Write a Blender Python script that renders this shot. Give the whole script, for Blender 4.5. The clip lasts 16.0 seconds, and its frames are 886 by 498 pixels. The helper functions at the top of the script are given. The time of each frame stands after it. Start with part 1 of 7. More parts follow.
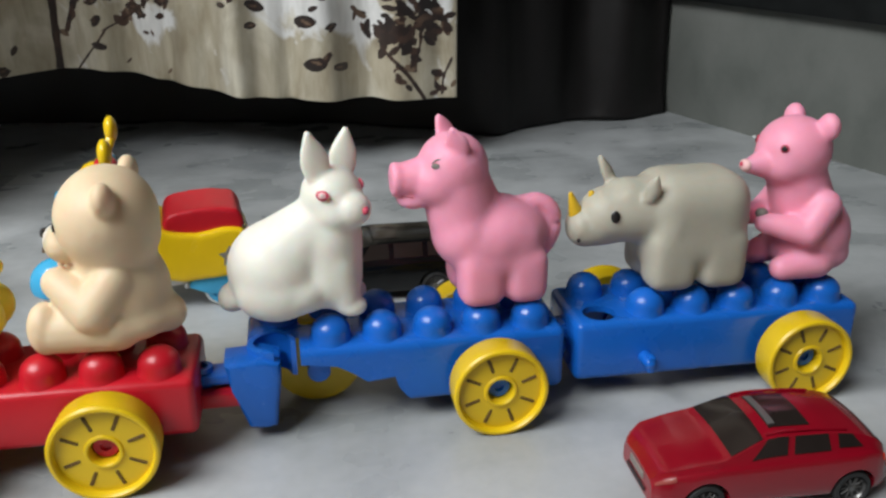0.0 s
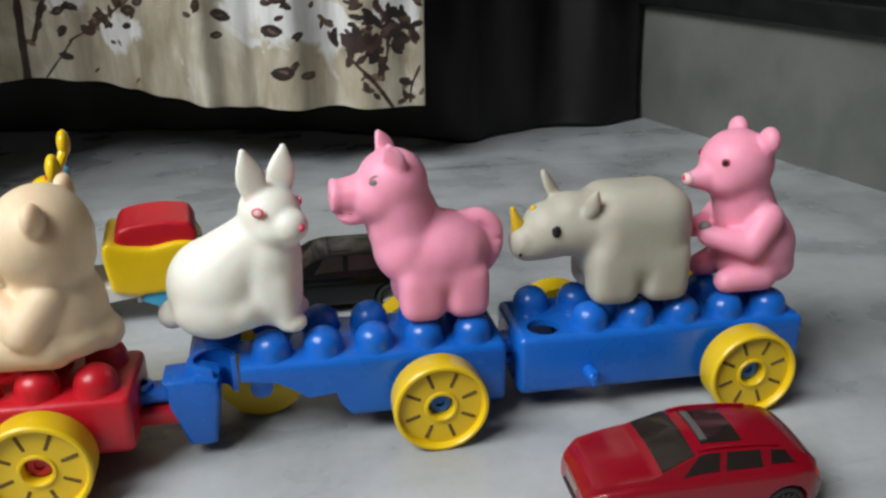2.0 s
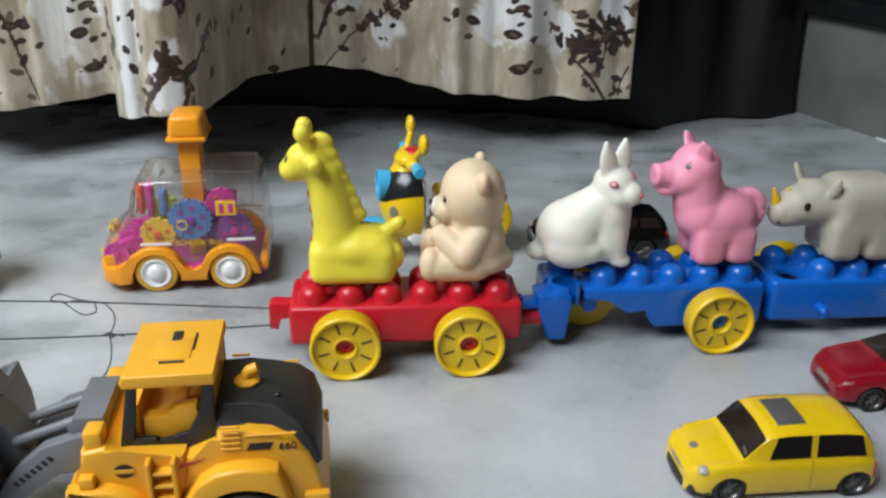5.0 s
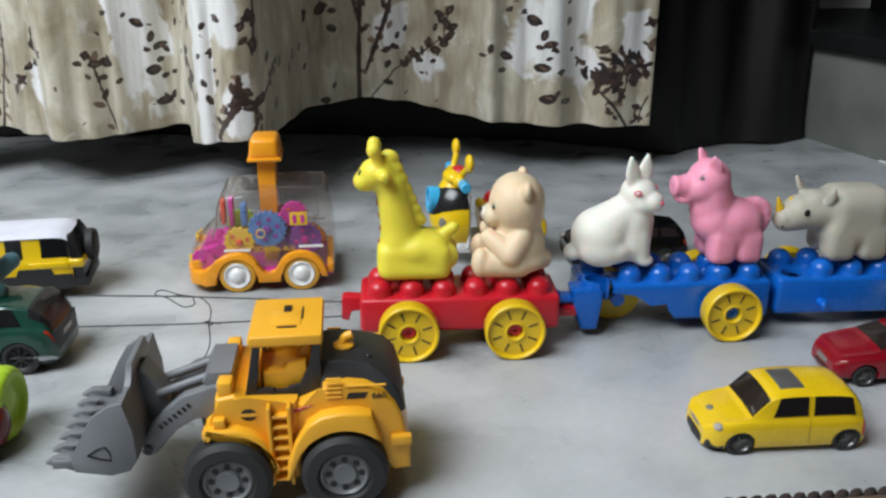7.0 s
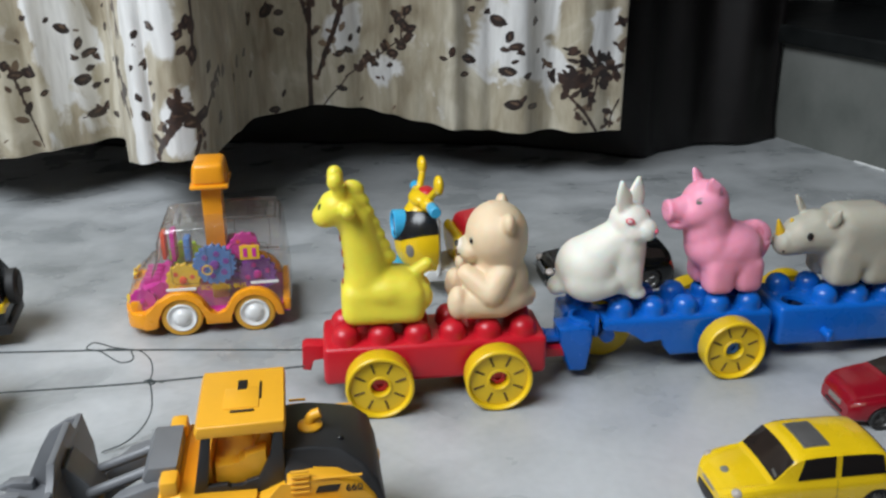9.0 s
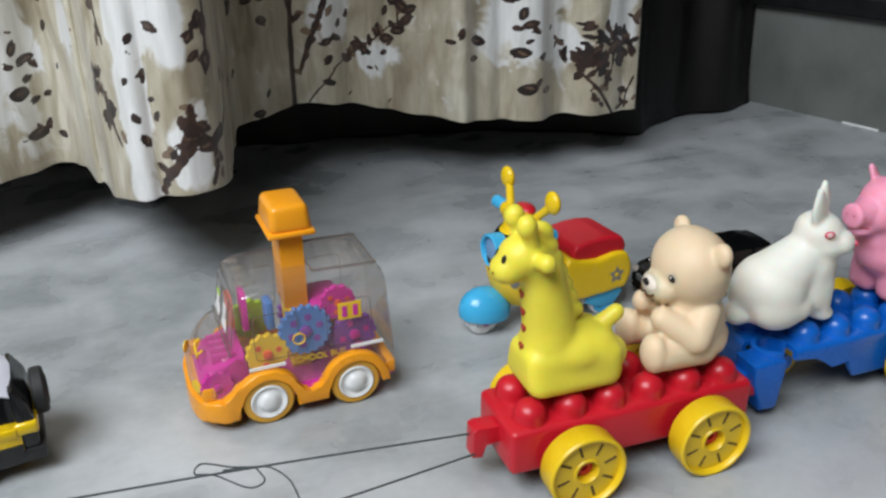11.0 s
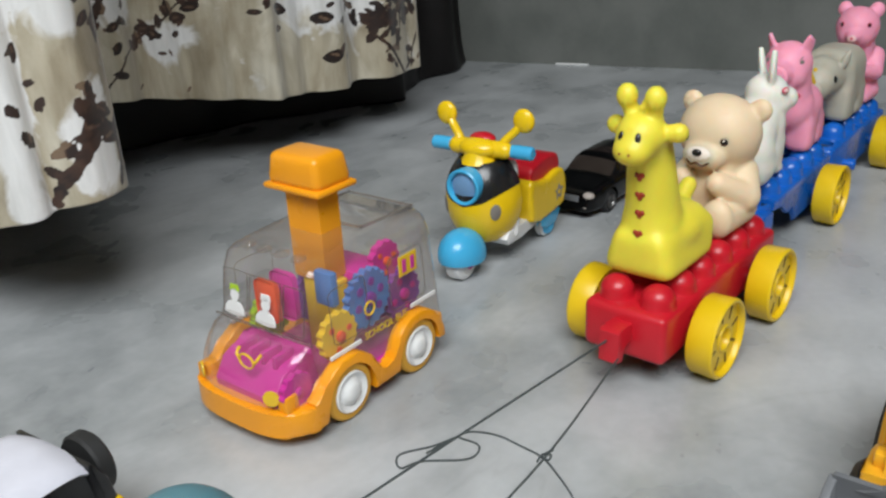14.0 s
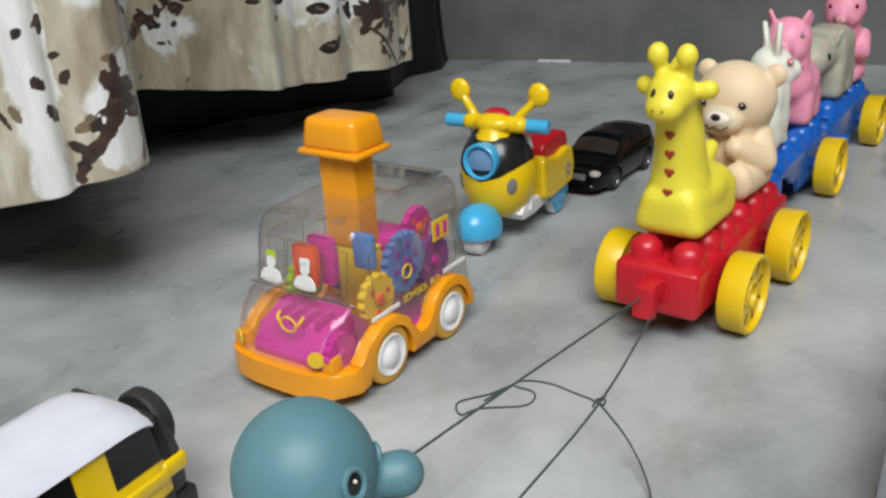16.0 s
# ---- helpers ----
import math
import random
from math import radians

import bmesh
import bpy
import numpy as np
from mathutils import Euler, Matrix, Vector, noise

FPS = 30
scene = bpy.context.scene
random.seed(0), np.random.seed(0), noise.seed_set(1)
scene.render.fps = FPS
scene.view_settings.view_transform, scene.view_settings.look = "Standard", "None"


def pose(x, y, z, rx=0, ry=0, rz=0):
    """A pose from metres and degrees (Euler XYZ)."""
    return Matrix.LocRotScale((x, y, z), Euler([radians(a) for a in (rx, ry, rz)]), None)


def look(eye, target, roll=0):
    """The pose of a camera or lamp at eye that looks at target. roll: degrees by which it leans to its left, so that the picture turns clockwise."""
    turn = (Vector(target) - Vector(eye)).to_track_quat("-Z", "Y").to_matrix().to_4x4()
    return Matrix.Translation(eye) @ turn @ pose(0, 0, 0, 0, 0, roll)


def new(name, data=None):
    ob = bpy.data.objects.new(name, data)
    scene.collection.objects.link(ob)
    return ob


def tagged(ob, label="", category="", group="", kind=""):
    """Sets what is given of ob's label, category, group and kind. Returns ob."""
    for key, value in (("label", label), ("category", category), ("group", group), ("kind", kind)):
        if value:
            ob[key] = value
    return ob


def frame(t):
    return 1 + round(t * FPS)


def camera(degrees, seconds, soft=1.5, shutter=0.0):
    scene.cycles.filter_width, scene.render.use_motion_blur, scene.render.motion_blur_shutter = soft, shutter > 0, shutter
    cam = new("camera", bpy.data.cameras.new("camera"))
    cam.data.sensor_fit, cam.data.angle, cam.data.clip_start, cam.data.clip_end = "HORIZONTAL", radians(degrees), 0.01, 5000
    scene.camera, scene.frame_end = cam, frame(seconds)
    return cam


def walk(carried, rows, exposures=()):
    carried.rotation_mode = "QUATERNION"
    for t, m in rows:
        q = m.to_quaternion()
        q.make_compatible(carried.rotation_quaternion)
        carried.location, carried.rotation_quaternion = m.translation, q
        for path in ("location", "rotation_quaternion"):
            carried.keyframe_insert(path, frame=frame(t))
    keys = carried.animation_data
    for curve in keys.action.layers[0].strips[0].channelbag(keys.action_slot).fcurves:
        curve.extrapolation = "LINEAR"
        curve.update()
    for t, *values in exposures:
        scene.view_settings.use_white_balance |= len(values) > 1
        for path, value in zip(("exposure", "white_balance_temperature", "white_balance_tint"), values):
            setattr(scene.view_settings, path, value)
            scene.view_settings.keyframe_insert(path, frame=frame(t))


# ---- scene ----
cam = camera(54.4, 16.0, 2.5)
PATH = [
    (0, (0.158, -0.3, 0.217), (0.464, 1.535, -0.518), -0.0),
    (0.5, (0.198, -0.29, 0.207), (0.504, 1.545, -0.527), -0.2),
    (1, (0.224, -0.284, 0.209), (0.533, 1.552, -0.522), -0.2),
    (1.5, (0.214, -0.285, 0.215), (0.525, 1.551, -0.516), -0.2),
    (2, (0.183, -0.302, 0.223), (0.496, 1.533, -0.51), -0.2),
    (2.5, (0.144, -0.319, 0.23), (0.436, 1.514, -0.514), 0.2),
    (3, (0.111, -0.332, 0.238), (0.362, 1.498, -0.528), 0.3),
    (3.5, (0.089, -0.346, 0.251), (0.291, 1.482, -0.535), 0.4),
    (4, (0.068, -0.374, 0.265), (0.235, 1.454, -0.527), 0.7),
    (4.5, (0.043, -0.409, 0.277), (0.201, 1.418, -0.52), 0.8),
    (5, (0.021, -0.448, 0.279), (0.172, 1.381, -0.516), 0.8),
    (5.2, (0.009, -0.463, 0.278), (0.154, 1.371, -0.507), 0.8),
    (7.5, (-0.008, -0.538, 0.296), (0.1, 1.326, -0.421), 0.1),
    (8, (-0.008, -0.537, 0.299), (0.1, 1.327, -0.417), 0.2),
    (10.3, (-0.096, -0.319, 0.294), (0.365, 1.453, -0.511), -0.9),
    (10.5, (-0.119, -0.311, 0.298), (0.366, 1.453, -0.511), -1.0),
    (11, (-0.177, -0.302, 0.3), (0.415, 1.42, -0.529), -0.8),
    (11.5, (-0.236, -0.291, 0.307), (0.507, 1.372, -0.518), -1.1),
    (12, (-0.291, -0.265, 0.3), (0.603, 1.336, -0.498), -1.3),
    (12.5, (-0.305, -0.228, 0.285), (0.712, 1.305, -0.5), -1.3),
    (13, (-0.341, -0.189, 0.272), (0.764, 1.28, -0.515), -1.3),
    (13.5, (-0.359, -0.173, 0.264), (0.872, 1.184, -0.541), -2.3),
    (14, (-0.373, -0.143, 0.24), (1.011, 1.063, -0.553), -3.0),
    (14.5, (-0.391, -0.122, 0.234), (1.059, 1.023, -0.531), -3.5),
    (15, (-0.394, -0.124, 0.236), (1.061, 1.027, -0.512), -3.4),
    (15.5, (-0.4, -0.125, 0.234), (1.056, 1.025, -0.513), -3.3),
    (16, (-0.407, -0.122, 0.219), (1.046, 1.021, -0.544), -3.2),
]
EXPOSURES = [(0, 0.15, 6500, 10), (1, 0.20, 6500, 10), (2.5, 0.15, 6450, 10), (4, 0.05, 6280, 10), (8, 0.03, 6200, 10), (12, -0.10, 6250, 10), (14.5, -0.11, 6500, 10), (16, -0.08, 6550, 10)]
walk(cam, [(t, look(eye, target, roll)) for t, eye, target, roll in PATH], EXPOSURES)

from mathutils.bvhtree import BVHTree

# ---- light ----
world = bpy.data.worlds.new("world")
scene.world = world
world.use_nodes = True
world.node_tree.nodes["Background"].inputs["Color"].default_value = (0.5, 0.55, 0.6, 1)
world.node_tree.nodes["Background"].inputs["Strength"].default_value = 0.02


def area_lamp(name, eye, target, w, h, power, colour):
    data = bpy.data.lights.new(name, "AREA")
    data.shape, data.size, data.size_y, data.energy, data.color = "RECTANGLE", w, h, power, colour
    ob = new(name, data)
    ob.matrix_world = look(eye, target)
    return ob


area_lamp("room_lamp", (-0.92, -0.55, 1.42), (-0.27, 0.03, 0.0), 1.2, 0.8, 43, (0.95, 0.985, 1.0))


# ---- materials ----
def nodes_of(name):
    m = bpy.data.materials.new(name)
    m.use_nodes = True
    nt = m.node_tree
    return m, nt, nt.nodes["Principled BSDF"]


def link(nt, a, b):
    nt.links.new(a, b)


def ramp(nt, fac, stops):
    r = nt.nodes.new("ShaderNodeValToRGB")
    el = r.color_ramp.elements
    while len(el) < len(stops):
        el.new(0.5)
    for e, (p, c) in zip(el, stops):
        e.position, e.color = p, (*c, 1)
    link(nt, fac, r.inputs["Fac"])
    return r.outputs["Color"]


def noise_node(nt, scale, detail=3, coords="Object", stretch=None, distortion=0.0):
    tc = nt.nodes.new("ShaderNodeTexCoord")
    n = nt.nodes.new("ShaderNodeTexNoise")
    n.inputs["Scale"].default_value, n.inputs["Detail"].default_value = scale, detail
    n.inputs["Distortion"].default_value = distortion
    src = tc.outputs[coords]
    if stretch:
        mp = nt.nodes.new("ShaderNodeMapping")
        mp.inputs["Scale"].default_value = stretch
        link(nt, src, mp.inputs["Vector"])
        src = mp.outputs["Vector"]
    link(nt, src, n.inputs["Vector"])
    return n.outputs["Fac"]


def bump(nt, bsdf, height, strength, dist):
    b = nt.nodes.new("ShaderNodeBump")
    b.inputs["Strength"].default_value, b.inputs["Distance"].default_value = strength, dist
    link(nt, height, b.inputs["Height"])
    link(nt, b.outputs["Normal"], bsdf.inputs["Normal"])


def mix_col(nt, fac, a, b, mode="MIX"):
    m = nt.nodes.new("ShaderNodeMix")
    m.data_type, m.blend_type = "RGBA", mode
    for sock, val in ((m.inputs[0], fac), (m.inputs[6], a), (m.inputs[7], b)):
        if isinstance(val, (int, float)):
            sock.default_value = val
        elif isinstance(val, tuple):
            sock.default_value = (*val, 1)
        else:
            link(nt, val, sock)
    return m.outputs[2]


def plastic(name, col, rough=0.35, var=0.1, grime=0.12, coat=0.0, metal=0.0, sss=0.0, relief=0.15, spec=0.5):
    """Moulded plastic, vinyl, paint or metal: slight colour drift, smudged gloss and fine relief."""
    m, nt, b = nodes_of(name)
    big = noise_node(nt, 45, 3)
    fine = noise_node(nt, 420, 2)
    dark = tuple(c * (1 - var) for c in col)
    light = tuple(min(1, c * (1 + var * 0.6)) for c in col)
    base = ramp(nt, big, [(0.3, dark), (0.7, light)])
    link(nt, mix_col(nt, grime * 0.5, base, ramp(nt, fine, [(0.35, tuple(c * 0.8 for c in col)), (0.6, col)])), b.inputs["Base Color"])
    mr = nt.nodes.new("ShaderNodeMapRange")
    mr.inputs["To Min"].default_value, mr.inputs["To Max"].default_value = max(0.03, rough - 0.08), rough + 0.1
    link(nt, big, mr.inputs["Value"])
    link(nt, mr.outputs["Result"], b.inputs["Roughness"])
    b.inputs["Metallic"].default_value = metal
    b.inputs["Coat Weight"].default_value = coat
    b.inputs["Coat Roughness"].default_value = 0.08
    b.inputs["Specular IOR Level"].default_value = spec
    if sss:
        b.inputs["Subsurface Weight"].default_value = sss
        b.inputs["Subsurface Radius"].default_value = (1.0, 0.5, 0.35)
        b.inputs["Subsurface Scale"].default_value = 0.006
    if relief:
        bump(nt, b, fine, relief, 0.0003)
    return m


def clear_plastic(name, tint, gloss_rough=0.06, haze=0.05):
    """Thin clear plastic: tinted see-through with a gloss that grows at grazing angles."""
    m = bpy.data.materials.new(name)
    m.use_nodes = True
    nt = m.node_tree
    nt.nodes.clear()
    out = nt.nodes.new("ShaderNodeOutputMaterial")
    tr = nt.nodes.new("ShaderNodeBsdfTransparent")
    tr.inputs["Color"].default_value = (*tint, 1)
    di = nt.nodes.new("ShaderNodeBsdfDiffuse")
    di.inputs["Color"].default_value = (0.55, 0.5, 0.47, 1)
    gl = nt.nodes.new("ShaderNodeBsdfGlossy")
    gl.inputs["Roughness"].default_value = gloss_rough
    lw = nt.nodes.new("ShaderNodeLayerWeight")
    lw.inputs["Blend"].default_value = 0.5
    pw = nt.nodes.new("ShaderNodeMath")
    pw.operation, pw.inputs[1].default_value = "POWER", 3.0
    fr = nt.nodes.new("ShaderNodeMath")
    fr.operation, fr.inputs[1].default_value, fr.inputs[2].default_value = "MULTIPLY_ADD", 0.75, 0.05
    link(nt, lw.outputs["Facing"], pw.inputs[0])
    link(nt, pw.outputs[0], fr.inputs[0])
    a = nt.nodes.new("ShaderNodeMixShader")
    a.inputs[0].default_value = haze
    c = nt.nodes.new("ShaderNodeMixShader")
    link(nt, tr.outputs[0], a.inputs[1])
    link(nt, di.outputs[0], a.inputs[2])
    link(nt, fr.outputs[0], c.inputs[0])
    link(nt, a.outputs[0], c.inputs[1])
    link(nt, gl.outputs[0], c.inputs[2])
    link(nt, c.outputs[0], out.inputs["Surface"])
    return m


def marble(name, cols, rough=0.28, patches=()):
    m, nt, b = nodes_of(name)
    cloud = noise_node(nt, 4.5, 4, stretch=(1.0, 1.25, 1.0), distortion=0.35)
    blot = noise_node(nt, 13.0, 4, stretch=(1.0, 1.2, 1.0), distortion=0.25)
    fine = noise_node(nt, 160, 3)
    c1 = ramp(nt, cloud, [(0.30, cols[0]), (0.48, cols[1]), (0.66, cols[2])])
    c2 = mix_col(nt, 0.5, c1, ramp(nt, blot, [(0.34, cols[0]), (0.6, cols[2])]))
    # thin dark veins where a stretched noise crosses its middle
    vein = noise_node(nt, 2.4, 5, stretch=(1.0, 2.6, 1.0), distortion=1.1)
    v = ramp(nt, vein, [(0.485, (0, 0, 0)), (0.5, (1, 1, 1)), (0.515, (0, 0, 0))])
    c3 = mix_col(nt, v, c2, mix_col(nt, 0.10, c2, cols[3]))
    # single patches and streaks of another colour: centre, half sizes, turn, colour, strength
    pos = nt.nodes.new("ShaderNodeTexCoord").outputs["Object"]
    for k, (cx, cy, rx, ry, deg, col, most) in enumerate(patches):
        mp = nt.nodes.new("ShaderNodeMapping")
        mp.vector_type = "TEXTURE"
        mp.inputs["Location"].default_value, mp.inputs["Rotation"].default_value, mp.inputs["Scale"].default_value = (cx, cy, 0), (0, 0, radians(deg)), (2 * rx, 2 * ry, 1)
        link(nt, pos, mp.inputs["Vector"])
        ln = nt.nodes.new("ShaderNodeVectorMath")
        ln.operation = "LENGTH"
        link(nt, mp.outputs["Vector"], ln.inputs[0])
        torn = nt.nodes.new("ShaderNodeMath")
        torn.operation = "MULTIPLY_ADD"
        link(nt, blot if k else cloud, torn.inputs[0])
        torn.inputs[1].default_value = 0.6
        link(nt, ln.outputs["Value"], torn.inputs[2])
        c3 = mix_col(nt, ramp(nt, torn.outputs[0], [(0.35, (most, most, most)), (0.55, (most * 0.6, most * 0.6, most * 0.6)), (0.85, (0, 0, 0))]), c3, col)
    link(nt, mix_col(nt, 0.10, c3, ramp(nt, fine, [(0.3, cols[0]), (0.7, cols[2])])), b.inputs["Base Color"])
    mr = nt.nodes.new("ShaderNodeMapRange")
    mr.inputs["To Min"].default_value, mr.inputs["To Max"].default_value = rough - 0.06, rough + 0.14
    link(nt, blot, mr.inputs["Value"])
    link(nt, mr.outputs["Result"], b.inputs["Roughness"])
    bump(nt, b, fine, 0.06, 0.0004)
    return m


# one broad pale patch and one thin dark streak over the marble pattern
M_FLOOR = marble("grey_marble", [(0.19, 0.203, 0.207), (0.335, 0.350, 0.355), (0.52, 0.532, 0.54), (0.12, 0.13, 0.13)], 0.25,
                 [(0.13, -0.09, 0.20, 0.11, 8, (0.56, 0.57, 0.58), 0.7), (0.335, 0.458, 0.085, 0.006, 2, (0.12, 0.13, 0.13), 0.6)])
M_RIMDARK = plastic("worn_chrome_rim", (0.17, 0.165, 0.16), 0.32, metal=0.8, relief=0)
M_RIMGREY = plastic("grey_plastic_rim", (0.16, 0.165, 0.17), 0.38, 0.15, 0.2)
M_ROOFW = plastic("jeep_roof_white", (0.64, 0.64, 0.71), 0.5)
M_JOINT = plastic("joint_filler", (0.16, 0.16, 0.15), 0.8)
M_PLINTH = marble("dull_plinth_marble", [(0.092, 0.100, 0.090), (0.128, 0.136, 0.124), (0.16, 0.164, 0.152), (0.16, 0.16, 0.15)], 0.45)
M_GRANITE = plastic("black_granite", (0.008, 0.009, 0.009), 0.45, 0.4, 0.5, spec=0.25)
M_WALL = plastic("wall_paint", (0.62, 0.61, 0.58), 0.8, 0.06, 0.1)
M_RED = plastic("red_plastic", (0.54, 0.010, 0.022), 0.34, 0.06, 0.08)
M_BLUE = plastic("blue_plastic", (0.008, 0.125, 0.54), 0.27, 0.08, 0.08)
M_YELLOW = plastic("yellow_wheel_plastic", (0.78, 0.52, 0.008), 0.33, 0.06, 0.08)
M_SLOT = plastic("dark_slot", (0.13, 0.07, 0.01), 0.7)
M_GIRAFFE = plastic("yellow_vinyl", (0.80, 0.685, 0.055), 0.45, 0.06, 0.1, sss=0.45)
M_TAN = plastic("tan_vinyl", (0.76, 0.59, 0.395), 0.52, 0.06, 0.1, sss=0.45)
M_WHITE = plastic("white_vinyl", (0.82, 0.795, 0.71), 0.52, 0.05, 0.1, sss=0.45)
M_PINK = plastic("pink_vinyl", (0.90, 0.345, 0.48), 0.5, 0.05, 0.1, sss=0.45)
M_GREYV = plastic("grey_vinyl", (0.465, 0.435, 0.355), 0.52, 0.08, 0.15, sss=0.35)
M_TEAL = plastic("teal_vinyl", (0.095, 0.215, 0.255), 0.5, 0.08, 0.1, sss=0.35)
M_EYE = plastic("black_paint", (0.012, 0.010, 0.010), 0.3)
M_EYE_BROWN = plastic("brown_paint", (0.10, 0.04, 0.012), 0.35)
M_EYE_PINK = plastic("pink_eye_paint", (0.60, 0.07, 0.12), 0.4)
M_HEART = plastic("brown_red_paint", (0.33, 0.03, 0.006), 0.45)
M_SNOUT = plastic("pale_muzzle_paint", (0.80, 0.70, 0.60), 0.5)
M_PALEPINK = plastic("pale_pink_paint", (0.85, 0.50, 0.50), 0.5)
M_HORN = plastic("yellow_horn_paint", (0.75, 0.47, 0.02), 0.4)
M_ORANGE = plastic("orange_plastic", (0.85, 0.33, 0.008), 0.28, 0.05, 0.06)
M_BUSTYRE = plastic("ochre_tyre", (0.70, 0.36, 0.03), 0.45)
M_WHITEP = plastic("white_plastic", (0.78, 0.78, 0.77), 0.3, 0.04)
M_CLEAR = clear_plastic("clear_shell", (0.93, 0.915, 0.90), 0.05, 0.065)
M_CLEAREDGE = clear_plastic("clear_shell_edge", (0.74, 0.71, 0.68), 0.10, 0.10)
M_MAGENTA = plastic("magenta_plastic", (0.58, 0.03, 0.30), 0.3)
M_PURPLE = plastic("purple_plastic", (0.23, 0.06, 0.33), 0.35)
M_GEARBLUE = plastic("gear_blue_plastic", (0.10, 0.22, 0.50), 0.35)
M_GEARYEL = plastic("gear_yellow_plastic", (0.78, 0.50, 0.02), 0.35)
M_LIME = plastic("lime_plastic", (0.38, 0.58, 0.02), 0.4)
M_REDOR = plastic("red_orange_plastic", (0.75, 0.10, 0.03), 0.35)
M_SKY = plastic("sky_blue_plastic", (0.06, 0.42, 0.72), 0.25, 0.05, 0.06)
M_SCYEL = plastic("scooter_yellow_plastic", (0.85, 0.56, 0.008), 0.24, 0.05, 0.06)
M_BLACKP = plastic("black_plastic", (0.013, 0.013, 0.014), 0.22, 0.2)
M_BLACKM = plastic("matt_black_plastic", (0.02, 0.02, 0.021), 0.5, 0.2)
M_LENS = plastic("blue_lens", (0.16, 0.30, 0.50), 0.12)
M_GREYPR = plastic("grey_print", (0.22, 0.20, 0.18), 0.45)
M_CARRED = plastic("red_car_paint", (0.245, 0.003, 0.012), 0.22, 0.06, 0.08, coat=0.3)
M_CARYEL = plastic("yellow_car_paint", (0.80, 0.53, 0.005), 0.25, 0.05, 0.08, coat=0.5)
M_CARBLK = plastic("black_car_paint", (0.003, 0.0032, 0.0034), 0.14, 0.2, 0.08, spec=0.42)
M_CARGRN = plastic("green_car_paint", (0.006, 0.048, 0.033), 0.22, 0.15, 0.08, coat=0.6)
M_GLASS = plastic("smoked_window", (0.022, 0.016, 0.014), 0.1, 0.2, 0.1, relief=0, spec=0.32)
M_GLASSB = plastic("dark_window", (0.008, 0.008, 0.009), 0.14, 0.2, 0.1, relief=0)
M_PALEGL = plastic("pale_window", (0.11, 0.105, 0.10), 0.1, 0.2, 0.1, relief=0)
M_LAMPG = plastic("lamp_glass", (0.42, 0.37, 0.33), 0.12, relief=0)
M_TAIL = plastic("tail_lamp_red", (0.45, 0.03, 0.01), 0.2)
M_TYRE = plastic("black_rubber", (0.018, 0.018, 0.018), 0.62, 0.2, 0.3)
M_RIM = plastic("silver_rim", (0.42, 0.43, 0.44), 0.32, 0.1, 0.2, metal=0.8)
M_LOADER = plastic("amber_plastic", (0.82, 0.40, 0.018), 0.36, 0.06, 0.12)
M_STEEL = plastic("grey_bucket_plastic", (0.155, 0.16, 0.17), 0.42, 0.12, 0.2)
M_STRING = plastic("grey_thread", (0.05, 0.06, 0.06), 0.8)
M_BLACKCLOTH = plastic("black_cloth", (0.0065, 0.0050, 0.0050), 0.5, 0.3, 0.4, relief=0.4, spec=0.4)
M_RUG = plastic("brown_rug", (0.10, 0.065, 0.045), 0.95, 0.4, 0.6, relief=1.0)
M_RUGEDGE = plastic("dark_braid", (0.035, 0.022, 0.018), 0.9, 0.4, 0.6, relief=1.0)


def curtain_cloth():
    m, nt, b = nodes_of("printed_satin")
    brush = noise_node(nt, 17, 5, coords="UV", stretch=(1.5, 0.75, 1.0), distortion=0.9)
    streak = noise_node(nt, 46, 4, coords="UV", stretch=(3.0, 0.5, 1.0), distortion=0.3)
    broken = noise_node(nt, 26, 6, coords="UV", stretch=(1.2, 1.0, 1.0), distortion=1.2)
    weave = noise_node(nt, 900, 2, coords="UV", stretch=(0.35, 1.4, 1.0))
    beige = ramp(nt, brush, [(0.32, (0.215, 0.170, 0.098)), (0.45, (0.36, 0.305, 0.205)), (0.55, (0.43, 0.380, 0.275)), (0.66, (0.62, 0.575, 0.46))])
    beige = mix_col(nt, 0.18, beige, ramp(nt, streak, [(0.38, (0.16, 0.125, 0.075)), (0.60, (0.64, 0.59, 0.48))]))
    # pale: white of the print together with painted highlights on the folds
    pale = nt.nodes.new("ShaderNodeAttribute")
    pale.attribute_name = "pale"
    both = nt.nodes.new("ShaderNodeMath")
    both.operation = "ADD"
    link(nt, pale.outputs["Fac"], both.inputs[0])
    link(nt, broken, both.inputs[1])
    white = ramp(nt, both.outputs[0], [(0.70, (0, 0, 0)), (0.82, (1, 1, 1))])
    ground = mix_col(nt, white, beige, ramp(nt, streak, [(0.3, (0.60, 0.595, 0.58)), (0.6, (0.76, 0.755, 0.745))]))
    ground = mix_col(nt, 0.10, ground, mix_col(nt, weave, (0.32, 0.28, 0.21), (0.75, 0.73, 0.67)))
    at = nt.nodes.new("ShaderNodeAttribute")
    at.attribute_name = "leaf"
    tone = nt.nodes.new("ShaderNodeAttribute")
    tone.attribute_name = "tone"
    brown = ramp(nt, tone.outputs["Fac"], [(0.0, (0.014, 0.008, 0.007)), (0.5, (0.055, 0.027, 0.018)), (1.0, (0.20, 0.135, 0.085))])
    edge = ramp(nt, at.outputs["Fac"], [(0.35, (0, 0, 0)), (0.65, (1, 1, 1))])
    link(nt, mix_col(nt, edge, ground, brown), b.inputs["Base Color"])
    b.inputs["Roughness"].default_value = 0.40
    b.inputs["Sheen Weight"].default_value = 0.2
    bump(nt, b, weave, 0.25, 0.0003)
    return m


M_CURTAIN = curtain_cloth()


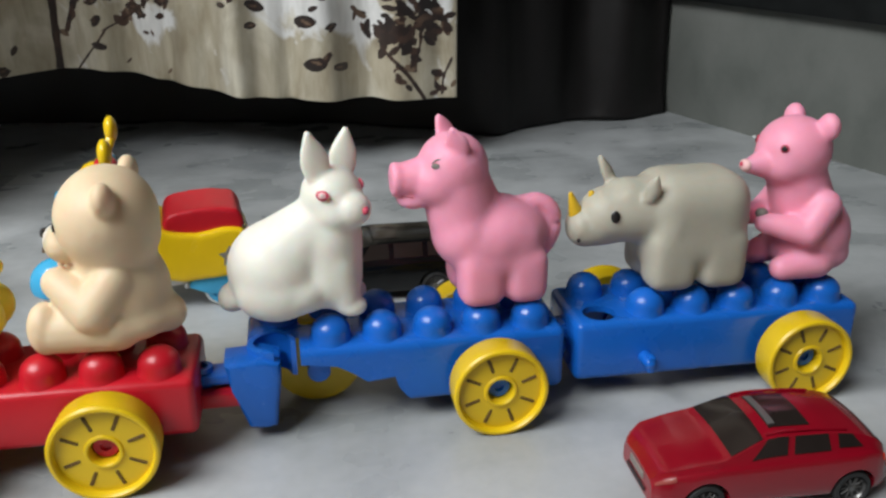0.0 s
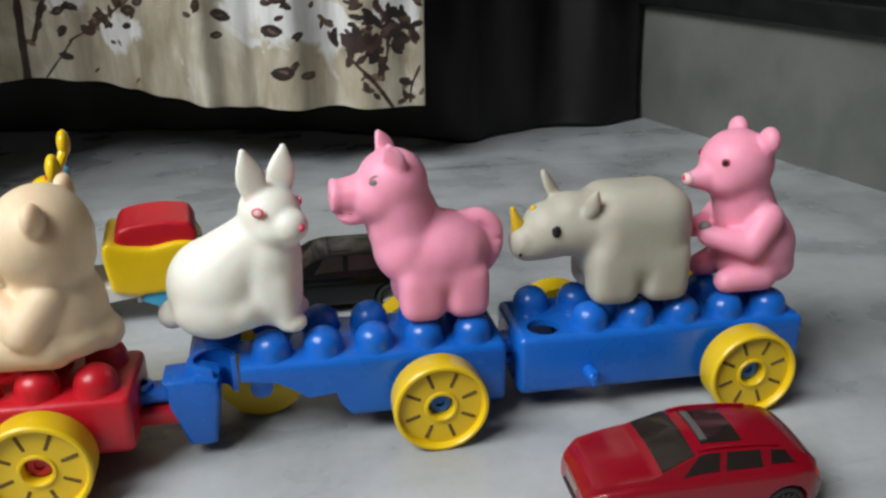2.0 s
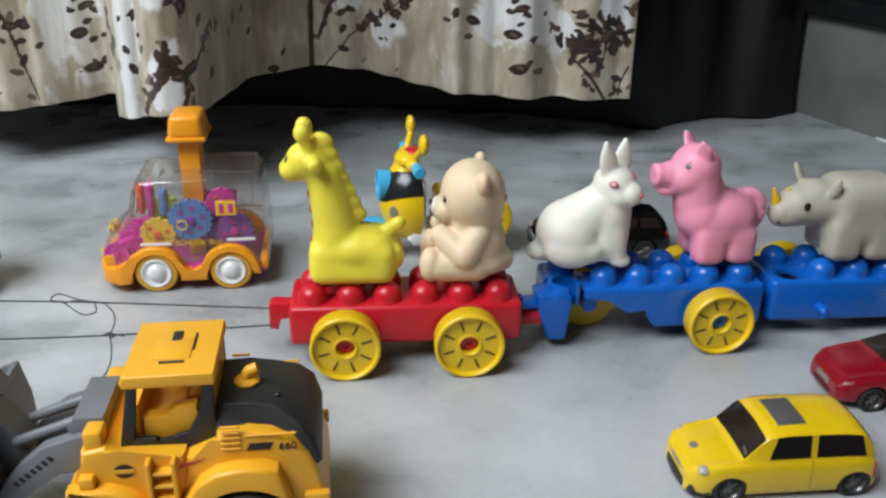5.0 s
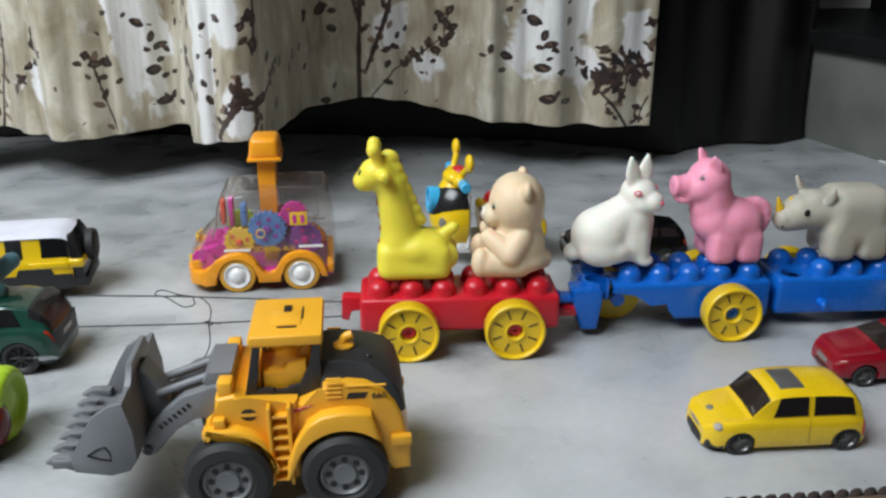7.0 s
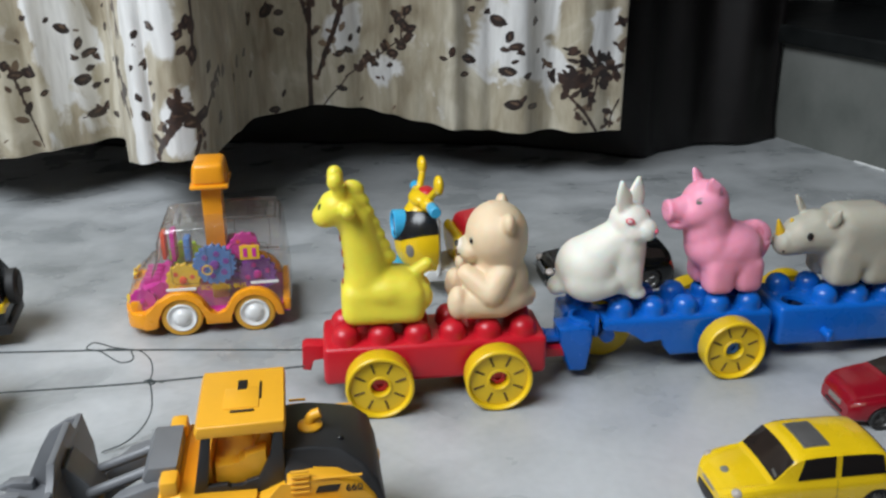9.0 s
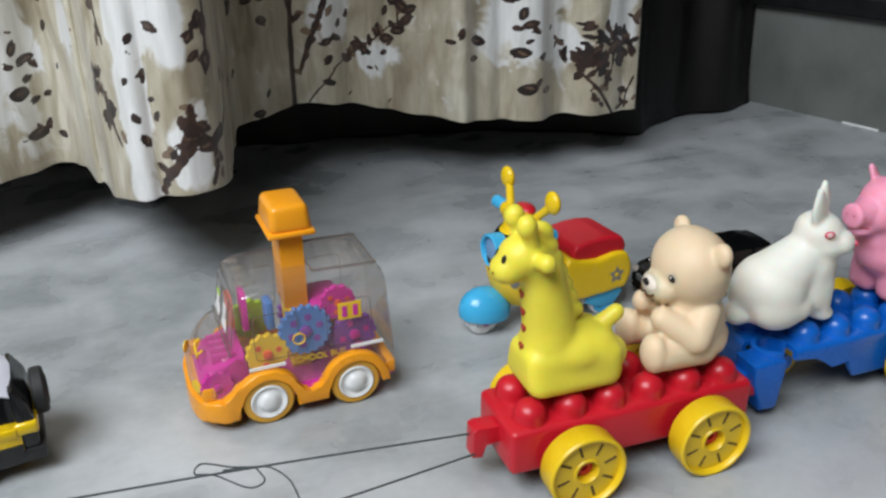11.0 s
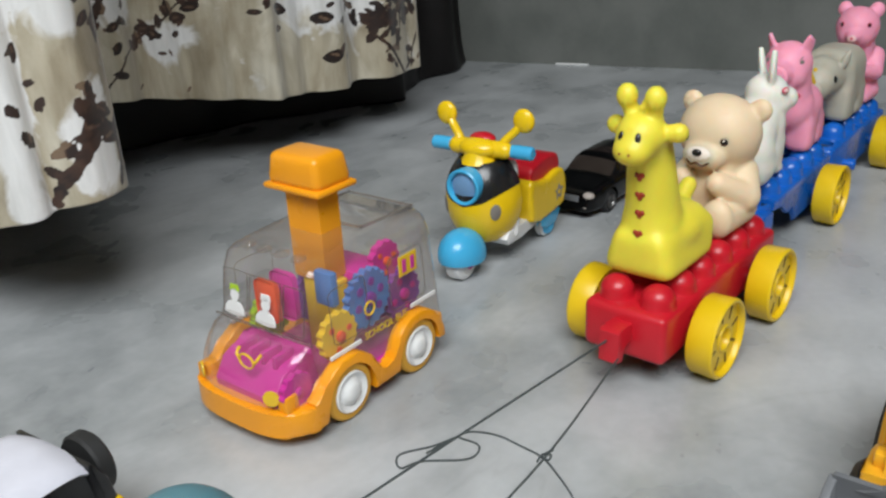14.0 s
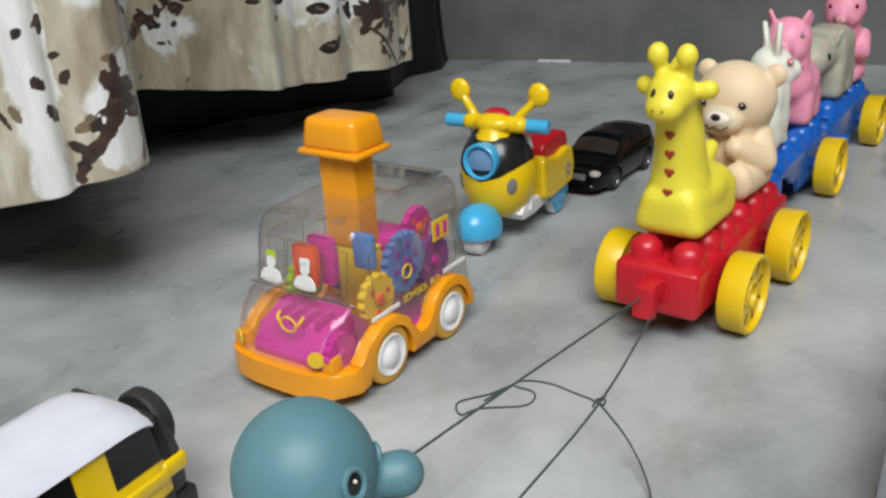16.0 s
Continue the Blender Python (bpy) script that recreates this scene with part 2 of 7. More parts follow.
# ---- building helpers ----
def thing(name, m, label, category, group="", kind=""):
    ob = new(name)
    ob.empty_display_size = 0.01
    ob.matrix_world = m
    return tagged(ob, label, category, group, kind)


def finish(bm, name, smooth=True, angle=35):
    bmesh.ops.recalc_face_normals(bm, faces=bm.faces[:])
    me = bpy.data.meshes.new(name)
    bm.to_mesh(me)
    bm.free()
    if smooth:
        me.polygons.foreach_set("use_smooth", [True] * len(me.polygons))
        if angle:
            me.set_sharp_from_angle(angle=radians(angle))
    return me


def part(name, bm, material, parent=None, label="", smooth=True, angle=35):
    """One mesh object under a thing or a part; the bmesh is in the parent's space."""
    me = bm if isinstance(bm, bpy.types.Mesh) else finish(bm, name, smooth, angle)
    if material and not me.materials:
        me.materials.append(material)
    ob = new(name, me)
    if parent:
        ob.parent = parent
    return tagged(ob, label)


def box(x0, x1, y0, y1, z0, z1, bev=0.001, seg=2, bm=None):
    bm = bm or bmesh.new()
    m = Matrix.LocRotScale(((x0 + x1) / 2, (y0 + y1) / 2, (z0 + z1) / 2), None, (x1 - x0, y1 - y0, z1 - z0))
    g = bmesh.ops.create_cube(bm, size=1, matrix=m)
    if bev:
        es = list({e for v in g["verts"] for e in v.link_edges})
        bmesh.ops.bevel(bm, geom=es, offset=bev, segments=seg, profile=0.5, affect="EDGES")
    return bm


def spun(profile, m=Matrix(), seg=28, bm=None):
    """A turned form: profile rows (radius, height) about the local z axis."""
    bm = bm or bmesh.new()
    rings = []
    for r, z in profile:
        if r < 1e-6:
            rings.append([bm.verts.new(m @ Vector((0, 0, z)))])
        else:
            rings.append([bm.verts.new(m @ Vector((r * math.cos(2 * math.pi * k / seg), r * math.sin(2 * math.pi * k / seg), z))) for k in range(seg)])
    for a, b in zip(rings, rings[1:]):
        for k in range(seg):
            j = (k + 1) % seg
            q = [a[k % len(a)], a[j % len(a)], b[j % len(b)], b[k % len(b)]]
            q = list(dict.fromkeys(q))
            if len(q) > 2:
                bm.faces.new(q)
    for ring, flip in ((rings[0], True), (rings[-1], False)):
        if len(ring) > 2:
            bm.faces.new(ring[::-1] if flip else ring)
    return bm


def blob(c, r, rot=(0, 0, 0), bm=None, u=20, v=14):
    bm = bm or bmesh.new()
    r = (r, r, r) if isinstance(r, (int, float)) else r
    m = Matrix.LocRotScale(c, Euler([radians(a) for a in rot]), r)
    bmesh.ops.create_uvsphere(bm, u_segments=u, v_segments=v, radius=1, matrix=m)
    return bm


def limb(p, q, r0, r1, bm=None, seg=16, rings=10):
    """A tapered rod with round ends, from p to q."""
    p, q = Vector(p), Vector(q)
    n = (q - p)
    L = n.length
    m = Matrix.Translation(p) @ n.to_track_quat("Z", "Y").to_matrix().to_4x4()
    prof = [(0, -r0)] + [(r0 * math.cos(a), -r0 * math.sin(a)) for a in np.linspace(1.3, 0, 5)]
    prof += [(r1 * math.cos(a), L + r1 * math.sin(a)) for a in np.linspace(0, 1.3, 5)] + [(0, L + r1)]
    return spun(prof, m, seg, bm)


def tube(pts, r, seg=8, bm=None, steps=6):
    """A round cord through points, smoothed."""
    bm = bm or bmesh.new()
    P = [Vector(p) for p in pts]
    P = [P[0] * 2 - P[1]] + P + [P[-1] * 2 - P[-2]]
    line = []
    for a, b, c, d in zip(P, P[1:], P[2:], P[3:]):
        for k in range(steps):
            t = k / steps
            line.append(0.5 * ((2 * b) + (c - a) * t + (2 * a - 5 * b + 4 * c - d) * t * t + (3 * b - a - 3 * c + d) * t ** 3))
    line.append(P[-2])
    rings = []
    for i, p in enumerate(line):
        n = (line[min(i + 1, len(line) - 1)] - line[max(i - 1, 0)]).normalized()
        q = n.to_track_quat("Z", "Y").to_matrix()
        rings.append([bm.verts.new(p + q @ Vector((r * math.cos(2 * math.pi * k / seg), r * math.sin(2 * math.pi * k / seg), 0))) for k in range(seg)])
    for a, b in zip(rings, rings[1:]):
        for k in range(seg):
            bm.faces.new([a[k], a[(k + 1) % seg], b[(k + 1) % seg], b[k]])
    bm.faces.new(rings[0][::-1])
    bm.faces.new(rings[-1])
    return bm


def prism(pts, y0, y1, bev=0.0008, bm=None, seg=2, axis="Y"):
    """A side outline (x, z) pushed through from y0 to y1, edges rounded. axis Z: outline (x, y) pushed up."""
    bm = bm or bmesh.new()
    at = (lambda p, s: (p[0], s, p[1])) if axis == "Y" else (lambda p, s: (p[0], p[1], s)) if axis == "Z" else (lambda p, s: (s, p[0], p[1]))
    lo = [bm.verts.new(at(p, y0)) for p in pts]
    hi = [bm.verts.new(at(p, y1)) for p in pts]
    faces = [bm.faces.new(lo), bm.faces.new(hi[::-1])]
    n = len(pts)
    for k in range(n):
        faces.append(bm.faces.new([lo[k], lo[(k + 1) % n], hi[(k + 1) % n], hi[k]]))
    if bev:
        es = list({e for f in faces[:2] for e in f.edges})
        bmesh.ops.bevel(bm, geom=es, offset=bev, segments=seg, profile=0.5, affect="EDGES")
    return bm


def baked(ob, name):
    """The object's mesh with its modifiers worked in; the object itself is removed."""
    dg = bpy.context.evaluated_depsgraph_get()
    dg.update()
    me = bpy.data.meshes.new_from_object(ob.evaluated_get(dg))
    me.name = name
    old = ob.data
    bpy.data.objects.remove(ob)
    bpy.data.meshes.remove(old)
    return me


def welded(bm, voxel=0.0011, rounds=7):
    """Overlapping forms melted into one soft skin, as in a moulded toy."""
    me = bpy.data.meshes.new("weld")
    bmesh.ops.recalc_face_normals(bm, faces=bm.faces[:])
    bm.to_mesh(me)
    bm.free()
    ob = new("weld", me)
    r = ob.modifiers.new("r", "REMESH")
    r.mode, r.voxel_size = "VOXEL", voxel
    s = ob.modifiers.new("s", "SMOOTH")
    s.factor, s.iterations = 0.5, rounds
    me = baked(ob, "skin")
    me.polygons.foreach_set("use_smooth", [True] * len(me.polygons))
    return me


def carved(bm, cutters):
    """bm minus each cutter form."""
    me = finish(bm, "solid")
    ob = new("solid", me)
    tools = []
    for c in cutters:
        t = new("tool", finish(c, "tool", False))
        tools.append(t)
        b = ob.modifiers.new("b", "BOOLEAN")
        b.operation, b.object, b.solver = "DIFFERENCE", t, "EXACT"
    out = baked(ob, "carved")
    for t in tools:
        d = t.data
        bpy.data.objects.remove(t)
        bpy.data.meshes.remove(d)
    out.polygons.foreach_set("use_smooth", [True] * len(out.polygons))
    out.set_sharp_from_angle(angle=radians(32))
    return out


def figure(name, skin, paint, m, label, category, base, fine=None):
    """A moulded toy animal: one mesh, the painted spots being faces of it with their own paint."""
    me = welded(skin, 0.0011, 20 if fine else 7)
    if fine:
        both = bmesh.new()
        both.from_mesh(me)
        tmp = finish(fine, "fine")
        both.from_mesh(tmp)
        me = welded(both, 0.0010, 8)
    me.materials.append(base)
    bm = bmesh.new()
    bm.from_mesh(me)
    skin_tree = BVHTree.FromBMesh(bm)
    for k, (spot, mat) in enumerate(paint):
        first = len(bm.faces)
        if mat in (M_HEART, M_GREYPR):
            mid = sum((v.co for v in spot.verts), Vector()) / len(spot.verts)
            near = skin_tree.find_nearest(mid)[0]
            bmesh.ops.translate(spot, verts=spot.verts, vec=near - mid)
        tmp = finish(spot, "spot")
        bm.from_mesh(tmp)
        bpy.data.meshes.remove(tmp)
        bm.faces.ensure_lookup_table()
        if mat.name not in [x.name for x in me.materials]:
            me.materials.append(mat)
        idx = [x.name for x in me.materials].index(mat.name)
        for f in bm.faces[first:]:
            f.material_index = idx
    bm.to_mesh(me)
    bm.free()
    me.name = name
    ob = new(name, me)
    ob.matrix_world = m
    return tagged(ob, label, category)


AXIS_Y = Matrix.Rotation(radians(90), 4, "X")     # local z to -y
AXIS_X = Matrix.Rotation(radians(90), 4, "Y")     # local z to +x


def disc_on(c, r, n, thick=0.0006, seg=16, squash=1.0):
    """A thin painted spot at c that faces n."""
    q = Vector(n).to_track_quat("Z", "Y").to_matrix().to_4x4()
    return spun([(0, -thick), (r * 0.9, -thick), (r, 0), (r * 0.8, thick * 0.6), (0, thick)], Matrix.Translation(c) @ q @ Matrix.Diagonal((squash, 1, 1, 1)), seg)


# ---- the room ----
def wall_x(y):
    return 0.622 - (y - 0.465) * 0.31


def structure(name, bm, mat, label, category):
    return tagged(part(name, bm, mat, None, label, False), "", category, "", "structure")


floor = structure("floor", box(-2.5, 1.3, -2.7, 1.0, -0.05, -0.002, 0), M_JOINT, "grey polished marble slab floor with thin joints", "floor")
y_joints, x_joints = [-2.7, -1.95, -0.755, 0.447, 1.0], [-2.5, -1.9, -0.72, 1.3]
for yi, (ya, yb) in enumerate(zip(y_joints, y_joints[1:])):
    for xa, xb in zip(x_joints, x_joints[1:]):
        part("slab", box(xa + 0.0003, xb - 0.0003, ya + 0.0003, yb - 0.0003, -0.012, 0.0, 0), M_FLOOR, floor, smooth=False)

lo, hi = -2.7, 1.0
structure("wall_east_plinth", prism([(wall_x(lo), lo), (wall_x(lo) + 0.4, lo), (wall_x(hi) + 0.4, hi), (wall_x(hi), hi)], -0.01, 0.126, 0, axis="Z"),
          M_PLINTH, "low grey marble plinth wall beside the floor", "wall")
for y0, ln, h in ((0.475, 0.045, 0.0022), (0.405, 0.03, 0.0012), (0.30, 0.03, 0.0010)):
    c = "pale" if y0 > 0.45 else "grey"
    bit = part("plaster_line", box(-0.0022, 0.0, -ln / 2, ln / 2, 0, h, 0.0004, 1), M_WHITEP if y0 > 0.45 else M_JOINT)
    bit.matrix_world = pose(wall_x(y0), y0, 0, 0, 0, 17.2)
    tagged(bit, c + " crumbling joint line at the foot of the plinth", "trim", "", "structure")
structure("ledge", prism([(wall_x(lo) - 0.014, lo), (wall_x(lo) + 0.4, lo), (wall_x(hi) + 0.4, hi), (wall_x(hi) - 0.014, hi)], 0.126, 0.150, 0.003, axis="Z"),
          M_GRANITE, "black granite ledge on top of the plinth", "ledge")
structure("wall_east", prism([(wall_x(lo) + 0.3, lo), (wall_x(lo) + 0.42, lo), (wall_x(hi) + 0.42, hi), (wall_x(hi) + 0.3, hi)], 0.150, 2.7, 0, axis="Z"),
          M_GRANITE, "dark stone wall above the granite ledge", "wall")
structure("wall_north", box(-2.5, 1.3, 0.9, 1.02, -0.01, 2.7, 0), M_WALL, "plain painted wall behind the curtains", "wall")
structure("wall_west", box(-2.62, -2.5, -2.7, 1.0, -0.01, 2.7, 0), M_WALL, "plain painted wall", "wall")
structure("wall_south", box(-2.5, 1.8, -2.82, -2.7, -0.01, 2.7, 0), M_WALL, "plain painted wall", "wall")
structure("ceiling", box(-2.62, 2.0, -2.82, 1.02, 2.7, 2.8, 0), M_WALL, "plain white painted ceiling", "ceiling")


# ---- curtains ----
def swell(x, c, w):
    return math.exp(-((x - c) / w) ** 2)


def plateau(x, a, b, s):
    return 1 / (1 + math.exp(-(x - a) / s)) - 1 / (1 + math.exp(-(x - b) / s))


def hem(x):
    """Depth and height of the printed curtain's lower edge."""
    y = 0.460 + 0.055 * swell(x, -0.005, 0.070)
    y -= 0.168 * (1 / (1 + math.exp(-(x + 0.218) / 0.0105)) - 1 / (1 + math.exp(-(x + 0.120) / 0.0055)))
    y += 0.03 * swell(x, -0.262, 0.03) - 0.045 * swell(x, -0.355, 0.06) + 0.03 * swell(x, -0.47, 0.05) - 0.04 * swell(x, -0.60, 0.06)
    y += 0.012 * swell(x, 0.088, 0.016) + 0.008 * swell(x, 0.015, 0.013) + 0.006 * (swell(x, 0.152, 0.010) + swell(x, 0.222, 0.012)) + 0.007 * (swell(x, -0.352, 0.014) + swell(x, -0.300, 0.013)) + 0.005 * swell(x, -0.178, 0.006)
    z = 0.059 + 0.028 * swell(x, -0.06, 0.135) + 0.012 * plateau(x, -0.215, -0.13, 0.010)
    return y, z


# the print, in millimetres along and up. A column of loose flower heads, repeated along the cloth: place, half length, slant
FLOWERS = [(127, 193, 4.5, 20), (144, 190, 4, 30), (156, 181, 8.5, -20), (167, 165, 6, 70), (163, 151, 4.5, 0), (174, 155, 7, 10), (179, 149, 4.5, -40), (173, 139, 4, 20), (166, 128, 8.5, 0), (187, 124, 4.5, 20),
           (200, 148, 3, 60), (194, 180, 4.5, 70), (194, 201, 3, 40), (106, 150, 5, 80), (98, 142, 4.5, 0), (124, 141, 8, -20), (119, 125, 5, 0), (173, 92, 8.5, 0), (194, 89, 6, -10), (183, 98, 5, 60)]
REPEAT = -0.443
# leaves round the branch, round the trunk, on the standing fold and on the outer edge
BRANCH = [(-13, 144, 5, 30), (-4, 147, 5, -20), (19, 138, 7, 0), (26, 132, 6, -30), (36, 152, 6, 80), (45, 143, 8, 0), (55, 151, 6, 20), (61, 161, 7, 50), (58, 174, 7, -60), (52, 180, 6, 70), (64, 171, 6, 30),
          (45, 169, 5, 60), (-1, 160, 4, 70), (9, 167, 4, 80), (42, 130, 4, 0), (-12, 127, 5, 60), (61, 190, 6, 50), (48, 186, 5, 10)]
TRUNK = [(-87, 194, 8, 40), (-76, 172, 6, -20), (-105, 187, 7, 60), (-115, 153, 6, 70), (-111, 156, 5, 40), (-107, 132, 5, 30), (-117, 140, 5, 60), (-75, 191, 5, 0), (-85, 91, 6, 0), (-75, 107, 4, 60)]
FOLD = [(-147, 134, 7, -20), (-135, 126, 8, 10), (-126, 114, 6, 60), (-143, 120, 7, 10), (-129, 164, 6, 50), (-123, 153, 6, 70), (-147, 195, 5, 60), (-141, 205, 6, 80), (-146, 182, 5, 40), (-170, 202, 5, -30),
        (-185, 194, 4, 60), (-179, 169, 5, 80), (-187, 141, 4, -60), (-175, 153, 3, 30), (-173, 142, 4, 60), (-183, 125, 5, -60), (-138, 178, 7, 80), (-137, 200, 6, 70), (-190, 166, 3, 50), (-166, 116, 4, 60)]
EDGE = [(-398, 173, 6, 70), (-397, 158, 9, -10), (-386, 153, 7, -30), (-407, 135, 6, 20), (-397, 139, 6, 0), (-416, 121, 8, 30), (-424, 110, 6, 70), (-309, 120, 5, 20), (-249, 180, 4, 40), (-267, 120, 4, 30), (-330, 140, 6, 0)]
# thick bushes of leaves: along, height, spread, leaves
SPRAYS = [(0.257, 0.126, 0.024, 34), (0.240, 0.114, 0.014, 11), (0.280, 0.131, 0.013, 11), (0.290, 0.152, 0.006, 3), (0.290, 0.178, 0.006, 2), (0.236, 0.147, 0.007, 3), (0.211, 0.134, 0.006, 3), (0.218, 0.118, 0.005, 2),
          (-0.208, 0.162, 0.009, 12), (-0.204, 0.143, 0.009, 11), (-0.46, 0.13, 0.015, 9), (-0.145, 0.128, 0.012, 7), (-0.52, 0.17, 0.02, 12), (-0.58, 0.11, 0.02, 10)]
# stems: from, to, half width
STEMS = [(0.233, 0.104, 0.270, 0.057, 0.0017), (0.263, 0.118, 0.260, 0.084, 0.0014), (0.291, 0.094, 0.283, 0.063, 0.0012), (-0.033, 0.084, -0.005, 0.120, 0.0010), (-0.005, 0.120, 0.055, 0.157, 0.0010), (0.055, 0.157, 0.060, 0.192, 0.0010),
         (-0.047, 0.083, -0.041, 0.30, 0.0040), (-0.036, 0.120, -0.010, 0.193, 0.0030), (-0.010, 0.193, 0.010, 0.30, 0.0026), (-0.041, 0.165, -0.062, 0.23, 0.0024), (-0.175, 0.087, -0.158, 0.121, 0.0034), (-0.158, 0.121, -0.152, 0.150, 0.0026),
         (-0.142, 0.092, -0.138, 0.119, 0.0024), (-0.138, 0.119, -0.125, 0.158, 0.0018), (-0.465, 0.059, -0.445, 0.136, 0.0022), (-0.445, 0.136, -0.428, 0.25, 0.0022), (-0.317, 0.067, -0.336, 0.151, 0.0012),
         (-0.199, 0.120, -0.206, 0.160, 0.0018), (-0.204, 0.24, -0.201, 0.19, 0.0014), (-0.139, 0.17, -0.136, 0.24, 0.0016)]
# washed-out white print passages, fold highlights painted in: along, height, half width, half height
PALE = [(-0.285, 0.155, 0.034, 0.055), (-0.300, 0.22, 0.030, 0.05), (-0.188, 0.16, 0.013, 0.09), (-0.165, 0.20, 0.016, 0.03), (-0.395, 0.115, 0.014, 0.02), (0.165, 0.17, 0.040, 0.05), (0.200, 0.20, 0.030, 0.05),
        (0.215, 0.13, 0.022, 0.02), (0.035, 0.125, 0.030, 0.014), (0.272, 0.16, 0.020, 0.04), (-0.010, 0.17, 0.020, 0.03), (-0.155, 0.12, 0.014, 0.03), (-0.23, 0.19, 0.02, 0.03)]


def printed_curtain():
    rnd = random.Random(7)
    nx, nz, x0, x1, top = 860, 196, -0.66, 0.297, 2.2
    xs = np.linspace(x0, x1, 2000)
    ys = np.array([hem(x)[0] for x in xs])
    arc = np.concatenate([[0], np.cumsum(np.hypot(np.diff(xs), np.diff(ys)))])
    s = np.linspace(0, arc[-1], nx)
    X = np.interp(s, arc, xs)
    Y = np.interp(s, arc, ys)
    Zh = np.array([hem(x)[1] for x in X])
    rows = np.concatenate([np.linspace(0, 0.098, nz - 12), np.linspace(0.115, 1, 12)])
    Z = Zh[None] + rows[:, None] * (top - Zh[None])
    ease = np.exp(-((Z - 0.06) / 0.5) ** 2)
    wob = 0.0009 * np.sin(s * 230 + 3 * Z) + 0.0026 * np.sin(s * 131 + 1.4 * np.sin(s * 17) + 4.0 * Z) + (0.0060 + 0.020 * np.minimum(Z, 0.5)) * np.sin(s * 66 + 1.1 * np.sin(s * 21) + 2.0 * Z) * (1 - np.exp(-((X + 0.165) / 0.05) ** 2) * 0.7)
    YY = 0.455 + (Y[None] - 0.455) * (0.75 + 0.25 * ease) + wob
    XX = X[None] + 0 * Z
    U = s[None] + 0 * Z
    leaf, tone, pale = np.zeros_like(Z), np.zeros_like(Z), np.full_like(Z, 0.06)

    def stamp(u, v, a, b, ang, shade, over=False):
        c, sn = math.cos(ang), math.sin(ang)
        p, q = (U - u) * c + (Z - v) * sn, -(U - u) * sn + (Z - v) * c
        width = b * np.clip(1 - (p / a) ** 2, 0, 1) ** 0.7
        mask = np.clip((width - np.abs(q)) / 0.0011 + 0.5, 0, 1) * (np.abs(p) < a)
        tone[:] = np.where((mask > 0.5) if over else (mask > leaf), shade, tone)
        leaf[:] = np.maximum(leaf, mask)

    for x, z, hw, hh in PALE:
        u = float(np.interp(x, X, s))
        pale += 0.42 * np.exp(-((U - u) / hw) ** 4 - ((Z - z) / hh) ** 2)
    def petal(u, v, L, ang):
        """A head of two or three overlapping leaves, the upper ones paler."""
        stamp(u, v, L, L * rnd.uniform(0.45, 0.62), ang, rnd.uniform(0, 0.25))
        for _ in range(2):
            stamp(u + rnd.uniform(-0.45, 0.45) * L, v + rnd.uniform(-0.4, 0.4) * L, L * rnd.uniform(0.5, 0.8), L * rnd.uniform(0.22, 0.36), ang + rnd.uniform(-1.1, 1.1), rnd.uniform(0.05, 0.55))
        if L > 0.005:
            stamp(u + rnd.uniform(-0.2, 0.2) * L, v + rnd.uniform(-0.1, 0.2) * L, L * 0.5, L * 0.16, ang + rnd.uniform(-0.4, 0.4), rnd.uniform(0.5, 0.85), True)

    for rows, dx in ((FLOWERS, 0.0), (FLOWERS, REPEAT), (BRANCH, 0.0), (TRUNK, 0.0), (FOLD, 0.0), (EDGE, 0.0)):
        for x, z, L, slant in rows:
            if -0.655 < x / 1000 + dx < 0.295:
                petal(float(np.interp(x / 1000 + dx, X, s)), z / 1000, L / 870, radians(slant))
    for x, z, spread, n in SPRAYS:
        u = float(np.interp(x, X, s))
        for _ in range(int(n * 1.3) + 1):
            d, a = 1.1 * spread * math.sqrt(rnd.random()), rnd.uniform(0, 6.283)
            L = rnd.uniform(0.0035, 0.0078)
            stamp(u + d * math.cos(a), z + d * math.sin(a), L, L * rnd.uniform(0.36, 0.6), a + rnd.uniform(-0.7, 0.7), rnd.random() ** 2 * 0.7)
    for xa, za, xb, zb, hw in STEMS:
        ua, ub = float(np.interp(xa, X, s)), float(np.interp(xb, X, s))
        n = 16
        for k in range(n):
            t = (k + 0.5) / n
            du = 0.0014 * math.sin(5 * t + xa * 50)
            stamp(ua + (ub - ua) * t + du, za + (zb - za) * t, math.hypot(ub - ua, zb - za) / n * 1.3, hw * rnd.uniform(0.7, 1.2), math.atan2(zb - za, ub - ua), rnd.uniform(0.0, 0.55))
            if rnd.random() < 0.3:
                L = rnd.uniform(0.004, 0.007)
                stamp(ua + (ub - ua) * t + rnd.uniform(-0.009, 0.009), za + (zb - za) * t, L, L * 0.5, rnd.uniform(0, 3.14), rnd.random())
    for _ in range(60):
        L = rnd.uniform(0.002, 0.0045)
        stamp(rnd.uniform(0, arc[-1]), rnd.uniform(0.06, 0.30), L, L * rnd.uniform(0.25, 0.5), rnd.uniform(0, 3.14), rnd.uniform(0.4, 1))
    verts = np.stack([XX, YY, Z], -1).reshape(-1, 3)
    r, c = np.meshgrid(np.arange(nz - 1), np.arange(nx - 1), indexing="ij")
    i = (r * nx + c).ravel()
    faces = np.stack([i, i + 1, i + nx + 1, i + nx], -1)
    me = bpy.data.meshes.new("printed_curtain")
    me.from_pydata(verts.tolist(), [], faces.tolist())
    for nm, arr in (("leaf", leaf), ("tone", tone), ("pale", pale)):
        me.attributes.new(nm, "FLOAT", "POINT").data.foreach_set("value", arr.ravel().astype(np.float32))
    uv = me.uv_layers.new(name="UVMap")
    li = np.empty(len(me.loops), np.int32)
